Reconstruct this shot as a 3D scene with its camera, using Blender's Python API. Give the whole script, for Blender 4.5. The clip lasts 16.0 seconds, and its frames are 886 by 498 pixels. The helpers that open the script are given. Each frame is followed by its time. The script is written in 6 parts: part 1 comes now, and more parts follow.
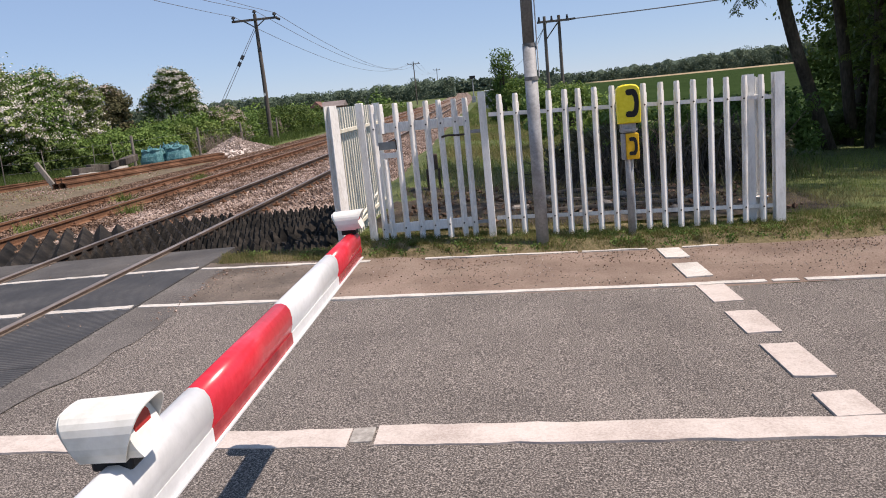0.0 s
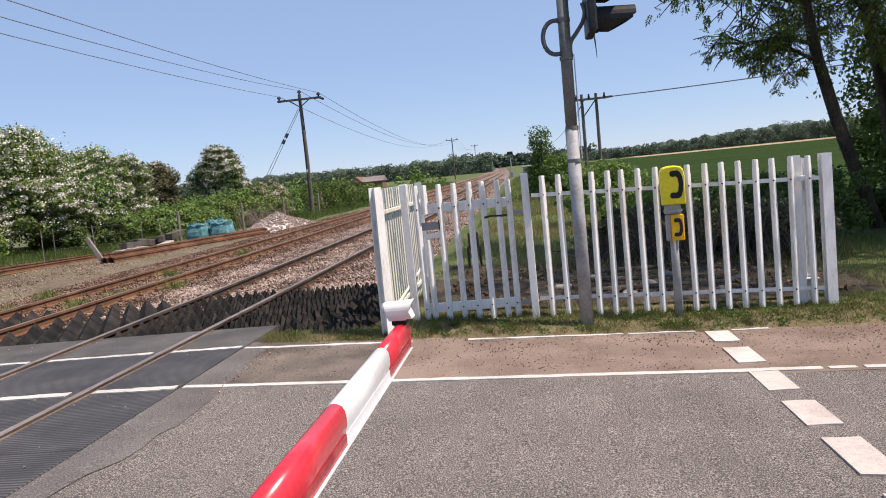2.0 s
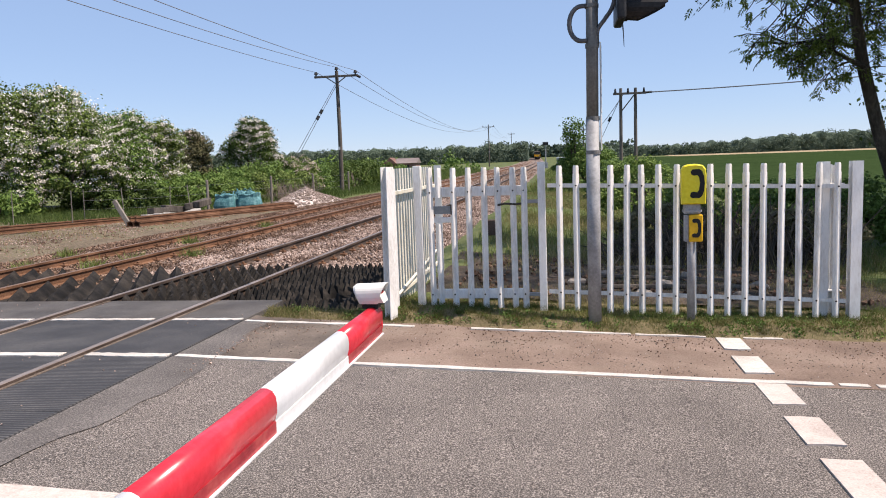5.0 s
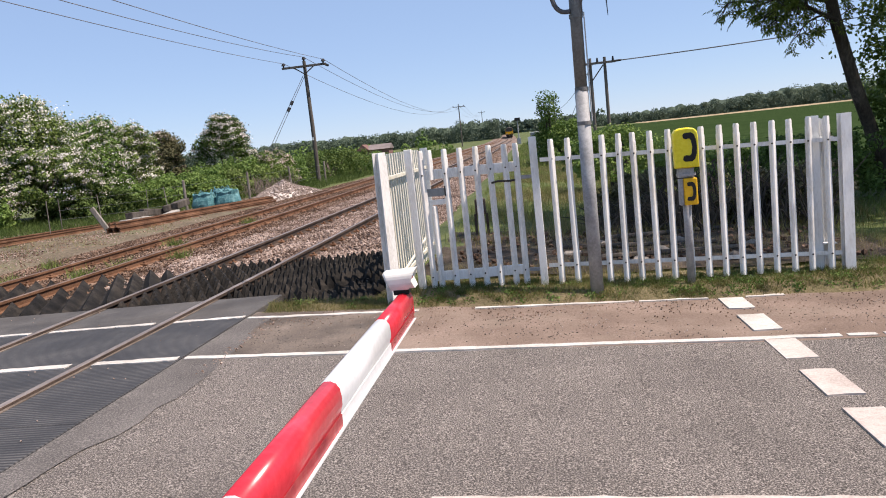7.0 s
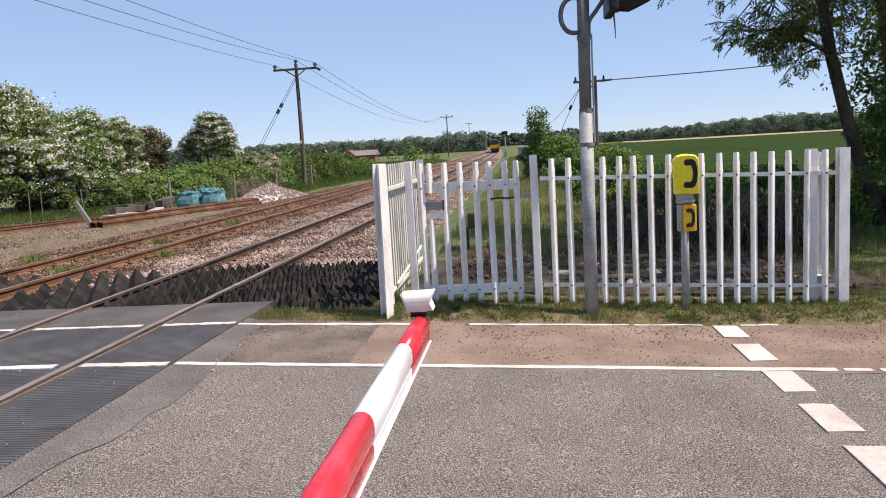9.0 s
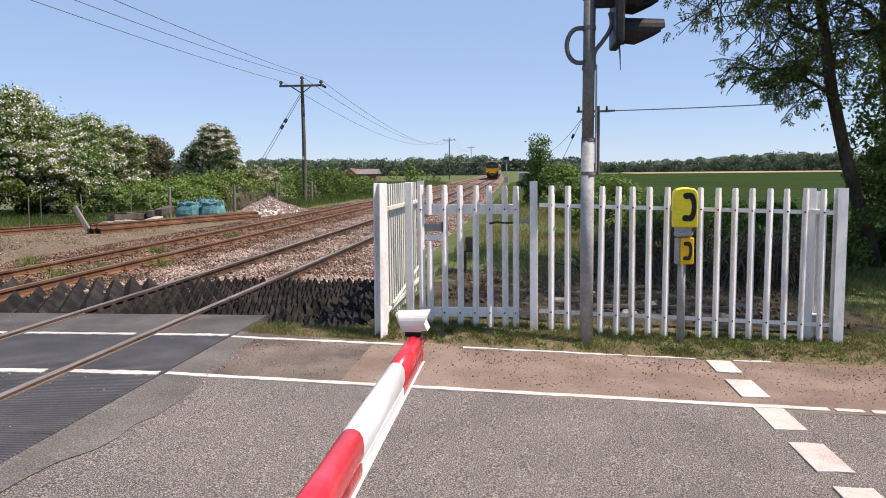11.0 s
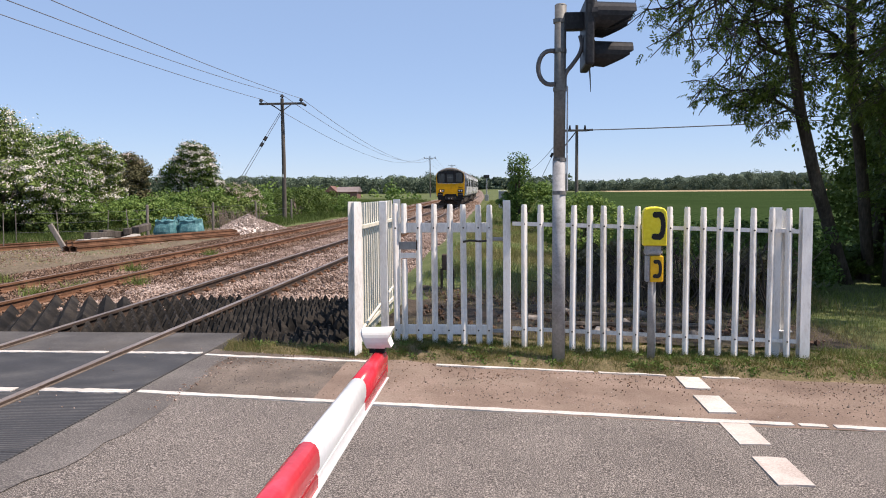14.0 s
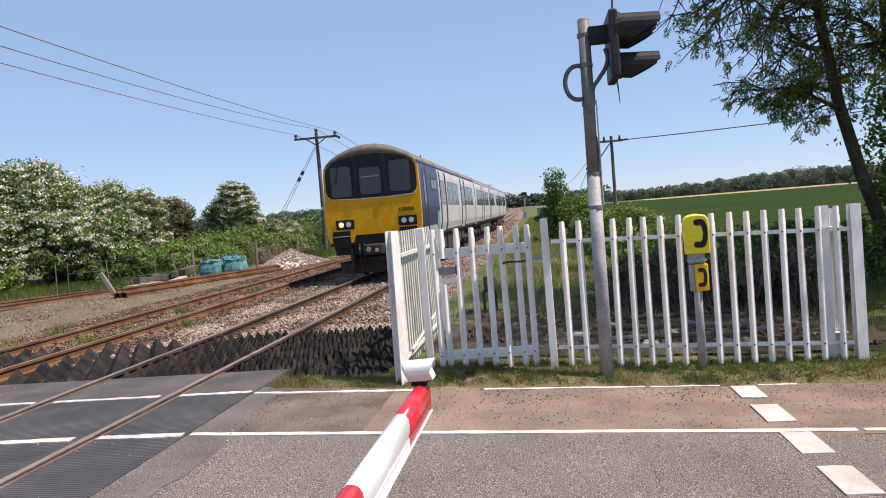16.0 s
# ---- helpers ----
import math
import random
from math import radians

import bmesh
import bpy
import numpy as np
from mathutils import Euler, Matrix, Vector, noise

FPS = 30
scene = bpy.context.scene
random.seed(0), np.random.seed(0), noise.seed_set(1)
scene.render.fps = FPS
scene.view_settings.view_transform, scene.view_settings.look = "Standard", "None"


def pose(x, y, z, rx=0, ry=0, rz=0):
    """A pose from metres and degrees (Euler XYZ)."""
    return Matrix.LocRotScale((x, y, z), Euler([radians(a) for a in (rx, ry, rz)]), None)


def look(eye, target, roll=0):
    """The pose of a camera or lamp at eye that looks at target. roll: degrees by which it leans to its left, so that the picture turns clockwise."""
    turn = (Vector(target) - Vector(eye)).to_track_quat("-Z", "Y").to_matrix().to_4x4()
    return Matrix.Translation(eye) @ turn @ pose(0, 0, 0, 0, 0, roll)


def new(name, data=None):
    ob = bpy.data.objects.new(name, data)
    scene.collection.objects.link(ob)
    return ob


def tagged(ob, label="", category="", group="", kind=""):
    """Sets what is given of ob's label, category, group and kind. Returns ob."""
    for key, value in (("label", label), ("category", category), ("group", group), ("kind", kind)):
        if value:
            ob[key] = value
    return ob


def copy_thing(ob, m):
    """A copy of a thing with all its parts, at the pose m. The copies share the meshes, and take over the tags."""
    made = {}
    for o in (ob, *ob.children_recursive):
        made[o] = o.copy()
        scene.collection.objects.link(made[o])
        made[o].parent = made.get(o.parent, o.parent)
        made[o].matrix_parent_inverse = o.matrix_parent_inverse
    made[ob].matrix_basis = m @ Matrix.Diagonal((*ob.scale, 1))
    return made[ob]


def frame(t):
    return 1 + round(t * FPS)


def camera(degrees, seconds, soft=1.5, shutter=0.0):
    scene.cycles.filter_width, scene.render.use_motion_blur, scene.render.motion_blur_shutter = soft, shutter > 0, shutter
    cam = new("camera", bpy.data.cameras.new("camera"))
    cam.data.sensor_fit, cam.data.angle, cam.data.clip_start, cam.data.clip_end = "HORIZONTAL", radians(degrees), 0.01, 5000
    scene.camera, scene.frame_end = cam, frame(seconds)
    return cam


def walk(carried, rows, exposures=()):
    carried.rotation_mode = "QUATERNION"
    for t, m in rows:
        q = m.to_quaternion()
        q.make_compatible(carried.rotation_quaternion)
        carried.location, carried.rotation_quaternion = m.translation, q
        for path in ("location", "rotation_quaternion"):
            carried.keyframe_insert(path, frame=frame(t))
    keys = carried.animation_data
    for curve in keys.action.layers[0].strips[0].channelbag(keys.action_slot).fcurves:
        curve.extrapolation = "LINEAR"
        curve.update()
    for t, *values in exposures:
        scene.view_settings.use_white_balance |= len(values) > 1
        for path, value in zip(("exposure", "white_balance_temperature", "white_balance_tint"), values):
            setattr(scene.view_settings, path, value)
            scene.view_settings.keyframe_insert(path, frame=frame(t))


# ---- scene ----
cam = camera(60.0, 16.0, soft=1.0)
PATH = [
    (0, (0.093, 0.197, 1.758), (-0.061, 2.154, 1.376), -5.6),
    (0.5, (0.081, 0.185, 1.761), (-0.103, 2.151, 1.445), -5.6),
    (1, (0.036, 0.237, 1.792), (-0.176, 2.207, 1.524), -5.6),
    (1.5, (0.036, 0.242, 1.808), (-0.192, 2.216, 1.586), -5.7),
    (2, (0.035, 0.229, 1.839), (-0.199, 2.207, 1.654), -5.6),
    (2.5, (0.015, 0.262, 1.858), (-0.232, 2.24, 1.697), -5.2),
    (3, (0.017, 0.282, 1.857), (-0.249, 2.258, 1.7), -4.5),
    (3.5, (-0.015, 0.308, 1.84), (-0.301, 2.28, 1.671), -3.7),
    (4, (-0.008, 0.292, 1.83), (-0.309, 2.26, 1.636), -2.7),
    (4.2, (0.037, 0.324, 1.816), (-0.273, 2.29, 1.617), -2.6),
    (6.3, (0.36, 0.496, 1.795), (0.067, 2.46, 1.555), -1.2),
    (6.5, (0.269, 0.505, 1.804), (-0.017, 2.47, 1.562), -1.9),
    (7, (0.025, 0.431, 1.806), (-0.236, 2.396, 1.54), -6.1),
    (7.5, (-0.069, 0.506, 1.838), (-0.288, 2.474, 1.558), -7.9),
    (8, (-0.09, 0.528, 1.845), (-0.304, 2.5, 1.59), -6.5),
    (8.5, (-0.125, 0.493, 1.837), (-0.335, 2.467, 1.591), -4.5),
    (9, (-0.147, 0.477, 1.868), (-0.357, 2.451, 1.622), -3.2),
    (11.5, (-0.15, 0.462, 1.864), (-0.343, 2.444, 1.681), -0.2),
    (12, (-0.156, 0.458, 1.862), (-0.34, 2.44, 1.673), -0.0),
    (12.5, (-0.145, 0.447, 1.86), (-0.327, 2.429, 1.666), 0.0),
    (13, (-0.091, 0.412, 1.855), (-0.267, 2.395, 1.664), 0.1),
    (13.5, (-0.097, 0.382, 1.893), (-0.257, 2.369, 1.725), 0.0),
    (14, (-0.064, 0.387, 1.875), (-0.216, 2.377, 1.732), -0.4),
    (14.5, (-0.042, 0.366, 1.887), (-0.19, 2.357, 1.768), -1.4),
    (15, (-0.007, 0.371, 1.888), (-0.163, 2.362, 1.781), -2.5),
    (15.5, (-0.026, 0.4, 1.891), (-0.214, 2.389, 1.791), -3.7),
    (16, (-0.032, 0.414, 1.903), (-0.29, 2.395, 1.821), -4.6),
]
walk(cam, [(t, look(eye, target, roll)) for t, eye, target, roll in PATH], [(0.0, 0.36, 6900, 18), (1.5, 0.46, 6900, 18), (3.5, 0.58, 6900, 18), (16.0, 0.58, 6900, 18)])

# ---------------------------------------------------------------- light
SUN = Vector((2.1, -0.25, 3.5)).normalized()
world = bpy.data.worlds.new("world")
scene.world = world
world.use_nodes = True
wn = world.node_tree.nodes
sky = wn.new("ShaderNodeTexSky")
sky.sky_type, sky.sun_disc = "NISHITA", False
sky.sun_elevation = math.asin(SUN.z)
sky.sun_rotation = math.atan2(SUN.x, SUN.y)
sky.air_density, sky.dust_density, sky.ozone_density = 0.8, 0.0, 3.0
wn["Background"].inputs["Strength"].default_value = 0.1
haze = wn.new("ShaderNodeMix")
haze.data_type = "RGBA"
haze.inputs[0].default_value = 0.6
haze.inputs[7].default_value = (2.5, 3.9, 6.2, 1.0)
world.node_tree.links.new(sky.outputs["Color"], haze.inputs[6])
world.node_tree.links.new(haze.outputs[2], wn["Background"].inputs["Color"])
sun = new("sun", bpy.data.lights.new("sun", "SUN"))
sun.data.energy, sun.data.angle, sun.data.color = 4.6, radians(0.53), (1.0, 0.935, 0.84)
sun.matrix_world = look(SUN * 60, (0, 0, 0))


# ---------------------------------------------------------------- materials
def material(name, tones, rough=0.8, metal=0.0, fine=40.0, coarse=2.0, bump=0.3, depth=0.004, local=False, spread=0.5, rand=0.0, stain=None, spec=0.22, see=0.0, stretch=(1, 1, 1)):
    """tones: three colours (dark, middle, light); fine, coarse: noise scales per metre; stain: (colour, scale, amount)."""
    m = bpy.data.materials.new(name)
    m.use_nodes = True
    nt = m.node_tree
    n, l = nt.nodes, nt.links
    b = n["Principled BSDF"]
    if local:
        src = n.new("ShaderNodeTexCoord").outputs["Object"]
    else:
        src = n.new("ShaderNodeNewGeometry").outputs["Position"]
    mp = n.new("ShaderNodeMapping")
    mp.inputs["Scale"].default_value = stretch
    l.new(src, mp.inputs["Vector"])
    src = mp.outputs["Vector"]
    nf = n.new("ShaderNodeTexNoise")
    nf.inputs["Scale"].default_value, nf.inputs["Detail"].default_value, nf.inputs["Roughness"].default_value = fine, 4, 0.65
    nc = n.new("ShaderNodeTexNoise")
    nc.inputs["Scale"].default_value, nc.inputs["Detail"].default_value = coarse, 5
    l.new(src, nf.inputs["Vector"])
    l.new(src, nc.inputs["Vector"])
    mix = n.new("ShaderNodeMix")
    mix.inputs[0].default_value = spread
    l.new(nf.outputs["Fac"], mix.inputs[2])
    l.new(nc.outputs["Fac"], mix.inputs[3])
    fac = mix.outputs[0]
    if rand:
        oi = n.new("ShaderNodeObjectInfo")
        ge = n.new("ShaderNodeNewGeometry")
        add = n.new("ShaderNodeMath")
        add.operation = "ADD"
        l.new(oi.outputs["Random"], add.inputs[0])
        l.new(ge.outputs["Random Per Island"], add.inputs[1])
        sc = n.new("ShaderNodeMath")
        sc.operation = "MULTIPLY_ADD"
        l.new(add.outputs[0], sc.inputs[0])
        sc.inputs[1].default_value = rand
        sc.inputs[2].default_value = -rand
        ad2 = n.new("ShaderNodeMath")
        ad2.operation = "ADD"
        l.new(fac, ad2.inputs[0])
        l.new(sc.outputs[0], ad2.inputs[1])
        fac = ad2.outputs[0]
    ramp = n.new("ShaderNodeValToRGB")
    e = ramp.color_ramp.elements
    e[0].position, e[0].color = 0.35, (*tones[0], 1)
    e[1].position, e[1].color = 0.65, (*tones[2], 1)
    mid = e.new(0.5)
    mid.color = (*tones[1], 1)
    l.new(fac, ramp.inputs["Fac"])
    col = ramp.outputs["Color"]
    if stain:
        ns = n.new("ShaderNodeTexNoise")
        ns.inputs["Scale"].default_value, ns.inputs["Detail"].default_value, ns.inputs["Roughness"].default_value = stain[1], 6, 0.7
        l.new(src, ns.inputs["Vector"])
        mr = n.new("ShaderNodeMapRange")
        mr.inputs["From Min"].default_value, mr.inputs["From Max"].default_value = 0.5, 0.72
        mr.inputs["To Max"].default_value = stain[2]
        l.new(ns.outputs["Fac"], mr.inputs["Value"])
        ms = n.new("ShaderNodeMix")
        ms.data_type = "RGBA"
        l.new(mr.outputs["Result"], ms.inputs[0])
        l.new(col, ms.inputs[6])
        ms.inputs[7].default_value = (*stain[0], 1)
        col = ms.outputs[2]
    l.new(col, b.inputs["Base Color"])
    b.inputs["Roughness"].default_value = rough
    b.inputs["Metallic"].default_value = metal
    b.inputs["Specular IOR Level"].default_value = spec
    if bump:
        bp = n.new("ShaderNodeBump")
        bp.inputs["Strength"].default_value, bp.inputs["Distance"].default_value = bump, depth
        l.new(nf.outputs["Fac"], bp.inputs["Height"])
        l.new(bp.outputs["Normal"], b.inputs["Normal"])
    if see:
        tr = n.new("ShaderNodeBsdfTranslucent")
        l.new(col, tr.inputs["Color"])
        ad = n.new("ShaderNodeMixShader")
        ad.inputs[0].default_value = see
        l.new(b.outputs[0], ad.inputs[1])
        l.new(tr.outputs[0], ad.inputs[2])
        l.new(ad.outputs[0], n["Material Output"].inputs["Surface"])
    return m


def tones(r, g, b, d=0.25):
    return ((r * (1 - d), g * (1 - d), b * (1 - d)), (r, g, b), (min(1, r * (1 + d)), min(1, g * (1 + d)), min(1, b * (1 + d))))


def glow(name, colour, strength):
    m = bpy.data.materials.new(name)
    m.use_nodes = True
    b = m.node_tree.nodes["Principled BSDF"]
    b.inputs["Base Color"].default_value = (*colour, 1)
    b.inputs["Emission Color"].default_value = (*colour, 1)
    b.inputs["Emission Strength"].default_value = strength
    return m


def stripes(m, axis, per_metre, dark, depth=0.004):
    """Adds moulded ribs to a material: a wave in colour and relief."""
    n, l = m.node_tree.nodes, m.node_tree.links
    b = n["Principled BSDF"]
    w = n.new("ShaderNodeTexWave")
    w.bands_direction = axis
    w.inputs["Scale"].default_value = per_metre / 3.183
    w.inputs["Distortion"].default_value = 0.4
    l.new(n.new("ShaderNodeNewGeometry").outputs["Position"], w.inputs["Vector"])
    bp = n.new("ShaderNodeBump")
    bp.inputs["Strength"].default_value, bp.inputs["Distance"].default_value = 0.9, depth
    l.new(w.outputs["Fac"], bp.inputs["Height"])
    l.new(bp.outputs["Normal"], b.inputs["Normal"])
    old = b.inputs["Base Color"].links[0].from_socket
    mx = n.new("ShaderNodeMix")
    mx.data_type = "RGBA"
    l.new(w.outputs["Fac"], mx.inputs[0])
    mx.inputs[6].default_value = (*dark, 1)
    l.new(old, mx.inputs[7])
    l.new(mx.outputs[2], b.inputs["Base Color"])
    return m


asphalt = material("asphalt", ((0.022, 0.02, 0.018), (0.125, 0.109, 0.098), (0.46, 0.405, 0.36)), 0.9, fine=105, coarse=1.3, bump=1.0, depth=0.01, spread=0.06, stain=((0.085, 0.075, 0.07), 0.9, 0.35))
asphalt_joint = material("asphalt_joint", ((0.05, 0.046, 0.043), (0.118, 0.107, 0.1), (0.26, 0.235, 0.215)), 0.92, fine=90, coarse=1.6, bump=0.9, depth=0.008, spread=0.2, stain=((0.07, 0.064, 0.06), 1.3, 0.5))
asphalt_old = material("asphalt_old", ((0.05, 0.041, 0.034), (0.125, 0.101, 0.083), (0.22, 0.178, 0.147)), 0.92, fine=70, coarse=1.6, bump=0.7, depth=0.006, stain=((0.06, 0.055, 0.05), 1.7, 0.6))
path_red = material("path_red", ((0.115, 0.08, 0.062), (0.19, 0.138, 0.108), (0.295, 0.22, 0.178)), 0.93, fine=60, coarse=1.4, bump=0.7, depth=0.006, stain=((0.24, 0.19, 0.15), 1.2, 0.7))
line_white = material("line_white", ((0.36, 0.33, 0.29), (0.53, 0.495, 0.45), (0.63, 0.595, 0.55)), 0.75, fine=55, coarse=2.5, bump=0.5, depth=0.003, stain=((0.3, 0.26, 0.22), 14.0, 0.55))
line_pink = material("line_pink", ((0.36, 0.3, 0.265), (0.5, 0.435, 0.39), (0.59, 0.52, 0.475)), 0.8, fine=70, coarse=2.0, bump=0.5, depth=0.003, stain=((0.28, 0.235, 0.2), 12.0, 0.5))
rubber = stripes(material("rubber", ((0.04, 0.04, 0.042), (0.068, 0.067, 0.068), (0.12, 0.115, 0.11)), 0.7, fine=60, coarse=2, bump=0.2, stain=((0.16, 0.15, 0.14), 1.5, 0.5)), "Y", 24, (0.032, 0.032, 0.034))
rubber_plain = material("rubber_plain", ((0.045, 0.042, 0.041), (0.08, 0.075, 0.071), (0.13, 0.12, 0.112)), 0.8, fine=70, coarse=2, bump=0.5, stain=((0.10, 0.085, 0.07), 1.5, 0.5))
guard_black = material("guard_black", ((0.008, 0.0075, 0.007), (0.021, 0.019, 0.017), (0.055, 0.046, 0.038)), 0.8, spec=0.06, fine=30, coarse=3, bump=0.4, rand=0.1, stain=((0.045, 0.04, 0.035), 3.0, 0.3))
rail_rust = material("rail_rust", ((0.07, 0.035, 0.02), (0.15, 0.075, 0.042), (0.25, 0.135, 0.08)), 0.85, fine=50, coarse=2, bump=0.4)
rail_dark = material("rail_dark", ((0.03, 0.022, 0.018), (0.065, 0.045, 0.035), (0.12, 0.085, 0.065)), 0.8, fine=50, coarse=2, bump=0.4)
rail_top = material("rail_top", ((0.13, 0.1, 0.08), (0.22, 0.17, 0.14), (0.36, 0.3, 0.26)), 0.42, metal=0.4, fine=30, coarse=3, bump=0.05, stretch=(1, 0.1, 1))
rail_top_rust = material("rail_top_rust", ((0.12, 0.07, 0.045), (0.22, 0.135, 0.09), (0.34, 0.23, 0.17)), 0.5, metal=0.5, fine=30, coarse=3, bump=0.1, stretch=(1, 0.1, 1))
flange_dust = material("flange_dust", ((0.07, 0.052, 0.04), (0.13, 0.1, 0.078), (0.21, 0.168, 0.135)), 0.9, fine=40, coarse=3, bump=0.5)
ballast_bed = material("ballast_bed", ((0.07, 0.048, 0.036), (0.17, 0.122, 0.095), (0.34, 0.27, 0.23)), 0.95, fine=22, coarse=1.2, bump=1.0, depth=0.03, spread=0.3)
stone = material("stone", ((0.09, 0.058, 0.044), (0.235, 0.165, 0.13), (0.43, 0.335, 0.285)), 0.92, fine=25, coarse=1.0, bump=0.4, rand=0.32, spread=0.75)
stone_brown = material("stone_brown", ((0.075, 0.045, 0.03), (0.18, 0.115, 0.08), (0.32, 0.22, 0.165)), 0.92, fine=25, coarse=1.0, bump=0.4, rand=0.32, spread=0.75)
stone_pale = material("stone_pale", ((0.2, 0.155, 0.13), (0.38, 0.31, 0.27), (0.55, 0.48, 0.435)), 0.92, fine=12, coarse=1.0, bump=0.6, rand=0.3, spread=0.5)
concrete = material("concrete", ((0.22, 0.2, 0.18), (0.36, 0.335, 0.3), (0.5, 0.47, 0.43)), 0.9, fine=30, coarse=3, bump=0.4, stain=((0.15, 0.13, 0.11), 3, 0.5))
timber_dark = material("timber_dark", ((0.035, 0.03, 0.026), (0.08, 0.068, 0.058), (0.15, 0.13, 0.11)), 0.9, fine=30, coarse=4, bump=0.6, stretch=(1, 1, 0.2))
timber_grey = material("timber_grey", ((0.11, 0.095, 0.08), (0.2, 0.175, 0.15), (0.31, 0.28, 0.245)), 0.9, fine=30, coarse=3, bump=0.6, stretch=(1, 1, 0.15))
pole_wood = material("pole_wood", ((0.06, 0.052, 0.044), (0.115, 0.1, 0.086), (0.18, 0.16, 0.14)), 0.9, fine=20, coarse=2, bump=0.6, stretch=(1, 1, 0.12))
ground_mat = material("ground_mat", ((0.04, 0.058, 0.016), (0.085, 0.108, 0.034), (0.145, 0.155, 0.06)), 0.95, fine=14, coarse=0.5, bump=0.8, depth=0.03, stain=((0.13, 0.11, 0.062), 0.7, 0.4))
# brown soil, its colour darkened to carry part of the tree's shade
soil_shaded = material("soil_shaded", ((0.02, 0.016, 0.012), (0.052, 0.04, 0.03), (0.11, 0.085, 0.064)), 0.95, fine=25, coarse=1.5, bump=1.0, depth=0.03, stain=((0.06, 0.06, 0.03), 1.3, 0.6))
verge_soil = material("verge_soil", ((0.07, 0.06, 0.028), (0.14, 0.115, 0.06), (0.23, 0.18, 0.105)), 0.95, fine=25, coarse=1.5, bump=0.9, depth=0.02, stain=((0.2, 0.145, 0.1), 1.6, 0.7))
# second brown soil, with tree shade worked into the dark tones
dirt_shaded = material("dirt_shaded", ((0.022, 0.018, 0.014), (0.055, 0.044, 0.033), (0.11, 0.09, 0.065)), 0.95, fine=20, coarse=1.4, bump=0.9, depth=0.03)
cess = material("cess", ((0.065, 0.05, 0.032), (0.14, 0.11, 0.075), (0.24, 0.195, 0.15)), 0.95, fine=14, coarse=0.6, bump=0.9, depth=0.03, spread=0.35, stain=((0.075, 0.095, 0.03), 0.6, 0.85))
crop = stripes(material("crop", ((0.021, 0.037, 0.014), (0.035, 0.056, 0.022), (0.054, 0.078, 0.033)), 0.9, fine=3.0, coarse=0.06, bump=0.9, depth=0.08, spread=0.45, spec=0.0), "X", 1.6, (0.026, 0.048, 0.016), 0.12)
stubble = material("stubble", ((0.2, 0.15, 0.085), (0.3, 0.23, 0.135), (0.38, 0.3, 0.19)), 0.95, fine=0.5, coarse=0.05, bump=0.3)
paint_white = material("paint_white", ((0.6, 0.58, 0.54), (0.77, 0.755, 0.72), (0.83, 0.82, 0.79)), 0.5, fine=60, coarse=5, bump=0.12, depth=0.002, stain=((0.34, 0.27, 0.2), 7.0, 0.4), stretch=(1, 1, 0.3), rand=0.06)
paint_cream = material("paint_cream", ((0.58, 0.55, 0.45), (0.72, 0.69, 0.58), (0.8, 0.77, 0.67)), 0.5, fine=60, coarse=5, bump=0.12, depth=0.002, stain=((0.36, 0.27, 0.13), 5.0, 0.4), stretch=(1, 1, 0.3))
bolt_dark = material("bolt_dark", tones(0.06, 0.05, 0.045), 0.6, metal=0.5)
galv = material("galv", ((0.22, 0.222, 0.224), (0.31, 0.312, 0.314), (0.4, 0.402, 0.404)), 0.65, metal=0.1, fine=35, coarse=5, bump=0.1, stain=((0.22, 0.2, 0.18), 6, 0.4))
galv_dark = material("galv_dark", ((0.11, 0.108, 0.1), (0.17, 0.168, 0.16), (0.24, 0.238, 0.23)), 0.6, metal=0.2, fine=35, coarse=5, bump=0.1, stain=((0.12, 0.105, 0.09), 5, 0.5))
black_box = material("black_box", ((0.012, 0.012, 0.013), (0.022, 0.022, 0.024), (0.045, 0.045, 0.047)), 0.5, fine=30, coarse=4, bump=0.08)
cable_grey = material("cable_grey", tones(0.11, 0.11, 0.115), 0.6, fine=40, coarse=6, bump=0.1)
wire_mat = material("wire_mat", tones(0.14, 0.14, 0.15), 0.6, fine=5, coarse=1, bump=0)
yellow = material("yellow", ((0.68, 0.54, 0.02), (0.8, 0.66, 0.035), (0.84, 0.72, 0.07)), 0.42, fine=25, coarse=4, bump=0.08, stain=((0.45, 0.38, 0.08), 6, 0.25))
orange = material("orange", ((0.62, 0.33, 0.012), (0.74, 0.42, 0.02), (0.8, 0.48, 0.04)), 0.45, fine=25, coarse=4, bump=0.08)
black_paint = material("black_paint", tones(0.015, 0.015, 0.016), 0.5, bump=0.05)
boom_red = material("boom_red", ((0.56, 0.022, 0.035), (0.66, 0.032, 0.05), (0.72, 0.05, 0.07)), 0.26, spec=0.5, fine=30, coarse=3, bump=0.04, stain=((0.45, 0.02, 0.03), 6, 0.25))
boom_white = material("boom_white", ((0.58, 0.585, 0.585), (0.67, 0.675, 0.675), (0.73, 0.735, 0.735)), 0.32, fine=30, coarse=3, bump=0.04, stain=((0.55, 0.54, 0.5), 6, 0.25))
lamp_white = material("lamp_white", ((0.54, 0.53, 0.48), (0.66, 0.65, 0.6), (0.72, 0.71, 0.67)), 0.45, fine=30, coarse=6, bump=0.08, stain=((0.4, 0.37, 0.3), 9, 0.3))
lens_red = material("lens_red", ((0.3, 0.02, 0.02), (0.42, 0.035, 0.03), (0.5, 0.06, 0.05)), 0.2, bump=0)
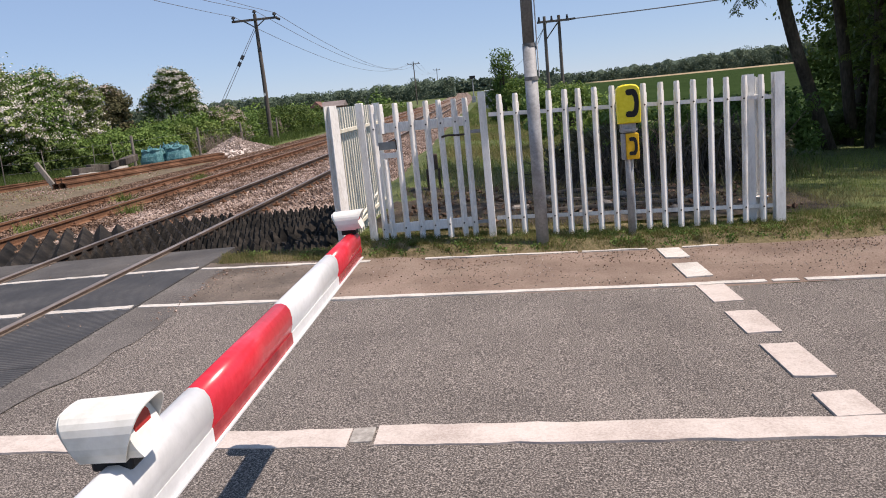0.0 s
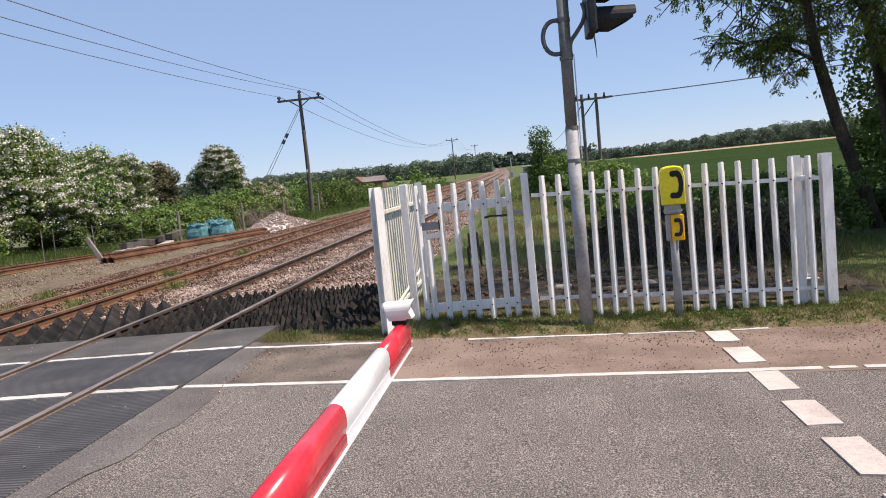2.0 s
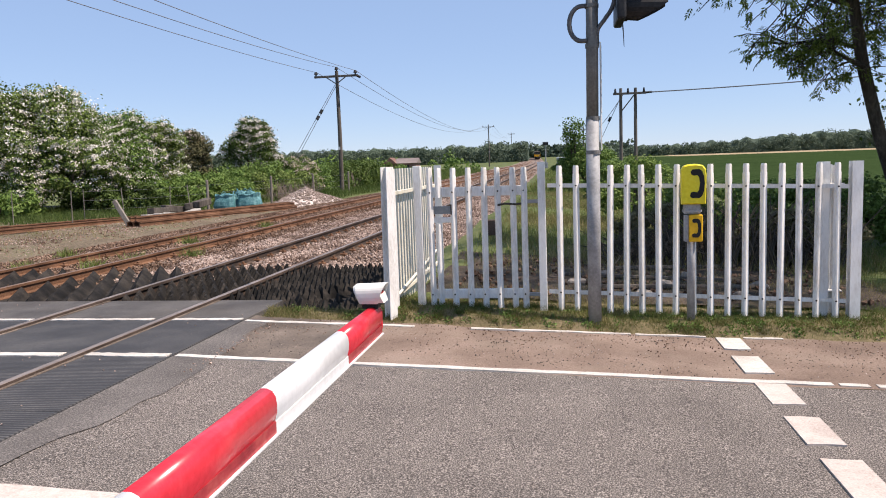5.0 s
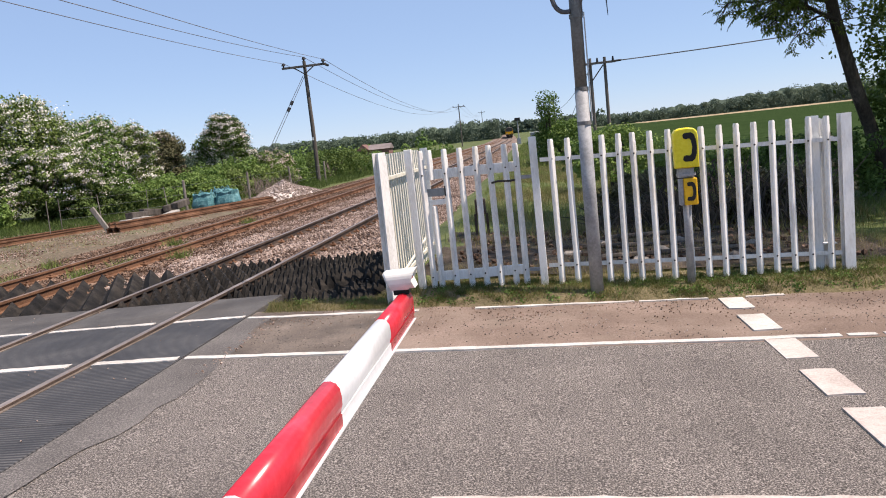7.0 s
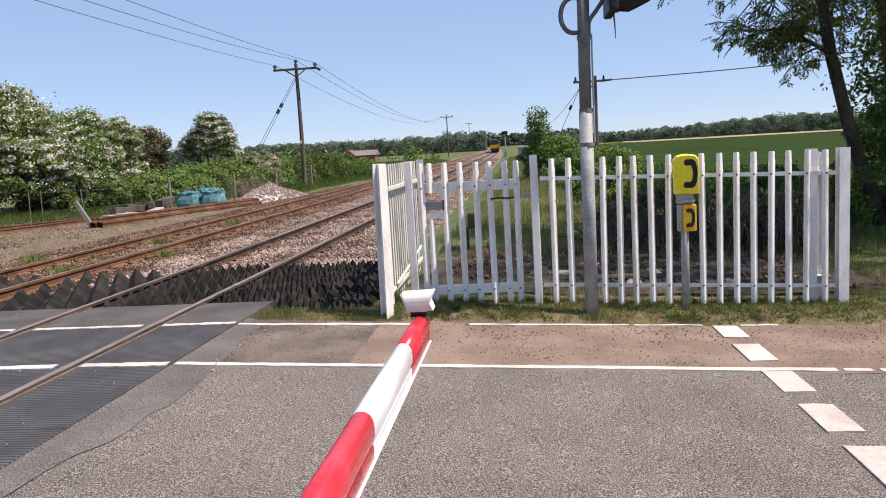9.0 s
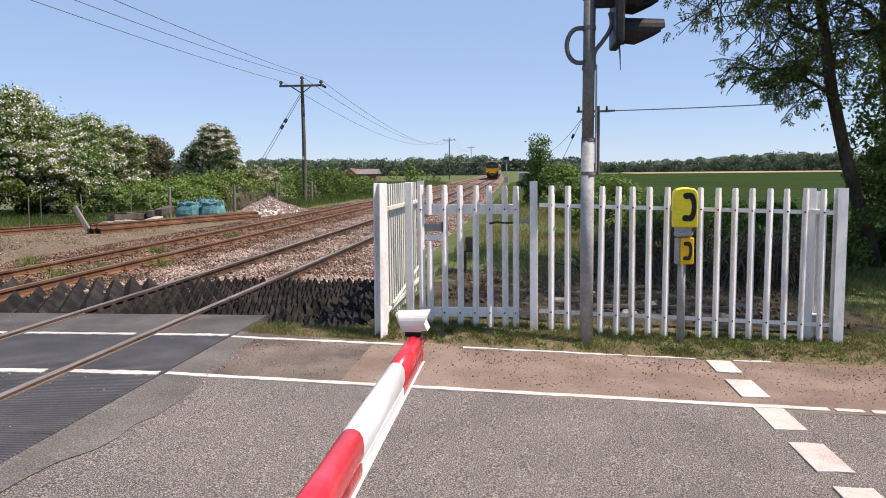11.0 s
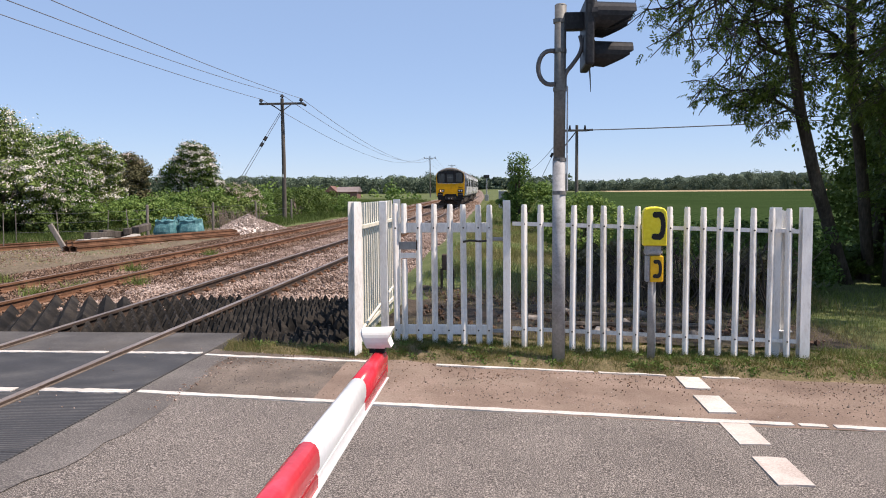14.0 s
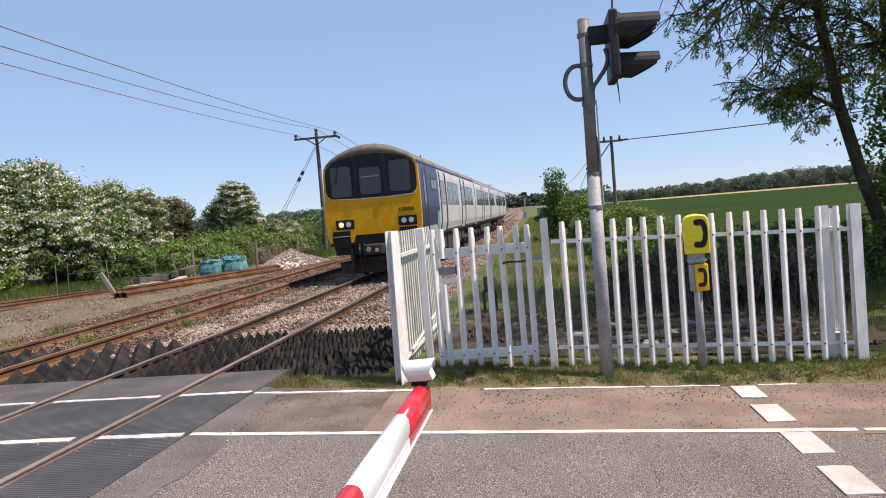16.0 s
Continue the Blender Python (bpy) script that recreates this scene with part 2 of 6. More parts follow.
skirt_red = material("skirt_red", ((0.28, 0.02, 0.03), (0.42, 0.04, 0.05), (0.5, 0.1, 0.09)), 0.25, metal=0.3, fine=20, coarse=6, bump=0.05)
bag_green = material("bag_green", ((0.03, 0.11, 0.12), (0.08, 0.21, 0.225), (0.2, 0.36, 0.37)), 0.6, fine=18, coarse=4, bump=0.6, depth=0.02)
brick_red = material("brick_red", tones(0.19, 0.105, 0.085), 0.9, fine=2, coarse=0.5, bump=0.2)
tile_roof = material("tile_roof", tones(0.2, 0.165, 0.155), 0.85, fine=2, coarse=0.5, bump=0.3)
bark = material("bark", ((0.035, 0.028, 0.022), (0.075, 0.062, 0.048), (0.14, 0.12, 0.095)), 0.95, fine=22, coarse=3, bump=0.9, depth=0.02, stretch=(1, 1, 0.3))
dead_twig = material("dead_twig", tones(0.2, 0.16, 0.125), 0.95, fine=10, coarse=1, bump=0.1)
leaf_haw = material("leaf_haw", ((0.06, 0.095, 0.022), (0.115, 0.17, 0.04), (0.19, 0.25, 0.068)), 0.6, fine=3, coarse=0.5, bump=0, rand=0.25, see=0.3)
leaf_scrub = material("leaf_scrub", ((0.065, 0.115, 0.025), (0.12, 0.2, 0.044), (0.19, 0.275, 0.07)), 0.6, fine=3, coarse=0.35, bump=0, rand=0.25, see=0.3)
leaf_dull = material("leaf_dull", ((0.08, 0.08, 0.036), (0.14, 0.13, 0.065), (0.21, 0.185, 0.1)), 0.7, fine=3, coarse=0.5, bump=0, rand=0.25, see=0.2)
leaf_ash = material("leaf_ash", ((0.085, 0.125, 0.024), (0.16, 0.215, 0.044), (0.27, 0.33, 0.08)), 0.42, fine=3, coarse=0.5, bump=0, rand=0.25, see=0.5)
leaf_dark = material("leaf_dark", ((0.06, 0.095, 0.02), (0.11, 0.165, 0.036), (0.17, 0.235, 0.06)), 0.5, fine=3, coarse=0.5, bump=0, rand=0.25, see=0.35)
# distance haze mixed into this leaf colour, greyer and bluer than near leaves
leaf_hazed = material("leaf_hazed", ((0.075, 0.105, 0.076), (0.1, 0.137, 0.094), (0.125, 0.165, 0.112)), 0.8, fine=0.4, coarse=0.04, bump=0, rand=0.12, see=0.2)
blossom = material("blossom", ((0.5, 0.45, 0.4), (0.66, 0.62, 0.56), (0.78, 0.75, 0.7)), 0.7, fine=3, coarse=0.6, bump=0, rand=0.2, see=0.2)
blossom_pink = material("blossom_pink", ((0.36, 0.27, 0.22), (0.5, 0.4, 0.34), (0.62, 0.53, 0.47)), 0.7, fine=3, coarse=0.6, bump=0, rand=0.2, see=0.2)
grass_green = material("grass_green", ((0.052, 0.085, 0.018), (0.105, 0.15, 0.034), (0.19, 0.23, 0.065)), 0.6, fine=3, coarse=0.9, bump=0, rand=0.25, see=0.3)
grass_dry = material("grass_dry", ((0.115, 0.11, 0.035), (0.215, 0.19, 0.075), (0.34, 0.29, 0.14)), 0.7, fine=3, coarse=0.9, bump=0, rand=0.25, see=0.25)
train_yellow = material("train_yellow", ((0.6, 0.27, 0.003), (0.72, 0.35, 0.004), (0.78, 0.4, 0.01)), 0.38, fine=8, coarse=1, bump=0.03, local=True, stain=((0.5, 0.33, 0.03), 3, 0.3))
train_white = material("train_white", ((0.36, 0.36, 0.35), (0.46, 0.462, 0.45), (0.54, 0.543, 0.53)), 0.4, fine=6, coarse=0.6, bump=0.03, local=True, stain=((0.42, 0.4, 0.37), 1.2, 0.4))
train_blue = material("train_blue", ((0.022, 0.021, 0.06), (0.032, 0.03, 0.085), (0.045, 0.043, 0.11)), 0.35, fine=6, coarse=0.8, bump=0.03, local=True)
train_teal = material("train_teal", ((0.1, 0.24, 0.28), (0.16, 0.33, 0.37), (0.3, 0.44, 0.46)), 0.4, fine=6, coarse=0.8, bump=0.03, local=True)
train_roof = material("train_roof", ((0.1, 0.085, 0.072), (0.16, 0.14, 0.12), (0.22, 0.195, 0.17)), 0.8, fine=6, coarse=0.8, bump=0.1, local=True)
train_black = material("train_black", ((0.008, 0.008, 0.009), (0.014, 0.014, 0.016), (0.024, 0.024, 0.026)), 0.3, fine=6, coarse=1, bump=0.02, local=True)
train_under = material("train_under", ((0.02, 0.016, 0.013), (0.045, 0.037, 0.03), (0.085, 0.07, 0.057)), 0.85, fine=12, coarse=1.5, bump=0.3, local=True)
train_glass = material("train_glass", tones(0.012, 0.014, 0.016), 0.12, fine=1, coarse=0.4, bump=0, local=True, spec=0.25)
train_pane = material("train_pane", tones(0.03, 0.034, 0.037), 0.12, fine=1, coarse=0.6, bump=0, local=True, spec=0.5)
lamp_on = glow("lamp_on", (1.0, 0.62, 0.32), 0.7)
lamp_off = material("lamp_off", tones(0.6, 0.62, 0.65), 0.15, metal=0.4, bump=0, local=True)
sign_white = material("sign_white", ((0.6, 0.6, 0.58), (0.72, 0.72, 0.7), (0.78, 0.78, 0.76)), 0.5, fine=20, coarse=4, bump=0.05)
steel_grey = material("steel_grey", tones(0.3, 0.31, 0.31), 0.6, metal=0.2, fine=20, coarse=3, bump=0.1)


# ---------------------------------------------------------------- mesh helpers
def part(name, bm, mat, parent=None, label="", smooth=False):
    """Links a bmesh as one mesh object, under a thing or a part."""
    me = bpy.data.meshes.new(name)
    bmesh.ops.recalc_face_normals(bm, faces=bm.faces)
    bm.to_mesh(me)
    bm.free()
    me.materials.append(mat)
    if smooth:
        me.polygons.foreach_set("use_smooth", [True] * len(me.polygons))
    ob = new(name, me)
    if parent:
        ob.parent = parent
    if label:
        tagged(ob, label)
    return ob


def shared(name, me, parent, m):
    """A further object on a mesh that exists already."""
    ob = new(name, me)
    ob.parent = parent
    ob.matrix_basis = m
    return ob


def thing(name, m, label, category, group="", kind=""):
    ob = new(name)
    ob.empty_display_size = 0.1
    ob.matrix_basis = m
    return tagged(ob, label, category, group, kind)


def box(bm, x0, x1, y0, y1, z0, z1, bevel=0.0, m=None):
    vs = [bm.verts.new((x, y, z)) for x in (x0, x1) for y in (y0, y1) for z in (z0, z1)]
    fs = [bm.faces.new([vs[i] for i in q]) for q in ((0, 1, 3, 2), (4, 6, 7, 5), (0, 4, 5, 1), (2, 3, 7, 6), (0, 2, 6, 4), (1, 5, 7, 3))]
    if bevel:
        es = list({e for f in fs for e in f.edges})
        r = bmesh.ops.bevel(bm, geom=es, offset=bevel, segments=2, affect="EDGES", profile=0.5)
        vs = list({v for f in r["faces"] for v in f.verts} | {v for v in vs if v.is_valid})
    if m is not None:
        bmesh.ops.transform(bm, matrix=m, verts=[v for v in vs if v.is_valid])
    return bm


def tube(bm, pts, radii, n=10, caps=True):
    """A round tube along points; radii: one number or one a point."""
    pts = [Vector(p) for p in pts]
    if not isinstance(radii, (list, tuple)):
        radii = [radii] * len(pts)
    rings = []
    ways = [(pts[min(i + 1, len(pts) - 1)] - pts[max(i - 1, 0)]).normalized() for i in range(len(pts))]
    # one reference axis for the whole path, the one that it runs along least
    ref = min((Vector((0, 0, 1)), Vector((0, 1, 0)), Vector((1, 0, 0))), key=lambda r: round(max(abs(d.dot(r)) for d in ways), 2))
    for p, d, i in zip(pts, ways, range(len(pts))):
        a = d.cross(ref).normalized()
        b = d.cross(a)
        rings.append([bm.verts.new(p + (a * math.cos(2 * math.pi * k / n) + b * math.sin(2 * math.pi * k / n)) * radii[i]) for k in range(n)])
    for r, s in zip(rings, rings[1:]):
        for k in range(n):
            bm.faces.new((r[k], r[(k + 1) % n], s[(k + 1) % n], s[k]))
    if caps:
        bm.faces.new(rings[0])
        bm.faces.new(rings[-1])
    return bm


def curved(pts, n=5):
    """A smooth path through the points."""
    pts = [Vector(p) for p in pts]
    ext = [pts[0] * 2 - pts[1]] + pts + [pts[-1] * 2 - pts[-2]]
    out = []
    for i in range(1, len(ext) - 2):
        a, b, c, d = ext[i - 1 : i + 3]
        for k in range(n):
            t = k / n
            out.append(0.5 * (2 * b + (c - a) * t + (2 * a - 5 * b + 4 * c - d) * t * t + (3 * b - a - 3 * c + d) * t ** 3))
    return out + [pts[-1]]


def prism(bm, poly, place, depth):
    """A polygon (u, v) pushed out by depth; place(u, v, w) gives the point."""
    lo = [bm.verts.new(place(u, v, 0.0)) for u, v in poly]
    hi = [bm.verts.new(place(u, v, depth)) for u, v in poly]
    bm.faces.new(lo)
    bm.faces.new(hi)
    for i in range(len(poly)):
        j = (i + 1) % len(poly)
        bm.faces.new((lo[i], lo[j], hi[j], hi[i]))
    return bm


def loft(bm, sections, close=True, caps=True):
    rings = [[bm.verts.new(p) for p in s] for s in sections]
    n = len(rings[0])
    for r, s in zip(rings, rings[1:]):
        for k in range(n if close else n - 1):
            bm.faces.new((r[k], r[(k + 1) % n], s[(k + 1) % n], s[k]))
    if caps:
        bm.faces.new(rings[0])
        bm.faces.new(rings[-1])
    return bm


def raw(name, verts, faces_per, mat, parent=None, smooth=False):
    """A mesh from an (n, 3) array whose faces take faces_per corners each in turn."""
    me = bpy.data.meshes.new(name)
    n = len(verts)
    f = n // faces_per
    me.vertices.add(n)
    me.vertices.foreach_set("co", np.ascontiguousarray(verts, dtype=np.float32).ravel())
    me.loops.add(n)
    me.loops.foreach_set("vertex_index", np.arange(n, dtype=np.int32))
    me.polygons.add(f)
    me.polygons.foreach_set("loop_start", np.arange(f, dtype=np.int32) * faces_per)
    me.polygons.foreach_set("loop_total", np.full(f, faces_per, dtype=np.int32))
    me.update(calc_edges=True)
    me.validate()
    me.materials.append(mat)
    ob = new(name, me)
    if parent:
        ob.parent = parent
    return ob


rng = np.random.default_rng(7)


def leaf_quads(points, size, out=None, long=1.6, jitter=0.4):
    """Pointed leaf quads round the points; out: outward ways that the leaves lean to."""
    n = len(points)
    a = rng.normal(size=(n, 3))
    a /= np.linalg.norm(a, axis=1)[:, None]
    nrm = rng.normal(size=(n, 3)) * 0.8 + np.array((0, 0, 0.5))
    if out is not None:
        nrm += out * 1.0
    b = np.cross(nrm, a)
    b /= np.linalg.norm(b, axis=1)[:, None] + 1e-9
    a = np.cross(b, nrm)
    a /= np.linalg.norm(a, axis=1)[:, None] + 1e-9
    s = size * (1 + jitter * rng.uniform(-1, 1, size=(n, 1)))
    q = np.empty((n, 4, 3))
    q[:, 0] = points - a * s * long * 0.5
    q[:, 1] = points + b * s * 0.5
    q[:, 2] = points + a * s * long * 0.5
    q[:, 3] = points - b * s * 0.5
    return q.reshape(-1, 3)


def clump_points(centres, radii, per, shell=0.35, flat=0.8):
    """Points near the skin of many small blobs; returns points and outward ways."""
    c = np.repeat(centres, per, axis=0)
    r = np.repeat(radii, per)[:, None]
    d = rng.normal(size=(len(c), 3))
    d /= np.linalg.norm(d, axis=1)[:, None]
    k = 1 - shell * rng.uniform(0, 1, size=(len(c), 1)) ** 1.5 + 0.13 * rng.exponential(1.0, size=(len(c), 1))
    return c + d * r * k * np.array((1, 1, flat)), d


def blades(xy, z, height, width, lean=0.35):
    """Grass: one thin triangle a blade."""
    n = len(xy)
    ang = rng.uniform(0, 2 * np.pi, n)
    h = height * rng.uniform(0.45, 1.25, n)
    base = np.c_[xy, z]
    side = np.c_[np.cos(ang), np.sin(ang), np.zeros(n)] * (width * 0.5)
    tip = base + np.c_[rng.normal(size=n) * lean * h, rng.normal(size=n) * lean * h, h]
    return np.stack((base - side, base + side, tip), axis=1).reshape(-1, 3)


# ---------------------------------------------------------------- lie of the land
def rise(y):
    y = np.maximum(np.asarray(y, dtype=float), 0.0)
    return np.interp(y, (0, 25, 60, 90, 121, 160, 234, 300, 400, 470), (0, 0.06, 0.22, 0.42, 0.66, 0.86, 1.12, 1.75, 3.2, 4.3))


def bend(y):
    return -5e-5 * np.maximum(np.asarray(y, dtype=float), 0.0) ** 2


def road_z(x):
    return np.interp(x, (-60, -13, -11, -3.2, 1.8, 8.0, 40.0, 400), (0.0, 0.03, 0.19, 0.19, -0.05, -0.19, -0.25, -0.25))


def land(x, y):
    """Height of the open ground."""
    x, y = np.asarray(x, dtype=float), np.asarray(y, dtype=float)
    bank = np.interp(y, (8.42, 8.7, 9.6), (-0.05, 0.05, 0.05))
    z = road_z(x) + rise(y) + bank
    u = x - bend(y)
    near = np.interp(y, (8.66, 8.82), (0, 1))
    bed = near * np.interp(u, (-13.0, -11.6, -2.6, -1.7), (0, 1, 1, 0)) + (1 - near) * np.interp(u, (-13.0, -11.6, -3.35, -3.2), (0, 1, 1, 0))
    z = z - bed * 0.35
    left = np.interp(u, (-16, -12.5), (1, 0))
    return z - 0.05 * left + 0.03 * np.sin(x * 0.9) * np.sin(y * 0.7) * np.interp(y, (9.5, 14), (0, 1))


def sheet(name, xs, ys, height, mat, parent=None):
    """One grid of quads over xs and ys."""
    gx, gy = np.meshgrid(np.array(xs, float), np.array(ys, float))
    v = np.stack((gx, gy, height(gx, gy)), axis=-1)
    q = np.stack((v[:-1, :-1], v[:-1, 1:], v[1:, 1:], v[1:, :-1]), axis=2)
    ob = raw(name, q[:, :, ::-1].reshape(-1, 3), 4, mat, parent)
    bm = bmesh.new()
    bm.from_mesh(ob.data)
    bmesh.ops.remove_doubles(bm, verts=bm.verts, dist=1e-4)
    bm.to_mesh(ob.data)
    bm.free()
    ob.data.polygons.foreach_set("use_smooth", [True] * len(ob.data.polygons))
    return ob


near_x = np.r_[-3000, -1200, -500, -250, -120, np.arange(-60, -20, 4), np.arange(-20, 14, 0.5), np.arange(14, 60, 4), 120, 250, 500, 1200, 3000]
near_y = np.r_[-400, -100, -40, -14, -6, 0, 4, 7, np.arange(8.0, 9.8, 0.12), np.arange(9.8, 30, 0.35), np.arange(30, 80, 2.5), np.arange(80, 480, 15), 800, 1600, 3500]
ground = tagged(sheet("ground", near_x, near_y, land, ground_mat), "rough grassland beside the railway", "ground", kind="structure")

road = tagged(sheet("road", np.r_[np.arange(-3.2, 12, 0.4), 20, 40, 120], np.r_[-14, -6, 0, 2, 4, 5.5, 6.75], lambda x, y: road_z(x) + 0.006 * np.sin(x * 1.3) * np.sin(y * 1.1), asphalt), "worn grey asphalt road with pale chippings", "road", kind="structure")
footway = tagged(sheet("pavement", np.arange(-1.9, 12, 0.35), np.linspace(6.75, 8.5, 6), lambda x, y: road_z(x) + 0.004 * np.sin(x * 3.1), path_red), "reddish worn footway strip beside the road", "pavement", kind="structure")
apron = tagged(sheet("pavement", np.arange(-3.2, -1.4, 0.2), np.linspace(6.75, 8.5, 6), lambda x, y: road_z(x) + 0.003, asphalt_old), "dusty patched asphalt beside the crossing deck", "pavement", kind="structure")

for v in apron.data.vertices:
    if v.co.x > -1.5:
        v.co.x += random.uniform(-0.3, 0.15)
        v.co.z = float(road_z(v.co.x)) + 0.004


def ragged(x0, x1, mid, w, lift, name, mat, label, step=0.12, wobble=0.01, kind="structure"):
    """A painted band on the road with worn edges, a thin slab of its own."""
    n = max(2, int((x1 - x0) / step))
    xs = np.linspace(x0, x1, n + 1)
    bm = bmesh.new()
    lo = [bm.verts.new((x, mid(x) - w / 2 + random.uniform(-wobble, wobble), float(road_z(x)) + lift)) for x in xs]
    hi = [bm.verts.new((x, mid(x) + w / 2 + random.uniform(-wobble, wobble), float(road_z(x)) + lift)) for x in xs]
    for i in range(n):
        bm.faces.new((lo[i], lo[i + 1], hi[i + 1], hi[i]))
    r = bmesh.ops.extrude_face_region(bm, geom=bm.faces[:])
    bmesh.ops.translate(bm, vec=(0, 0, -0.02), verts=[v for v in r["geom"] if isinstance(v, bmesh.types.BMVert)])
    return tagged(part(name, bm, mat), label, "road marking", kind=kind)


def edge_y(x):
    return float(np.interp(x, (-9, -3, 0, 2, 3.3, 9), (6.60, 6.685, 6.80, 6.865, 6.79, 6.5)))


def verge_y(x):
    return float(np.interp(x, (-9, -3, -1.7, 1.5, 9), (8.2, 8.2, 8.29, 8.46, 8.55)))


for x0, x1 in ((-3.19, 0.4), (0.4, 2.35), (2.40, 2.62), (2.68, 9.0)):
    ragged(x0, x1, edge_y, 0.085, 0.011, "road_line", line_white, "worn white edge line painted on the asphalt")
for x0, x1, w in ((-3.19, -1.35, 0.085), (-0.75, 0.9, 0.05), (0.95, 1.65, 0.045), (2.02, 2.4, 0.07)):
    ragged(x0, x1, verge_y, w, 0.011, "road_line", line_white, "worn white line along the grass verge", wobble=0.018)
ragged(-3.2, -0.78, lambda x: 3.88, 0.21, 0.011, "stop_line", line_pink, "broad faded white line across the road")
ragged(-0.64, 9.0, lambda x: 3.91, 0.235, 0.011, "stop_line", line_pink, "broad faded white line across the road")
for y0, y1 in ((4.03, 4.35), (4.6, 5.2), (5.44, 5.98), (6.26, 6.81), (7.12, 7.69), (7.95, 8.43)):
    ragged(1.74, 1.98, lambda x: (y0 + y1) / 2, y1 - y0, 0.0125, "lane_dash", line_pink if y0 < 6.9 else line_white, "worn white dash of a broken road line")
bm = box(bmesh.new(), -0.775, -0.655, 3.83, 4.0, float(road_z(-0.71)) - 0.01, float(road_z(-0.71)) + 0.012, 0.004)
tagged(part("road_stud", bm, concrete), "square worn metal road stud in the painted line", "road stud")

# small loose stones on the footway and the road edge
pts = np.c_[rng.uniform(-3, 6, 900), 8.45 - np.abs(rng.normal(0, 0.45, 900)), np.zeros(900)]
pts[:, 2] = road_z(pts[:, 0]) + 0.004


def stones(name, centres, size, mat, parent=None):
    """Loose stones: eight-sided lumps, each of its own size and turn."""
    n = len(centres)
    octa = np.array([(1, 0, 0), (-1, 0, 0), (0, 1, 0), (0, -1, 0), (0, 0, 1), (0, 0, -1)], float)
    tri = np.array([(0, 2, 4), (2, 1, 4), (1, 3, 4), (3, 0, 4), (2, 0, 5), (1, 2, 5), (3, 1, 5), (0, 3, 5)])
    v = np.repeat(octa[None], n, axis=0) * rng.uniform(0.55, 1.25, size=(n, 6, 3))
    v *= (size * rng.uniform(0.6, 1.3, size=n))[:, None, None]
    q = rng.normal(size=(n, 4))
    q /= np.linalg.norm(q, axis=1)[:, None]
    w, x, y, z = q.T
    rot = np.stack((np.stack((1 - 2 * (y * y + z * z), 2 * (x * y - z * w), 2 * (x * z + y * w)), -1), np.stack((2 * (x * y + z * w), 1 - 2 * (x * x + z * z), 2 * (y * z - x * w)), -1), np.stack((2 * (x * z - y * w), 2 * (y * z + x * w), 1 - 2 * (x * x + y * y)), -1)), 1)
    v = np.einsum("nij,nkj->nki", rot, v) + centres[:, None]
    return raw(name, v[:, tri].reshape(-1, 3), 3, mat, parent)


more = np.c_[rng.uniform(-2.9, 7, 2600), rng.uniform(6.9, 8.5, 2600), np.zeros(2600)]
more = more[rng.uniform(size=2600) < 0.25 + 0.7 * (np.sin(more[:, 0] * 2.1 + 2 * np.sin(more[:, 1] * 2.7)) > 0.1)]
more[:, 2] = road_z(more[:, 0]) + 0.004
tagged(stones("loose_grit", more, 0.0065, timber_dark), "fine dark grit and crumbs over the footway", "grit", kind="stuff")
tagged(stones("loose_grit", more[::3] + np.array((0.07, 0.05, 0)), 0.007, stone_pale), "fine pale grit over the footway", "grit", kind="stuff")
deck_grit = np.c_[rng.uniform(-7.5, -3.3, 80), rng.uniform(4.5, 9.2, 80), np.full(80, 0.209)]
deck_grit = deck_grit[(np.abs(deck_grit[:, 0] + 4.11) > 0.12) & (np.abs(deck_grit[:, 0] + 5.615) > 0.12)]
tagged(stones("loose_grit", deck_grit, 0.009, stone), "pale stones scattered on the rubber deck", "grit", kind="stuff")
tagged(stones("loose_grit", pts, 0.009, stone_brown), "scattered brown grit on the footway edge", "grit", kind="stuff")

# ---------------------------------------------------------------- railway
RAILS = ((-4.11, 0.215, 0), (-5.615, 0.215, 0), (-7.68, 0.25, 1), (-9.185, 0.25, 1))
TRACK_Y = np.r_[np.arange(-14, 40, 3.0), np.arange(40, 160, 8.0), np.arange(160, 461, 20.0)]


def bed_z(u, y):
    return np.interp(u, (-12.2, -11.2, -10.5, -6.9, -6.3, -3.2, -2.5, -1.7), (-0.1, 0.05, 0.10, 0.10, 0.06, 0.06, 0.0, -0.1)) + rise(y)


bed_u = np.array((-12.4, -11.6, -11.2, -10.5, -9.2, -7.7, -6.9, -6.3, -5.6, -4.1, -3.2, -2.9, -2.5, -2.1, -1.6))
gy = np.r_[np.arange(9.4, 60, 1.5), np.arange(60, 465, 10)]
bedding = sheet("ballast_bed", bed_u, gy, lambda x, y: bed_z(x, y) - 0.03, ballast_bed)
co = np.array([v.co[:] for v in bedding.data.vertices])
co[:, 0] += bend(co[:, 1])
bedding.data.vertices.foreach_set("co", co.astype(np.float32).ravel())
tagged(bedding, "pinkish grey ballast bed under both tracks", "ballast", kind="structure")


def ballast(n, y0, y1, size, u0, u1, mat, label):
    y = y0 + (y1 - y0) * rng.uniform(0, 1, n) ** 1.4
    u = rng.uniform(u0, u1, n)
    keep = np.ones(n, bool)
    for x, z, far in RAILS:
        keep &= np.abs(u - x) > 0.085
    y, u = y[keep], u[keep]
    c = np.c_[u + bend(y), y, bed_z(u, y) + rng.uniform(-0.035, 0.012, len(y))]
    tagged(stones("ballast_stones", c, size, mat), label, "ballast", kind="stuff")


ballast(40000, 11.5, 46, 0.033, -6.9, -1.9, stone, "loose pinkish grey ballast stones")
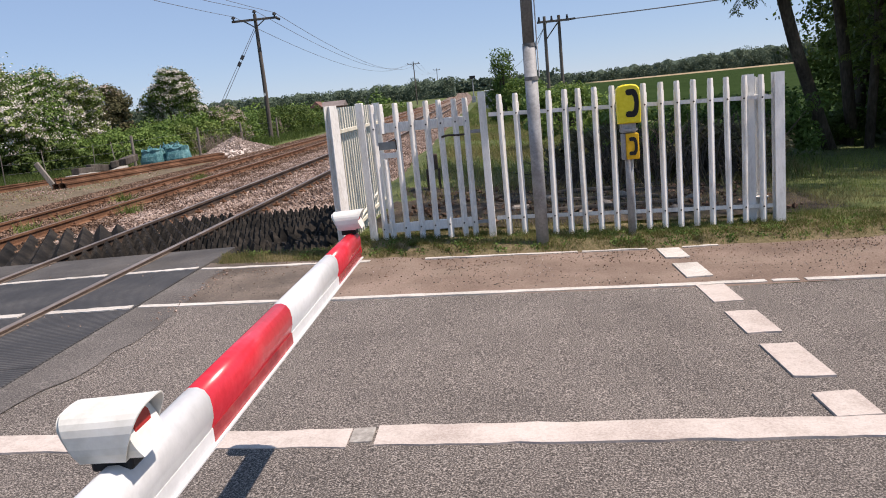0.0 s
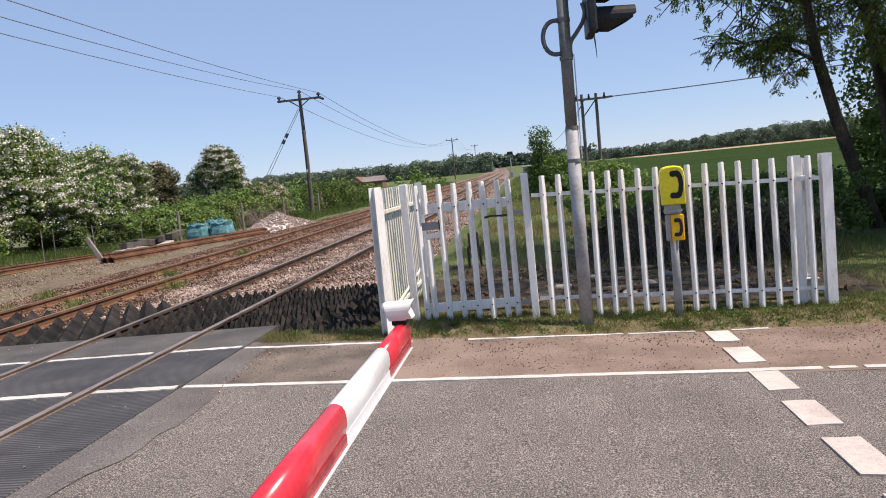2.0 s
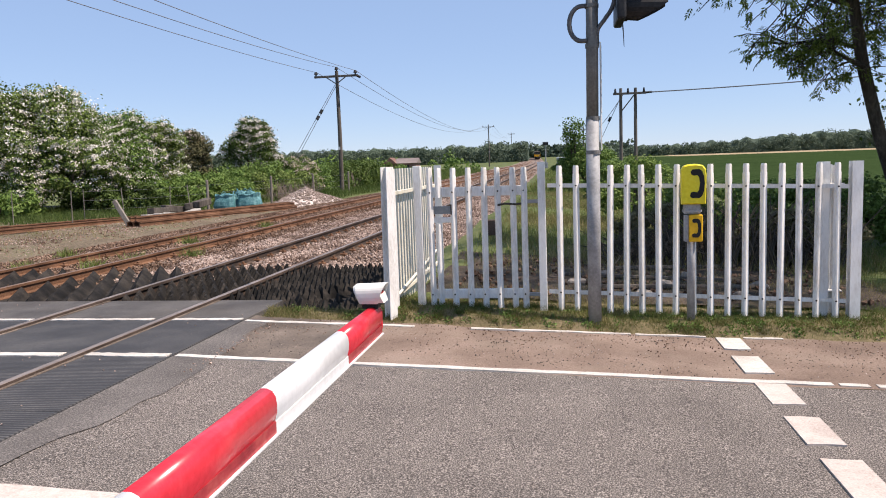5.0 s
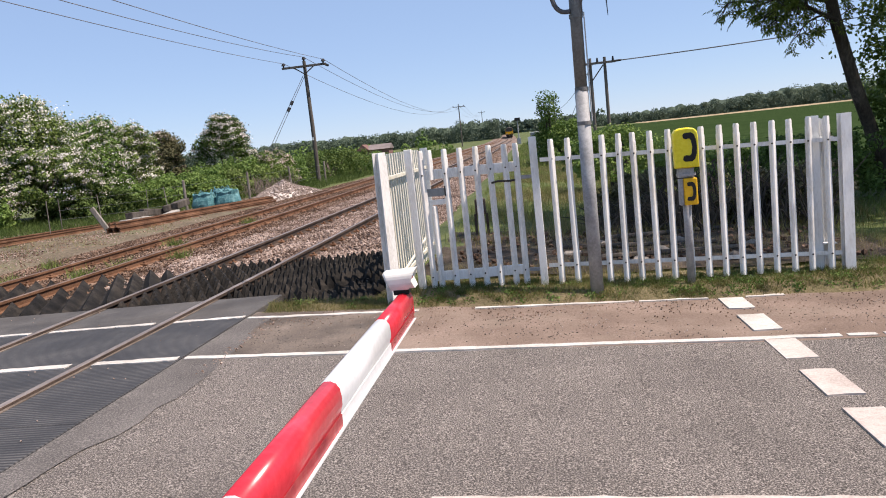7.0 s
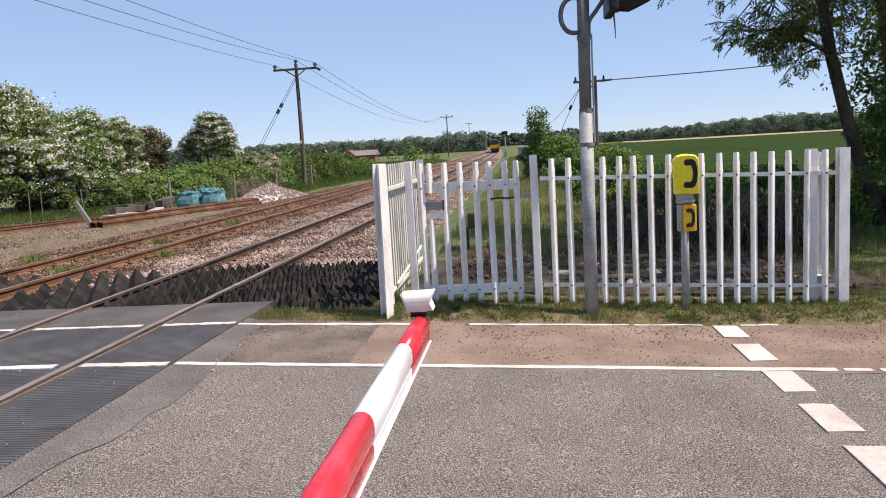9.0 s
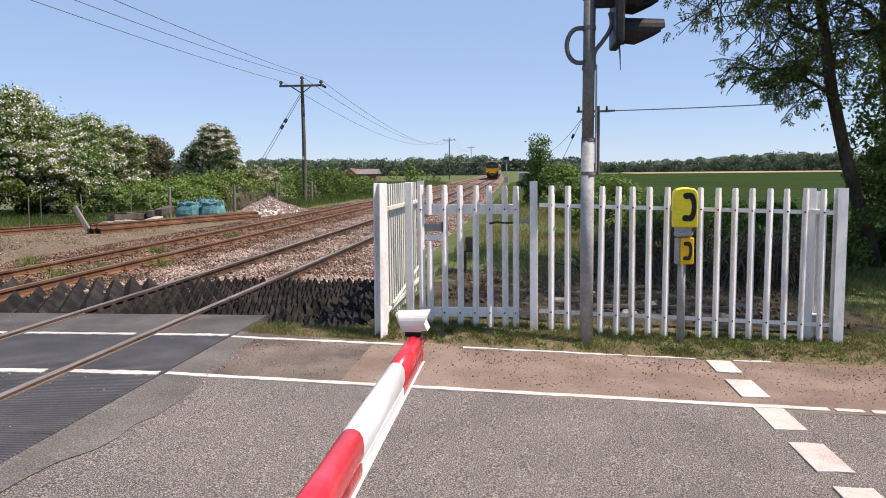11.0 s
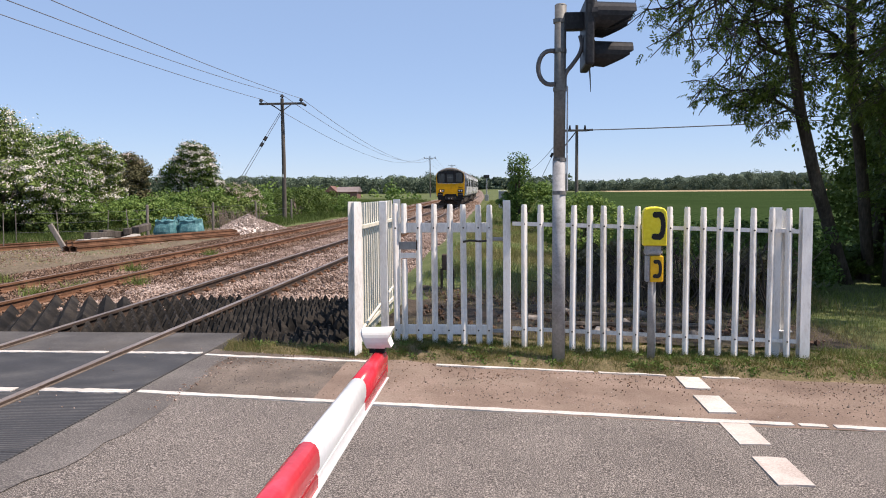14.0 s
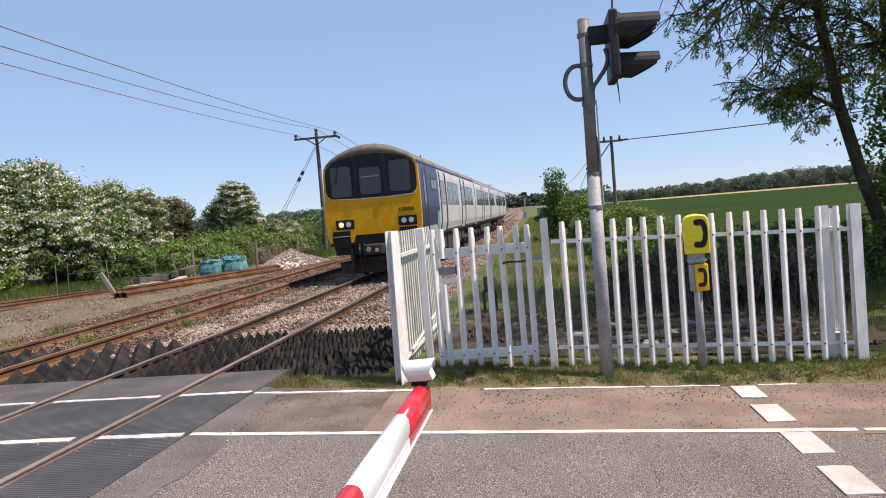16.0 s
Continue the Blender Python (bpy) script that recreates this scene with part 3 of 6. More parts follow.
ballast(22000, 11.0, 46, 0.033, -11.8, -6.9, stone_brown, "loose rusty brown ballast stones")
ballast(5000, 46, 120, 0.06, -10.8, -2.6, stone_brown, "loose brown ballast stones further off")


def rail(x, ztop, far):
    """One running rail with head, web and foot; the head's worn top is a part."""
    prof = [(-0.07, 0), (0.07, 0), (0.07, 0.012), (0.012, 0.03), (0.012, 0.11), (0.035, 0.122), (0.035, 0.157), (-0.035, 0.157), (-0.035, 0.122), (-0.012, 0.11), (-0.012, 0.03), (-0.07, 0.012)]
    root = thing("rail", pose(0, 0, 0), "rusty brown steel running rail" if far else "dark worn steel running rail with a bright head", "rail", "running rails", "structure")
    secs = [[(x + float(bend(y)) + px, y, ztop + float(rise(y)) - 0.16 + pz) for px, pz in prof] for y in TRACK_Y]
    part("web", loft(bmesh.new(), secs), rail_rust if far else rail_dark, root)
    head = [(-0.033, 0.1575), (0.033, 0.1575), (0.028, 0.162), (-0.028, 0.162)]
    secs = [[(x + float(bend(y)) + px, y, ztop + float(rise(y)) - 0.16 + pz) for px, pz in head] for y in TRACK_Y]
    part("railhead", loft(bmesh.new(), secs), rail_top_rust if far else rail_top, root)
    return root


for x, z, far in RAILS:
    rail(x, z, far)

# sleepers and rail clips
sl_bm = box(bmesh.new(), -1.25, 1.25, -0.12, 0.12, -0.2, 0.0, 0.02)
sleeper_first = part("sleeper", sl_bm, concrete)
tagged(sleeper_first, "worn concrete sleeper bedded in the ballast", "sleeper", "sleepers under the tracks")
for c, far in ((-4.8625, 0), (-8.4325, 1)):
    y = 12.9
    while y < 62:
        m = pose(c + float(bend(y)), y, (0.015 if not far else 0.06) + float(rise(y)), 0, 0, random.uniform(-0.5, 0.5))
        if c == -4.8625 and y == 12.9:
            sleeper_first.matrix_basis = m
        else:
            copy_thing(sleeper_first, m)
        y += 0.68
clip_bm = box(bmesh.new(), -0.13, 0.13, -0.06, 0.06, 0.0, 0.05, 0.015)
box(clip_bm, -0.10, -0.06, -0.03, 0.03, 0.04, 0.085, 0.01)
box(clip_bm, 0.06, 0.10, -0.03, 0.03, 0.04, 0.085, 0.01)
clip_me = part("rail_chair", clip_bm, rail_rust)
tagged(clip_me, "rusty cast rail fastening", "rail fastening", "rail fastenings")
first = True
for x, z, far in RAILS:
    y = 12.9
    while y < 34:
        m = pose(x + float(bend(y)), y, z - 0.158 + float(rise(y)))
        if first:
            clip_me.matrix_basis, first = m, False
        else:
            copy_thing(clip_me, m)
        y += 0.68

# crossing deck: ribbed rubber panels between and beside the rails
deck = thing("crossing_deck", pose(0, 0, 0), "black ribbed rubber level crossing deck in panels", "crossing deck", kind="structure")
deck_cols = ((-4.04, -3.22), (-5.53, -4.205), (-7.6, -5.70), (-9.08, -7.79), (-10.9, -9.29))
deck_rows = ((-6.0, -2.4), (-2.4, 0.0), (0.0, 1.8), (1.8, 3.6), (3.6, 5.1), (5.1, 6.64), (6.64, 8.2))
for c0, c1 in deck_cols:
    for r0, r1 in deck_rows:
        part("panel", box(bmesh.new(), c0, c1, r0 + 0.004, r1 - 0.004, 0.04, 0.205 + random.uniform(-0.004, 0.004), 0.008), rubber, deck)
    part("panel", box(bmesh.new(), c0, c1, 8.205, 9.42, 0.04, 0.206 + random.uniform(-0.004, 0.004), 0.01), rubber_plain, deck, "plain dusty end panel")
part("bed", box(bmesh.new(), -11.0, -3.22, -6.0, 9.40, -0.2, 0.1), rail_dark, deck)
for c0, c1 in ((-4.03, -3.24), (-5.5, -4.28), (-7.6, -5.75), (-9.05, -7.85)):
    for y0, y1 in ((6.58, 6.69), (8.16, 8.25)):
        bm = bmesh.new()
        n = 14
        lo = [bm.verts.new((c0 + (c1 - c0) * i / n, y0 + random.uniform(-0.015, 0.015), 0.2145)) for i in range(n + 1)]
        hi = [bm.verts.new((c0 + (c1 - c0) * i / n, y1 + random.uniform(-0.015, 0.015), 0.2145)) for i in range(n + 1)]
        for i in range(n):
            bm.faces.new((lo[i], lo[i + 1], hi[i + 1], hi[i]))
        r = bmesh.ops.extrude_face_region(bm, geom=bm.faces[:])
        bmesh.ops.translate(bm, vec=(0, 0, -0.02), verts=[v for v in r["geom"] if isinstance(v, bmesh.types.BMVert)])
        part("painted_line", bm, line_white, deck, "worn white painted line on the rubber")
for x, z, far in RAILS:
    for e0, e1 in ((-0.088, -0.037), (0.037, 0.068)):
        part("flangeway_filler", box(bmesh.new(), x + e0, x + e1, -6.0, 9.42, 0.1, 0.209, 0.004), flange_dust, deck, "brown dusty filler beside the rail")
# worn concrete and tar edge between deck and road
bm = bmesh.new()
n = 60
ys = np.linspace(-6, 8.3, n)
lo = [bm.verts.new((-3.215, y, float(road_z(-3.2)) + 0.005)) for y in ys]
hi = [bm.verts.new((-2.86 + random.uniform(-0.05, 0.05) + 0.08 * math.sin(y * 1.3), y, 0)) for y in ys]
for v in hi:
    v.co.z = float(road_z(v.co.x)) + 0.005
for i in range(n - 1):
    bm.faces.new((lo[i], lo[i + 1], hi[i + 1], hi[i]))
tagged(part("tar_edge", bm, asphalt_joint), "dark tarred joint along the crossing deck", "road edge", kind="structure")
pts = np.c_[rng.normal(-2.85, 0.04, 60), rng.uniform(6.2, 8.2, 60), np.full(60, 0.178)]
tagged(stones("joint_stones", pts, 0.014, stone), "broken stones along the tarred joint", "stones", kind="stuff")


# anti-trespass panels: rows of black ridged teeth
def tooth_mesh(w, length, h, lean):
    bm = bmesh.new()
    a = [(-w / 2, 0, 0), (w / 2, 0, 0), (w * 0.06, lean, h), (-w * 0.06, lean, h)]
    b = [(-w / 2, length, 0), (w / 2, length, 0), (w * 0.06, length * 0.93, h), (-w * 0.06, length * 0.93, h)]
    loft(bm, [a, b])
    me_ob = part("tooth", bm, guard_black)
    return me_ob


def guard(name_label, u0, u1, y0, y1, w, length, h, lean, tilt, hollow=None):
    root = thing("trespass_guard", pose(0, 0, 0), name_label, "trespass guard", "trespass guards")
    zb = float(bed_z((u0 + u1) / 2, y0)) + 0.0
    part("base", box(bmesh.new(), u0, u1, y0, y1, zb - 0.05, zb + 0.02, 0.005), guard_black, root)
    first_tooth = None
    y, row = y0, 0
    while y < y1 - length * 0.7:
        u = u0 + w / 2
        while u < u1 - w * 0.4:
            sink, tip = 0.0, 1.5
            if u0 == -4.02 and u < -3.1 and y < 9.45:
                u += w
                continue
            if hollow:
                far = math.hypot((u - hollow[0] - 0.35 * (y - hollow[1])) / hollow[2], (y - hollow[1]) / hollow[3])
                sink = 0.17 * max(0.0, 1.0 - far ** 2)
                tip = 1.5 + (16 if far < 1.25 else 2.5)
            m = pose(u + random.uniform(-0.006, 0.006), y, zb + 0.015 - sink, random.uniform(-tip, tip), random.uniform(-tip, tip) * 0.6, tilt + random.uniform(-tip, tip))
            if first_tooth is None:
                first_tooth = tooth_mesh(w, length, h, lean)
                first_tooth.parent, first_tooth.matrix_basis = root, m
            else:
                shared("tooth", first_tooth.data, root, m)
            u += w
        y += length
        row += 1


guard("black moulded trespass guard panels with rows of teeth between the rails", -5.5, -4.22, 9.5, 12.9, 0.16, 0.3, 0.135, 0.1, 22)


def ridged_guard(label, u0, u1, y0, y1, w, h, slant):
    """Guard panels of long parallel ridges that run askew to the rails and end in points."""
    root = thing("trespass_guard", pose(0, 0, 0), label, "trespass guard", "trespass guards")
    zb = float(bed_z((u0 + u1) / 2, y0))
    part("base", box(bmesh.new(), u0, u1, y0, y1, zb - 0.05, zb + 0.02, 0.005), guard_black, root)
    u = u0 + w * 0.8
    while u < u1 + slant * (y1 - y0):
        ya = y0 if u < u1 - w / 2 else y0 + (u - u1 + w / 2) / slant
        yb = min(y1, y0 + (u - u0 - w / 2) / slant) + random.uniform(-0.06, 0.06)
        if yb - ya > 0.25:
            secs = []
            for y, k in ((ya, 0.55), (ya + 0.1, 0.9), ((ya + yb) / 2, 1.0), (yb - 0.12, 1.15), (yb, 1.25)):
                x = u - slant * (y - y0)
                t = h * k * random.uniform(0.94, 1.06)
                secs.append([(x - w / 2, y, zb), (x + w / 2, y, zb), (x + w * 0.12, y, zb + t * 0.8), (x - w * 0.02, y, zb + t), (x - w * 0.12, y, zb + t * 0.78)])
            part("ridge", loft(bmesh.new(), secs), guard_black, root)
        u += w


ridged_guard("black moulded trespass guard panels with long slanting ridges between the tracks", -7.58, -5.72, 9.45, 12.4, 0.29, 0.13, 0.5)
ridged_guard("black moulded trespass guard panels with slanting ridges between the far rails", -9.05, -7.82, 9.45, 12.2, 0.29, 0.13, 0.5)
guard("black overlapping trespass guard panels beside the track", -4.02, -1.85, 8.82, 12.6, 0.14, 0.24, 0.16, 0.15, 24, (-2.5, 9.9, 0.34, 0.75))


# ---------------------------------------------------------------- palisade fence and gate
FENCE_Y = 9.12


def pale_mesh(h, w=0.071, d=0.034):
    prof = [(-w / 2, 0.004), (-w / 2, -0.002), (-w * 0.3, -d * 0.85), (-w * 0.22, -d), (-w * 0.02, -d), (w * 0.06, -d * 0.93), (w * 0.46, -0.006), (w / 2, -0.002), (w / 2, 0.004)]
    bm = bmesh.new()
    secs = []
    for z, k in ((0, 1), (h - 0.10, 1), (h - 0.095, 0.9), (h - 0.02, 0.9), (h, 0.72)):
        secs.append([(x * k, y, z) for x, y in prof])
    loft(bm, secs)
    return bm


def base_at(x, y=FENCE_Y):
    return float(road_z(x)) + 0.06


bolt_bm = tube(bmesh.new(), [(-0.007, -0.03, 0), (-0.007, -0.041, 0)], 0.01, 8)
bolt_ob = None


def bolts(parent, places):
    global bolt_ob
    for p in places:
        if bolt_ob is None:
            bolt_ob = part("bolt", bolt_bm, bolt_dark, parent)
            bolt_ob.matrix_basis = p
        else:
            shared("bolt", bolt_ob.data, parent, p)


def angle_rail(bm, x0, x1, z0, z1, y, h=0.045):
    """A sloping angle-iron rail behind the pales."""
    for dy, t in ((0.004, 0.008), (0.008, 0.04)):
        hh = h if dy < 0.006 else 0.008
        vs = [[(x, y + dy, z - hh / 2), (x, y + dy + t, z - hh / 2), (x, y + dy + t, z + hh / 2), (x, y + dy, z + hh / 2)] for x, z in ((x0, z0), (x1, z1))]
        loft(bm, vs)
    return bm


pale_ob = None


def pales(parent, xs, tops, y=0.0, lean=0.0):
    """White steel pales of one length with their tops at the given heights."""
    global pale_ob
    for x, top in zip(xs, tops):
        m = pose(x, y, top - 1.66, random.uniform(-0.3, 0.3), random.uniform(-0.5, 0.5) + lean, random.uniform(-3, 3))
        if pale_ob is None:
            pale_ob = part("pale", pale_mesh(1.66), paint_white, parent)
            pale_ob.matrix_basis = m
        else:
            shared("pale", pale_ob.data, parent, m)


def top_at(x):
    return float(np.interp(x, (-1.4, 3.3), (1.785, 1.685)))


fence = thing("palisade_fence", pose(0, FENCE_Y, 0), "white painted steel palisade fence, scuffed and weathered", "fence")
xs = [0.2, 0.38, 0.56, 0.74, 0.92, 1.09, 1.27, 1.45, 1.635, 1.82, 2.0, 2.18, 2.36, 2.54, 2.73, 2.91, 3.11]
pales(fence, xs, [top_at(x) for x in xs])
part("rail", angle_rail(bmesh.new(), 0.06, 3.22, 1.535, 1.435, 0.0), paint_white, fence)
part("rail", angle_rail(bmesh.new(), 0.06, 3.22, 0.335, 0.205, 0.0), paint_white, fence)
bolts(fence, [pose(x, 0, np.interp(x, (0.06, 3.22), (1.535, 1.435))) for x in xs] + [pose(x, 0, np.interp(x, (0.06, 3.22), (0.335, 0.205))) for x in xs])


def channel_post(w, d, h, t=0.008):
    """A flanged steel post with a slanted cap."""
    bm = bmesh.new()
    box(bm, -w / 2, w / 2, -d / 2, -d / 2 + t, 0, h)
    box(bm, -w / 2, w / 2, d / 2 - t, d / 2, 0, h)
    box(bm, -t / 2, t / 2, -d / 2 + t, d / 2 - t, 0, h - 0.01)
    return bm


ob = part("post", channel_post(0.11, 0.1, 1.80), paint_white, fence, "broad flanged end post")
ob.matrix_basis = pose(3.29, 0.02, -0.1, 0, 0, 4)
ob = part("post", channel_post(0.1, 0.1, 1.78), paint_white, fence)
ob.matrix_basis = pose(3.0, 0.12, -0.08, 0, 0, 0)
ob = part("post", channel_post(0.08, 0.08, 1.75), paint_white, fence)
ob.matrix_basis = pose(3.13, 0.2, -0.08, 0, 0, 90)
for z in (1.46, 0.3):
    ob = part("bracket", box(bmesh.new(), -0.05, 0.2, -0.02, 0.1, -0.006, 0.006, 0.002), paint_white, fence)
    ob.matrix_basis = pose(3.0, 0.1, z)
gate = thing("wicket_gate", pose(0, FENCE_Y + 0.02, 0), "closed white steel palisade wicket gate with a latch plate", "gate")
xs = [-1.27, -1.01, -0.83, -0.66, -0.49, -0.32, -0.2]
pales(gate, xs, [top_at(x) - 0.01 for x in xs])
short = part("pale", pale_mesh(0.34), paint_white, gate)
short.matrix_basis = pose(-1.18, 0, 1.43)
short = part("pale", pale_mesh(1.0), paint_white, gate)
short.matrix_basis = pose(-1.18, 0, 0.13)
for z, h in ((1.49, 0.11), (0.31, 0.11)):
    part("crossbar", box(bmesh.new(), -1.25, -0.2, 0.006, 0.05, z - h / 2, z + h / 2, 0.006), paint_white, gate)
part("crossbar", box(bmesh.new(), -1.3, -1.0, 0.006, 0.04, 1.14, 1.2, 0.004), paint_white, gate)
part("latch_plate", box(bmesh.new(), -1.26, -1.04, 0.01, 0.03, 1.24, 1.33, 0.004), steel_grey, gate, "scratched grey latch plate")
part("latch", tube(bmesh.new(), [(-1.03, -0.02, 1.35), (-1.03, -0.02, 1.24), (-1.03, 0.03, 1.22)], 0.012, 8), bolt_dark, gate)
part("chain", tube(bmesh.new(), [(-0.5, -0.03, 1.33), (-0.42, -0.035, 1.345), (-0.3, -0.03, 1.335), (-0.22, 0.0, 1.34)], 0.012, 8), bolt_dark, gate, "dark looped fastening")
bolts(gate, [pose(x, 0, z) for x in xs for z in (1.49, 0.31)])
for z in (1.36, 0.3):
    part("hinge", box(bmesh.new(), -0.2, -0.02, 0.0, 0.03, z - 0.02, z + 0.02, 0.004), galv, gate, "galvanised hinge strap")


def gate_post(x, y, w, top, bottom, label):
    bm = box(bmesh.new(), -w / 2, w / 2, -0.045, 0.045, 0, top - bottom, 0.006)
    ob = part("gate_post", bm, paint_white)
    ob.matrix_basis = pose(x, y, bottom, 0, random.uniform(-0.3, 0.3), 0)
    return tagged(ob, label, "gate post")


gate_post(0.0, FENCE_Y - 0.01, 0.085, 1.80, -0.05, "square white steel gate post in the fence")
gate_post(-1.41, FENCE_Y + 0.02, 0.085, 1.80, -0.05, "square white steel gate post beside the latch")

side_fence = thing("palisade_fence", pose(-1.73, 0, 0), "white palisade fence panel running back along the railway", "fence")
cream_pale = part("pale", pale_mesh(1.66), paint_cream, side_fence)
cream_pale.matrix_basis = pose(0.0, 8.80, 0.115, 0, 0, -90)
y = 8.98
while y < 12.1:
    shared("pale", cream_pale.data, side_fence, pose(0.0, y, 0.115 + 0.003 * (y - 8.8), 0, 0, -90 + random.uniform(-2, 2)))
    y += 0.165
for z in (1.5, 0.32):
    part("rail", box(bmesh.new(), 0.03, 0.07, 8.6, 12.2, z - 0.022, z + 0.022, 0.003), paint_cream, side_fence)
ob = part("post", channel_post(0.1, 0.1, 1.82), paint_white, side_fence, "broad flanged corner post")
ob.matrix_basis = pose(0.075, 8.56, -0.02, 0, 0.6, 52)
ob = part("post", channel_post(0.07, 0.09, 1.76), paint_white, side_fence)
ob.matrix_basis = pose(0.07, 8.78, 0.0, 0, 0, 50)
ob = part("post", channel_post(0.1, 0.1, 1.8), paint_white, side_fence)
ob.matrix_basis = pose(0.05, 12.2, 0.0)
part("brace", tube(bmesh.new(), [(0.09, 8.9, 0.35), (0.09, 11.6, 0.55)], 0.018, 6), paint_cream, side_fence)


# ---------------------------------------------------------------- signal pole
mast = thing("signal_mast", pose(0.55, 8.68, 0.02), "grey galvanised steel post carrying crossing signals", "signal post")
part("pole", tube(bmesh.new(), [(0, 0, 0), (0.0, 0, 2.2)], 0.07, 24), galv, mast, smooth=True)
# upper tube in a darker grey than the tube below
part("upper_pole", tube(bmesh.new(), [(0.0, 0, 2.2), (0.01, 0, 3.82)], 0.062, 24), galv_dark, mast, "darker grey upper tube", smooth=True)
for z in (2.21, 1.86, 3.35, 3.66, 2.95):
    part("collar", tube(bmesh.new(), [(0.004, 0, z - 0.02), (0.004, 0, z + 0.02)], 0.071 if z > 2 else 0.075, 24), galv_dark, mast)
part("cap", tube(bmesh.new(), [(0.01, 0, 3.82), (0.01, 0, 3.835)], [0.064, 0.05], 16), galv_dark, mast)
part("cable", tube(bmesh.new(), [(-0.05, -0.03, 3.35), (-0.1, -0.03, 3.35)] + [(-0.1 - 0.125 * math.sin(math.pi * k / 12) , -0.03, 3.175 + 0.175 * math.cos(math.pi * k / 12)) for k in range(1, 12)] + [(-0.1, -0.03, 3.0), (-0.05, -0.03, 3.0)], 0.024, 10), cable_grey, mast, "looped grey conduit", smooth=True)
part("cable", tube(bmesh.new(), curved([(0.21, -0.03, 3.5), (0.23, -0.03, 3.4), (0.2, -0.03, 3.3), (0.13, -0.03, 3.2), (0.06, -0.02, 3.1), (0.055, 0, 2.95)]), 0.022, 10), cable_grey, mast, smooth=True)
part("bracket", box(bmesh.new(), 0.05, 0.25, -0.06, 0.06, 3.56, 3.74, 0.01), black_box, mast)
head = part("signal_head", box(bmesh.new(), 0.24, 0.33, -0.3, 0.3, 3.16, 3.84, 0.02), black_box, mast, "matt black signal housing")


def hood(x, y, z, r, length):
    """A tunnel hood: an open half-shell longer at the top."""
    bm = bmesh.new()
    n = 18
    secs = []
    for k in range(n + 1):
        a = math.radians(-90 + 360 * k / n)
        up = (math.sin(a) + 1) / 2
        reach = length * min(1.0, 0.3 + 0.7 * up / 0.55)
        secs.append([(x, y + r * math.cos(a), z + r * math.sin(a)), (x + reach, y + r * 0.97 * math.cos(a), z + r * 0.97 * math.sin(a) - 0.02), (x + reach, y + (r - 0.008) * 0.97 * math.cos(a), z + (r - 0.008) * 0.97 * math.sin(a) - 0.02), (x, y + (r - 0.008) * math.cos(a), z + (r - 0.008) * math.sin(a))])
    loft(bm, secs)
    return bm


for y, z, r in ((-0.16, 3.68, 0.135), (0.16, 3.66, 0.135), (0.0, 3.32, 0.13)):
    part("hood", hood(0.33, y, z, r, 0.42), black_box, head, smooth=False)
    part("lens", tube(bmesh.new(), [(0.33, y, z), (0.345, y, z)], r * 0.75, 18), lens_red if z > 3.5 else orange, head)
    part("barrel", tube(bmesh.new(), [(0.30, y, z), (0.36, y, z)], r + 0.012, 18), black_box, head)
bm = bmesh.new()
secs = []
for k in range(9):
    z = 2.92 + 1.25 * k / 8
    x = 0.315 + 0.022 * math.cos(k * 0.8) - 0.012
    w = 0.012 + 0.1 * min(1.0, k / 3)
    secs.append([(x, -w, z), (x + 0.004, -w, z), (x + 0.004, w, z), (x, w, z)])
part("backboard", loft(bm, secs), black_box, mast, "thin bowed black backing board")
for z0, z1, w in ((2.28, 2.98, 0.34), (1.88, 2.26, 0.26)):
    plate = part("sign_plate", box(bmesh.new(), 0.085, 0.092, -0.02, w - 0.02, z0, z1, 0.002), sign_white, mast, "weathered white sign plate")
    plate.rotation_euler = (0, 0, -0.07)
    for k in range(3):
        zz = z0 + (z1 - z0) * (0.25 + 0.22 * k)
        part("text_bar", box(bmesh.new(), 0.0925, 0.0935, 0.07, w - 0.1, zz - 0.009, zz + 0.009), steel_grey, plate)
    part("plate_edge", box(bmesh.new(), 0.08, 0.0845, -0.025, w - 0.015, z0 - 0.005, z1 + 0.005), galv, plate)


# ---------------------------------------------------------------- telephone post
def handset(place, s, t):
    """A telephone handset sign: a bar with two turned-in ends."""
    outer = [(-0.36, 1.0), (0.1, 1.02), (0.3, 0.86), (0.42, 0.5), (0.46, 0.0), (0.42, -0.5), (0.3, -0.86), (0.1, -1.02), (-0.4, -1.0), (-0.52, -0.86), (-0.46, -0.62), (-0.3, -0.56), (-0.04, -0.6), (0.08, -0.45), (0.14, 0.0), (0.08, 0.45), (-0.04, 0.6), (-0.24, 0.56), (-0.42, 0.62), (-0.48, 0.86)]
    return prism(bmesh.new(), [(u * s, v * s) for u, v in outer], place, t)


phone = thing("crossing_telephone", pose(1.57, 8.86, -0.02), "yellow railway telephone hood on a grey post", "telephone")
part("post", tube(bmesh.new(), [(0, 0, 0), (0, 0, 1.36)], 0.042, 14), galv, phone, smooth=True)
hood_secs = []
for y, k in ((-0.11, 0.94), (-0.095, 1.0), (0.1, 1.0), (0.11, 0.96)):
    prof = [(-0.122, 0), (0.122, 0), (0.126, 0.3), (0.118, 0.37), (0.09, 0.405), (0.03, 0.418), (-0.05, 0.415), (-0.1, 0.4), (-0.125, 0.365), (-0.128, 0.3)]
    hood_secs.append([(0.02 + x * k, y, 1.325 + 0.2 + (z - 0.2) * k) for x, z in prof])
cover = part("hood", loft(bmesh.new(), hood_secs), yellow, phone, "bright yellow plastic hood")
cover.rotation_euler = (0, 0, radians(-6))
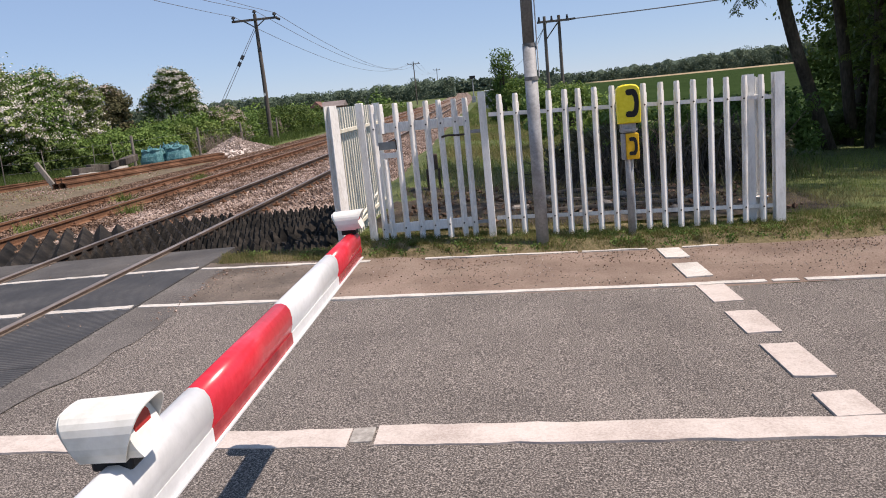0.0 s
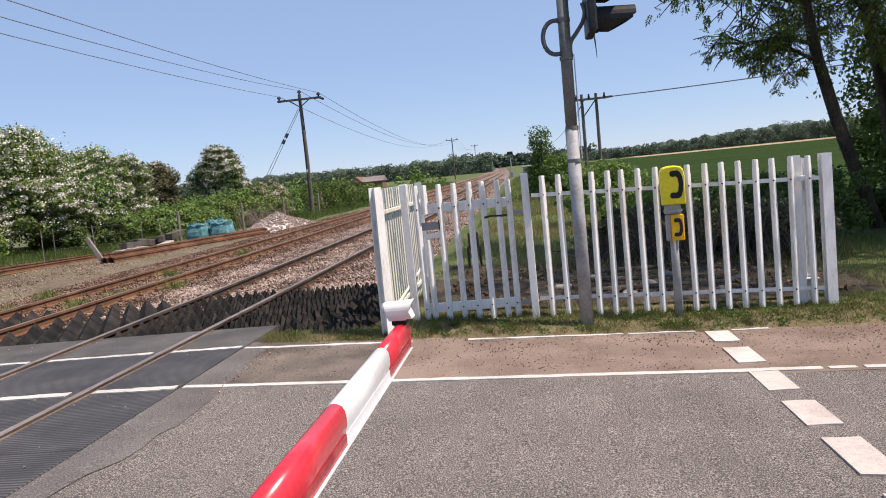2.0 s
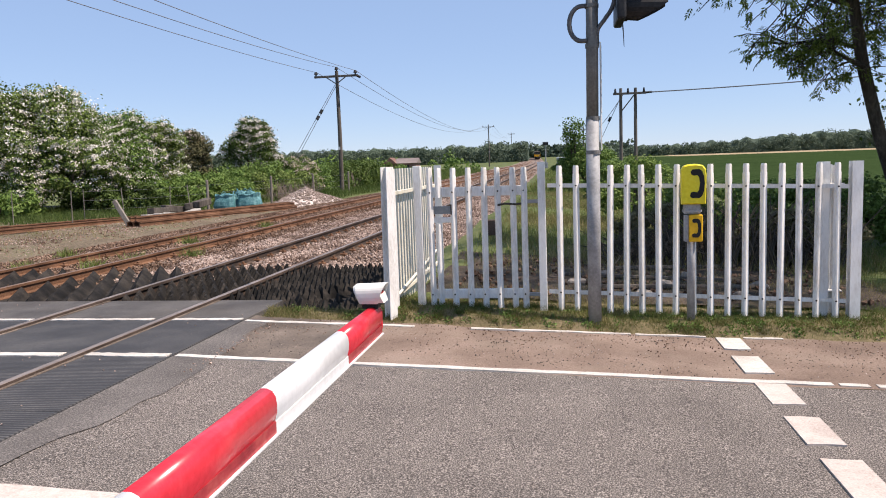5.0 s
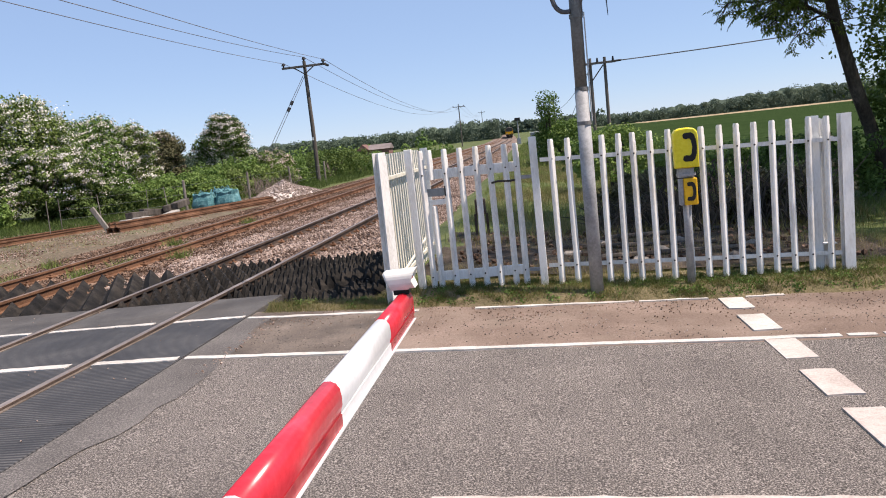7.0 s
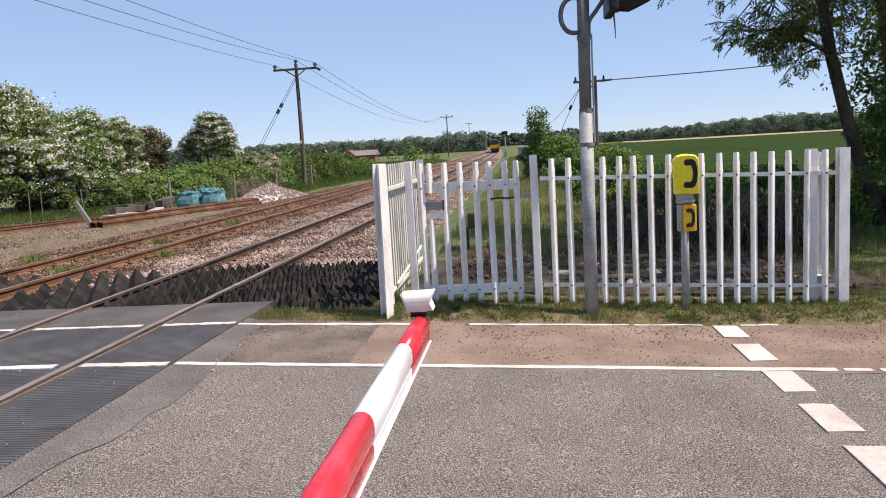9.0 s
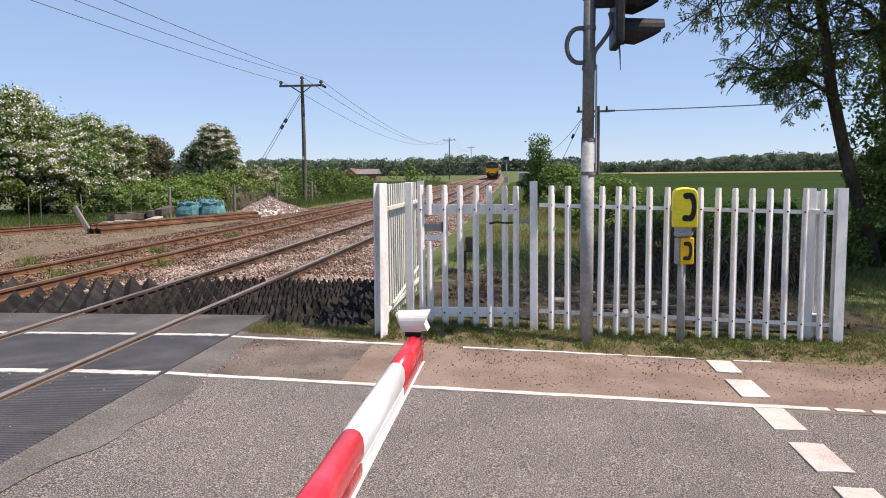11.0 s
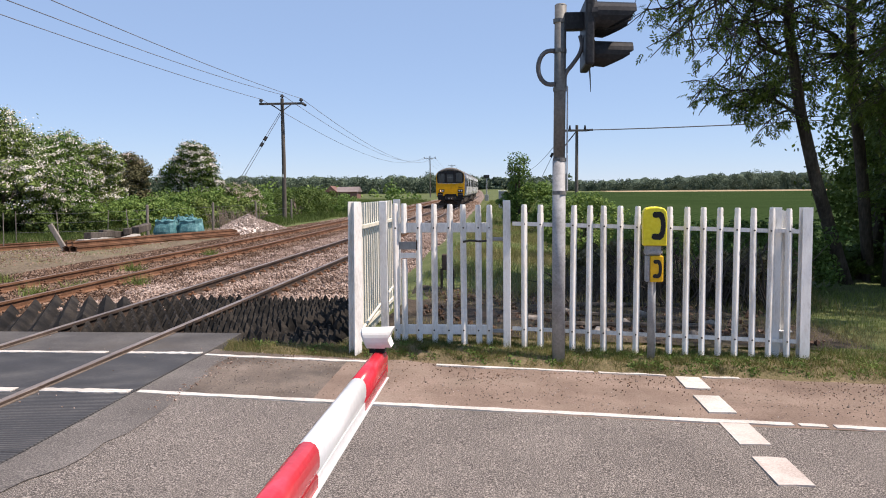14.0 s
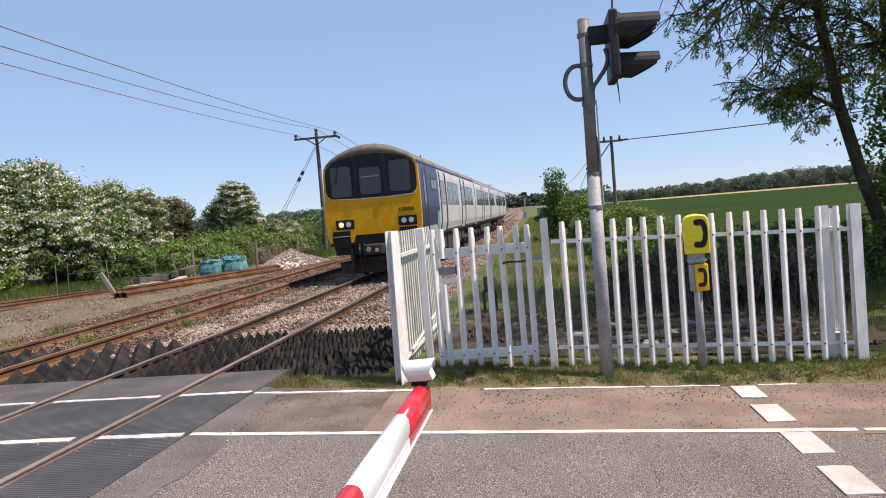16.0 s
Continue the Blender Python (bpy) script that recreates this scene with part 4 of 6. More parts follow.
part("handset_sign", handset(lambda u, v, w: (0.06 + u, -0.111 - w, 1.54 + v), 0.148, 0.004), black_paint, cover, "black handset symbol")
part("neck", box(bmesh.new(), -0.075, 0.085, -0.07, 0.06, 1.22, 1.325, 0.01), galv, phone)
part("collar", tube(bmesh.new(), [(0.01, 0, 1.24), (0.01, 0, 1.265)], 0.1, 18), galv, phone)
lower = part("small_box", box(bmesh.new(), -0.035, 0.105, -0.1, 0.02, 0.93, 1.215, 0.012), orange, phone, "small orange telephone sign box")
part("handset_sign", handset(lambda u, v, w: (0.042 + u, -0.101 - w, 1.075 + v), 0.098, 0.003), black_paint, lower, "black handset symbol")
part("side_plate", box(bmesh.new(), -0.075, -0.036, -0.08, 0.03, 0.93, 1.21, 0.006), galv, phone)


# ---------------------------------------------------------------- barrier boom
boom = thing("barrier_boom", pose(-0.6, 0, 0), "lowered red and white level crossing barrier boom", "barrier")
prof = [(-0.037, 1.145), (-0.036, 1.17), (-0.027, 1.19), (-0.012, 1.2), (0.008, 1.2), (0.024, 1.192), (0.034, 1.175), (0.037, 1.15), (0.036, 1.125), (0.029, 1.105), (0.027, 1.08), (-0.03, 1.08), (-0.032, 1.105), (-0.037, 1.125)]
edges = (3.72, 3.17, 2.43, 1.74, 1.04, 0.34, -0.36, -1.06, -1.76)
for i in range(8):
    y1, y0 = edges[i], edges[i + 1]
    k1, k0 = 1 - 0.03 * y1, 1 - 0.03 * y0
    secs = [[(x * k, y, 1.13 + (z - 1.13) * k) for x, z in prof] for y, k in ((y0, k0), (y1, k1))]
    part("band", loft(bmesh.new(), secs), boom_white if i % 2 else boom_red, boom, "white band" if i % 2 else "red band", smooth=True)
    part("skirt", box(bmesh.new(), 0.026, 0.0285, y0, y1, 1.066, 1.10), boom_white if i % 2 else skirt_red, boom)
part("lip", box(bmesh.new(), 0.018, 0.036, -1.76, 3.72, 1.061, 1.0655), boom_white, boom, "thin white bottom flange")
part("end_cap", box(bmesh.new(), -0.03, 0.03, 3.72, 3.735, 1.08, 1.17, 0.008), boom_red, boom)


def boom_lamp(y, k):
    """A lamp with a flared white hood on top of the boom; k: its size."""
    z0 = 1.195 + 0.016 * k
    lamp = part("lamp", box(bmesh.new(), -0.04 * k, 0.03 * k, y - 0.03, y + 0.03, 1.185, z0 + 0.01, 0.006), black_box, boom, "black lamp foot")
    prof2 = []
    for i in range(17):
        a = math.radians(-20 + 220 * i / 16)
        prof2.append((0.056 * math.copysign(abs(math.cos(a)) ** 0.7, math.cos(a)), 0.045 + 0.055 * math.copysign(abs(math.sin(a)) ** 0.7, math.sin(a))))
    prof2 += [(-0.047, 0.0), (0.047, 0.0)]
    outer, inner = [], []
    for x, f, g in ((-0.078, 0.9, 0.03), (-0.07, 1.0, 0.026), (0.0, 1.02, 0.0), (0.068, 1.06, -0.036)):
        outer.append([((x + g * (1 - z / 0.1)) * k, y + py * f * k, z0 + z * f * k * 0.82) for py, z in prof2])
        inner.append([((x + g * (1 - z / 0.1)) * k, y + py * f * 0.93 * k, z0 + (0.004 + z * 0.93) * f * k * 0.82) for py, z in prof2])
    part("hood", loft(bmesh.new(), outer + inner[:1:-1], caps=False), lamp_white, lamp, "white lamp hood", smooth=False)
    part("body", loft(bmesh.new(), [[((x + 0.03 * (1 - z / 0.1)) * k, y + py * 0.9 * k, z0 + (0.004 + z * 0.88) * k * 0.82) for py, z in prof2] for x in (-0.0785, 0.03)]), lamp_white, lamp)
    part("lens", tube(bmesh.new(), [(0.028 * k, y, z0 + 0.042 * k), (0.045 * k, y, z0 + 0.042 * k)], [0.036 * k, 0.028 * k], 20), lens_red, lamp, "red lamp lens")


boom_lamp(3.68, 1.0)
boom_lamp(1.41, 1.08)
part("pivot_arm", box(bmesh.new(), -0.06, 0.06, -2.5, -1.76, 1.0, 1.24, 0.02), steel_grey, boom)
pedestal = tagged(part("barrier_pedestal", box(bmesh.new(), -0.85, -0.35, -2.7, -2.1, -0.02, 1.25, 0.03), steel_grey), "grey steel barrier machine housing beside the road", "barrier machine")


# ---------------------------------------------------------------- trackside things
def haw(x, y, rx, ry, h, clumps, per, bloom, size, label, leafm=leaf_haw, bloomm=blossom, seed=0, base=None, low=0.12, kind="", peak=0):
    """A bushy thorn: short stems, a lumpy crown of small leaves, blossom in sprays."""
    global rng
    rng = np.random.default_rng(100 + seed)
    z0 = float(land(x, y)) if base is None else base
    root = thing("hawthorn_bush", pose(x, y, z0), label, "bush", kind=kind)
    bm = bmesh.new()
    for k in range(5):
        a = rng.uniform(0, 6.28)
        e = (rx * 0.45 * math.cos(a), ry * 0.45 * math.sin(a), h * 0.75)
        tube(bm, [(0.1 * math.cos(a), 0.1 * math.sin(a), -0.1), (e[0] * 0.4, e[1] * 0.4, h * 0.35), e], [0.1, 0.07, 0.02], 6)
    part("stem", bm, bark, root)
    u = rng.uniform(0, 2 * np.pi, clumps)
    v = rng.uniform(0, 1, clumps) ** 0.75
    rad = 0.55 + 0.45 * rng.uniform(0, 1, clumps) ** 0.5
    zz = low * h + (0.9 - low) * h * v
    prof_r = np.sqrt(np.clip(1 - ((zz / h - 0.35) / 0.68) ** 2, 0.05, 1))
    if peak:
        prof_r *= np.interp(zz / h, (0.4, 0.95), (1.1, 0.3))
    lump = 1 + 0.28 * np.sin(3 * u + seed) * np.cos(5 * v + seed)
    c = np.c_[np.cos(u) * rx * rad * prof_r * lump, np.sin(u) * ry * rad * prof_r * lump, zz * (0.92 + 0.12 * lump)]
    r = rng.uniform(0.14, 0.30, clumps) * (rx + ry + h) / 4.2
    p, d = clump_points(c, r, int(per * 1.05))
    p[:, 2] = np.maximum(p[:, 2], 0.03)
    raw("leaves", leaf_quads(p, size * 0.84, d), 4, leafm, root)
    if bloom > 0:
        nb = int(clumps * bloom)
        idx = rng.choice(clumps, nb, replace=False)
        p2, d2 = clump_points(c[idx], r[idx] * 1.12, int(per * 2.5), shell=0.25)
        layer = np.sin(p2[:, 2] * 13.0 + 1.6 * np.sin(p2[:, 0] * 3.1 + seed) + 1.6 * np.sin(p2[:, 1] * 2.7)) + 0.6 * np.sin(p2[:, 0] * 7.0 + p2[:, 1] * 5.0)
        keep = (d2[:, 2] > -0.5) & (layer + rng.normal(0, 0.35, len(p2)) > 0.25)
        raw("blossom", leaf_quads(p2[keep], size * 0.74, d2[keep], long=1.1), 4, bloomm, root)
    return root


haw(-30.5, 35, 4.2, 4, 6.1, 170, 230, 0.6, 0.11, "tall hawthorn hedge covered in white blossom", seed=1)
haw(-26.6, 36, 3.6, 3.4, 6.1, 210, 240, 0.75, 0.105, "tall hawthorn bush heavy with white blossom", seed=2)
haw(-22.6, 33.5, 2.6, 2.2, 3.4, 120, 220, 0.8, 0.1, "hawthorn bush heavy with white blossom by the fence", seed=3)
haw(-25.2, 40.5, 2.8, 2.6, 5.1, 170, 220, 0.62, 0.105, "green hawthorn bush with scattered white blossom", leafm=leaf_scrub, seed=4)
haw(-24.3, 43.5, 2.0, 2.0, 4.7, 120, 210, 0.8, 0.1, "hawthorn bush with cream blossom", seed=5)
haw(-24.7, 49.0, 1.7, 1.6, 4.5, 90, 200, 0.3, 0.1, "dull brownish green thorn bush", leafm=leaf_dull, bloomm=blossom_pink, seed=6)
haw(-20.3, 50.0, 1.9, 1.6, 5.1, 110, 200, 0.8, 0.1, "lone round hawthorn covered in white blossom", seed=7, low=0.3, peak=1)
haw(-16.1, 47.0, 1.25, 1.2, 2.4, 60, 170, 0.85, 0.08, "small thorn bush with pinkish blossom", bloomm=blossom_pink, seed=8)
# low green scrub in front of the hedge and along the line
k = 20
for x, y, rx, ry, h in ((-24.5, 30.5, 2.6, 1.4, 1.5), (-20.5, 33.5, 2.4, 1.4, 1.5), (-18.0, 38.0, 2.6, 1.6, 1.7), (-19.5, 42.0, 2.4, 2.0, 2.0), (-16.8, 44.5, 2.4, 1.6, 1.8), (-19.0, 46.0, 3.0, 2.0, 2.4), (-17.2, 50.0, 2.6, 2.0, 2.3), (-15.4, 57.0, 3.0, 2.4, 2.4), (-14.5, 64.0, 2.4, 3.0, 1.7), (-18.5, 62.0, 3.4, 3.0, 2.2), (-19.5, 72.0, 4.0, 4.0, 1.8), (-16.6, 76.0, 2.2, 3.0, 1.3), (-27.0, 85.0, 4.0, 4.0, 2.0)):
    b = haw(x, y, rx, ry, h * 0.86, 66, 125, 0.0, 0.1, "low green bramble and thorn scrub", leafm=leaf_scrub if k % 3 else leaf_haw, seed=k, low=0.05)
    b.name = "scrub_bush"
    k += 1
# dead twigs beside the bags
bm = bmesh.new()
r2 = random.Random(3)
for i in range(170):
    x, y = r2.uniform(-15.4, -13.2), r2.uniform(39.5, 42)
    h = r2.uniform(0.5, 1.3)
    dx, dy = r2.uniform(-0.5, 0.5), r2.uniform(-0.3, 0.3)
    tube(bm, [(x, y, -0.2), (x + dx * 0.4, y + dy * 0.4, h * 0.6), (x + dx, y + dy, h)], [0.018, 0.013, 0.006], 4, False)
tagged(part("dead_scrub", bm, dead_twig), "tangle of bare brown twigs", "dead scrub", kind="stuff")

tagged(sheet("cess", np.r_[np.linspace(-30, -16, 14), np.arange(-15.6, -11.0, 0.3)], np.r_[np.arange(9.5, 42, 0.8)], lambda x, y: land(x, y) + 0.025 + 0.02 * np.sin(x * 2.2) * np.sin(y * 1.9) - 0.12 * np.clip((x + 12.6) / 1.2, 0, 1) + 0.2 * np.clip((x + 12.6) / 1.2, 0, 1), cess), "dusty trodden dirt with sparse grass beside the track", "ground", kind="structure")

pts = np.c_[rng.uniform(-22, -11.6, 5200), 12 + 26 * rng.uniform(0, 1, 5200) ** 1.2, np.zeros(5200)]
pts[:, 2] = land(pts[:, 0], pts[:, 1]) + 0.03
tagged(stones("spilt_stones", pts[pts[:, 0] > -17 + rng.normal(0, 2, 5200)], 0.035, stone_brown), "scattered stones spilt on the dirt beside the track", "stones", kind="stuff")

# wooden fence posts with wires
post_bm = tube(bmesh.new(), [(0, 0, -0.2), (0, 0, 1.36), (0, 0, 1.38)], [0.065, 0.06, 0.03], 8)
line_post = tagged(part("fence_post", post_bm, timber_grey), "weathered round timber fence post", "fence post", "lineside fence posts")
stake = tagged(part("fence_stake", tube(bmesh.new(), [(0, 0, -0.2), (0, 0, 1.25)], 0.018, 6), timber_grey), "thin grey metal fence stake", "fence stake", "lineside fence stakes")
for i, (x, y, tilt) in enumerate(((-18.0, 27.5, 2), (-16.4, 27.6, -4), (-16.8, 25.0, 3), (-15.6, 29.6, 5), (-15.2, 30.6, -7), (-20.2, 26.4, 2))):
    m = pose(x, y, float(land(x, y)), tilt, tilt * 1.2, 0)
    if i == 0:
        stake.matrix_basis = m
    else:
        copy_thing(stake, m)
spots = [(-14.7, 31.2, 0), (-14.3, 37.4, 1), (-13.9, 43.0, -2), (-13.7, 49.5, 1)]
for i, (x, y, tilt) in enumerate(spots):
    m = pose(x, y, float(land(x, y)), tilt, tilt * 0.7, i * 40)
    if i == 0:
        line_post.matrix_basis = m
    else:
        copy_thing(line_post, m)
for h in (0.45, 0.8, 1.15):
    chain = [(-18.0, 27.5), (-16.4, 29.0), (-14.7, 31.2), (-14.3, 37.4), (-13.9, 43.0), (-13.7, 49.5)]
    bm = tube(bmesh.new(), [(x, y - 0.06, float(land(x, y)) + h) for x, y in chain], 0.0035, 4)
    tagged(part("fence_wire", bm, wire_mat), "thin rusty fence wire", "fence wire", "lineside fence wires")
bm = box(bmesh.new(), -0.075, 0.075, -0.06, 0.06, -0.3, 1.0, 0.02)
ob = tagged(part("leaning_post", bm, timber_grey), "weathered timber post leaning beside the rails", "post")
ob.matrix_basis = pose(-13.95, 23.9, float(land(-13.95, 23.9)), 0, -28, 10)

# dumpy bags
def bag(x, y, w, h, seed, label):
    r3 = random.Random(seed)
    bm = bmesh.new()
    secs = []
    for i, (z, k) in enumerate(((0, 0.9), (0.1, 1.06), (0.35, 1.1), (0.6, 1.04), (0.82, 0.93), (0.95, 0.99), (1.0, 0.86), (0.9, 0.6), (0.84, 0.1))):
        ring = []
        for j in range(20):
            a = 2 * math.pi * j / 20
            s = 1 / max(abs(math.cos(a)), abs(math.sin(a))) ** 0.7
            rr = w / 2 * k * s * (1 + r3.uniform(-0.04, 0.05))
            ring.append((rr * math.cos(a), rr * math.sin(a), h * z + (r3.uniform(-0.05, 0.06) if i > 3 else 0)))
        secs.append(ring)
    root = thing("bulk_bag", pose(x, y, float(land(x, y)) - 0.02, 0, 0, r3.uniform(0, 40)), label, "bulk bag", "bulk bags by the track")
    part("sack", loft(bm, secs), bag_green, root)
    for j in range(3):
        a = r3.uniform(0, 6.28)
        part("strap", tube(bmesh.new(), [(0.38 * w * math.cos(a), 0.38 * w * math.sin(a), h), (0.4 * w * math.cos(a + 0.4), 0.4 * w * math.sin(a + 0.4), h + 0.14), (0.38 * w * math.cos(a + 0.8), 0.38 * w * math.sin(a + 0.8), h)], 0.02, 5), bag_green, root)


bag(-14.2, 31.9, 0.86, 0.72, 1, "sagging blue-green woven bulk bag of ballast")
bag(-13.25, 32.2, 0.88, 0.74, 2, "full blue-green woven bulk bag of ballast")
bag(-13.75, 32.9, 0.86, 0.8, 3, "full blue-green woven bulk bag of ballast")
# broken concrete and timbers
r4 = random.Random(9)
for i in range(9):
    w, d, h = r4.uniform(0.8, 1.6), r4.uniform(0.26, 0.36), r4.uniform(0.2, 0.28)
    x = -15.0 + (i % 3) * 0.28
    y = 26.3 + i * 0.5 + r4.uniform(-0.2, 0.2)
    light = i in (0, 1, 2, 4, 5)
    name = "concrete_block" if light else "old_sleeper"
    z = float(land(x, y)) + (0.04 if light else 0.22 + 0.08 * (i % 3))
    ob = part(name, box(bmesh.new(), -w / 2, w / 2, -d / 2, d / 2, 0, h + (0 if light else 0.02), 0.03), concrete if light else timber_dark)
    ob.matrix_basis = pose(x, y, z - 0.05, r4.uniform(-6, 6), r4.uniform(-8, 8), r4.uniform(60, 110))
    tagged(ob, "broken pale concrete block in a rubble pile" if light else "old dark timber sleeper on a rubble pile", "rubble", "rubble pile")
# ballast heap
bm = bmesh.new()
secs = []
for k in range(9):
    f = k / 8
    ring = []
    for j in range(28):
        a = 2 * math.pi * j / 28
        rr = (1 - f) ** 0.85 * (1.65 + 0.25 * math.sin(3 * a) + r4.uniform(-0.06, 0.06))
        ring.append((rr * math.cos(a) * 1.0, rr * math.sin(a) * 1.3, 0.85 * f * (1 - 0.1 * math.sin(2 * a))))
    secs.append(ring)
heap = part("ballast_heap", loft(bm, secs), stone_pale)
heap.matrix_basis = Matrix.Translation((-12.5, 37.4, -0.05)) @ Matrix.Diagonal((1.25, 1.2, 1.05, 1))
tagged(heap, "heap of pale pinkish ballast stones beside the track", "stone heap")
f = rng.uniform(0, 1, 2600) ** 1.0
a = rng.uniform(0, 6.28, 2600)
rr = (1 - f) ** 0.85 * (1.7 + 0.25 * np.sin(3 * a))
raw_pts = np.c_[rr * np.cos(a), rr * np.sin(a) * 1.3, 0.85 * f * (1 - 0.1 * np.sin(2 * a))]
stones("stone", raw_pts, 0.06, stone_pale, heap)


def spare_rail(p, q, label):
    """A rusty rail lying on the ground from p to q."""
    p, q = Vector((*p, float(land(*p)) + 0.03)), Vector((*q, float(land(*q)) + 0.03))
    s = (q - p).cross(Vector((0, 0, 1))).normalized()
    prof = [(-0.075, 0), (0.075, 0), (0.075, 0.02), (0.015, 0.035), (0.015, 0.11), (0.036, 0.125), (0.036, 0.16), (-0.036, 0.16), (-0.036, 0.125), (-0.015, 0.11), (-0.015, 0.035), (-0.075, 0.02)]
    bm = loft(bmesh.new(), [[c + s * u + Vector((0, 0, v)) for u, v in prof] for c in (p, q)])
    return tagged(part("spare_rail", bm, rail_rust), label, "rail", "spare rails beside the line")


for dx, dz in ((0, 0), (0.2, 0), (0.42, 0), (0.1, 0.16), (0.3, 0.16)):
    ob = spare_rail((-13.75 + dx, 23.4), (-12.35 + dx, 34.4), "rusty spare rail in a stack beside the line")
    ob.location.z += dz
spare_rail((-19.0, 21.0), (-15.2, 29.0), "rusty disused rail lying in the grass")
spare_rail((-17.6, 20.4), (-13.9, 28.6), "rusty disused rail lying in the grass")


# ---------------------------------------------------------------- overhead line poles
def line_pole(x, y, top, arm, label, stay=False):
    z0 = float(land(x, y)) - 0.2
    root = thing("utility_pole", pose(x, y, z0), label, "utility pole")
    h = top - z0
    part("pole", tube(bmesh.new(), [(0, 0, 0), (0.03, 0, h * 0.5), (0, 0, h)], [0.15, 0.135, 0.11], 12), pole_wood, root)
    part("crossarm", box(bmesh.new(), -arm / 2, arm / 2, -0.2, -0.1, h - 0.42, h - 0.28, 0.01), pole_wood, root)
    for s in (-1, 1):
        part("brace", tube(bmesh.new(), [(s * arm * 0.22, -0.16, h - 0.4), (0, -0.14, h - 0.85)], 0.035, 6), pole_wood, root)
    for s in (-0.46, 0.0, 0.44):
        zz = h - 0.28 if s else h
        part("insulator", tube(bmesh.new(), [(s * arm, -0.15 if s else 0, zz), (s * arm, -0.15 if s else 0, zz + 0.09), (s * arm, -0.15 if s else 0, zz + 0.1), (s * arm, -0.15 if s else 0, zz + 0.26)], [0.05, 0.06, 0.14, 0.08], 8), black_box, root)
    part("strain_insulator", tube(bmesh.new(), [(arm * 0.46, 0.0, h - 0.35), (arm * 0.5, 0.3, h - 0.42)], 0.085, 8), black_box, root)
    part("pole_tag", box(bmesh.new(), -0.05, 0.05, -0.16, -0.145, h * 0.37, h * 0.37 + 0.2), sign_white, root)
    if stay:
        a, b = Vector((-0.1, 0, h - 0.9)), Vector((-3.4, -2.6, 0.6))
        for o in (-0.06, 0.06):
            part("stay_wire", tube(bmesh.new(), [a + Vector((o, 0, 0)), b + Vector((o * 2, 0, 0))], 0.018, 4), wire_mat, root)
        for f in (0.26, 0.32):
            c = a.lerp(b, f)
            d = (b - a).normalized() * 0.13
            part("stay_insulator", tube(bmesh.new(), [c - d, c + d], 0.11, 8), black_box, root, "dark stay insulator")
    return Vector((x, y, z0)), h, arm


P1 = (-14.3, 50.0, 8.15, 2.95)
P2 = (-17.9, 193.0, 11.2, 2.95)
P3 = (-21.5, 335.0, 14.5, 2.95)
P0 = (-12.6, -25.0, 8.1, 2.95)
line_pole(*P1, "tall timber utility pole with crossarm and stay wires", True)
line_pole(*P2, "distant timber utility pole with crossarm")
line_pole(*P3, "far timber utility pole with crossarm")
line_pole(*P0, "timber utility pole carrying the overhead line")


def span(a, b, sag, r, n=26):
    a, b = Vector(a), Vector(b)
    pts = []
    for i in range(n + 1):
        f = i / n
        p = a.lerp(b, f)
        p.z -= sag * 4 * f * (1 - f)
        pts.append(p)
    bm = tube(bmesh.new(), pts, r, 5)
    return tagged(part("overhead_wire", bm, wire_mat), "thin grey overhead electricity wire", "wire", "overhead wires")


for a, b, sags in ((P0, P1, (0.82, 1.15, 0.9)), (P1, P2, (2.6, 2.6, 2.6)), (P2, P3, (2.6, 2.6, 2.6))):
    for s, up, sag in ((-0.46, -0.03, sags[0]), (0.0, 0.25, sags[1]), (0.44, -0.03, sags[2])):
        span((a[0] + s * a[3], a[1], a[2] + up), (b[0] + s * b[3], b[1], b[2] + up), sag, 0.014 if a is P0 else 0.018)

hp = thing("h_pole", pose(0, 55, float(land(4.7, 55)) - 0.2), "pair of timber power poles joined by a crossarm", "utility pole")
hz = 6.6 - hp.location.z
for x in (4.22, 5.2):
    part("pole", tube(bmesh.new(), [(x, 0, 0), (x, 0, hz)], [0.13, 0.1], 10), pole_wood, hp)
part("crossarm", box(bmesh.new(), 3.7, 5.9, -0.2, -0.1, hz - 0.45, hz - 0.3, 0.01), pole_wood, hp)
for x in (3.85, 4.7, 5.75):
    part("insulator", tube(bmesh.new(), [(x, -0.15, hz - 0.3), (x, -0.15, hz - 0.02)], [0.09, 0.05], 8), black_box, hp)
part("strain_insulator", tube(bmesh.new(), [(5.8, -0.1, hz - 0.36), (6.3, -0.15, hz - 0.34)], 0.07, 8), black_box, hp)
part("brace", tube(bmesh.new(), [(4.22, 0, hz - 1.6), (5.1, 0, hz - 0.5)], 0.04, 6), pole_wood, hp)
part("stay_wire", tube(bmesh.new(), [(4.22, 0, hz - 0.6), (1.6, 0.4, 0.6)], 0.018, 4), wire_mat, hp)
part("stay_insulator", tube(bmesh.new(), [(3.55, 0.1, hz - 1.9), (3.4, 0.12, hz - 2.2)], 0.09, 8), black_box, hp)
for d in (-0.2, 0.2):
    span((6.0, 54.9 + d, 6.25), (60.0, 44.0 + d, 9.6), 0.9, 0.022)
    span((4.4, 55 + d, 6.2), (3.0, 190, 9.5), 2.5, 0.02)
for x, y, top in ((4.6, 165.0, 8.6), (4.9, 230.0, 9.6)):
    line_pole(x, y, top, 2.4, "far timber utility pole beyond the bushes")

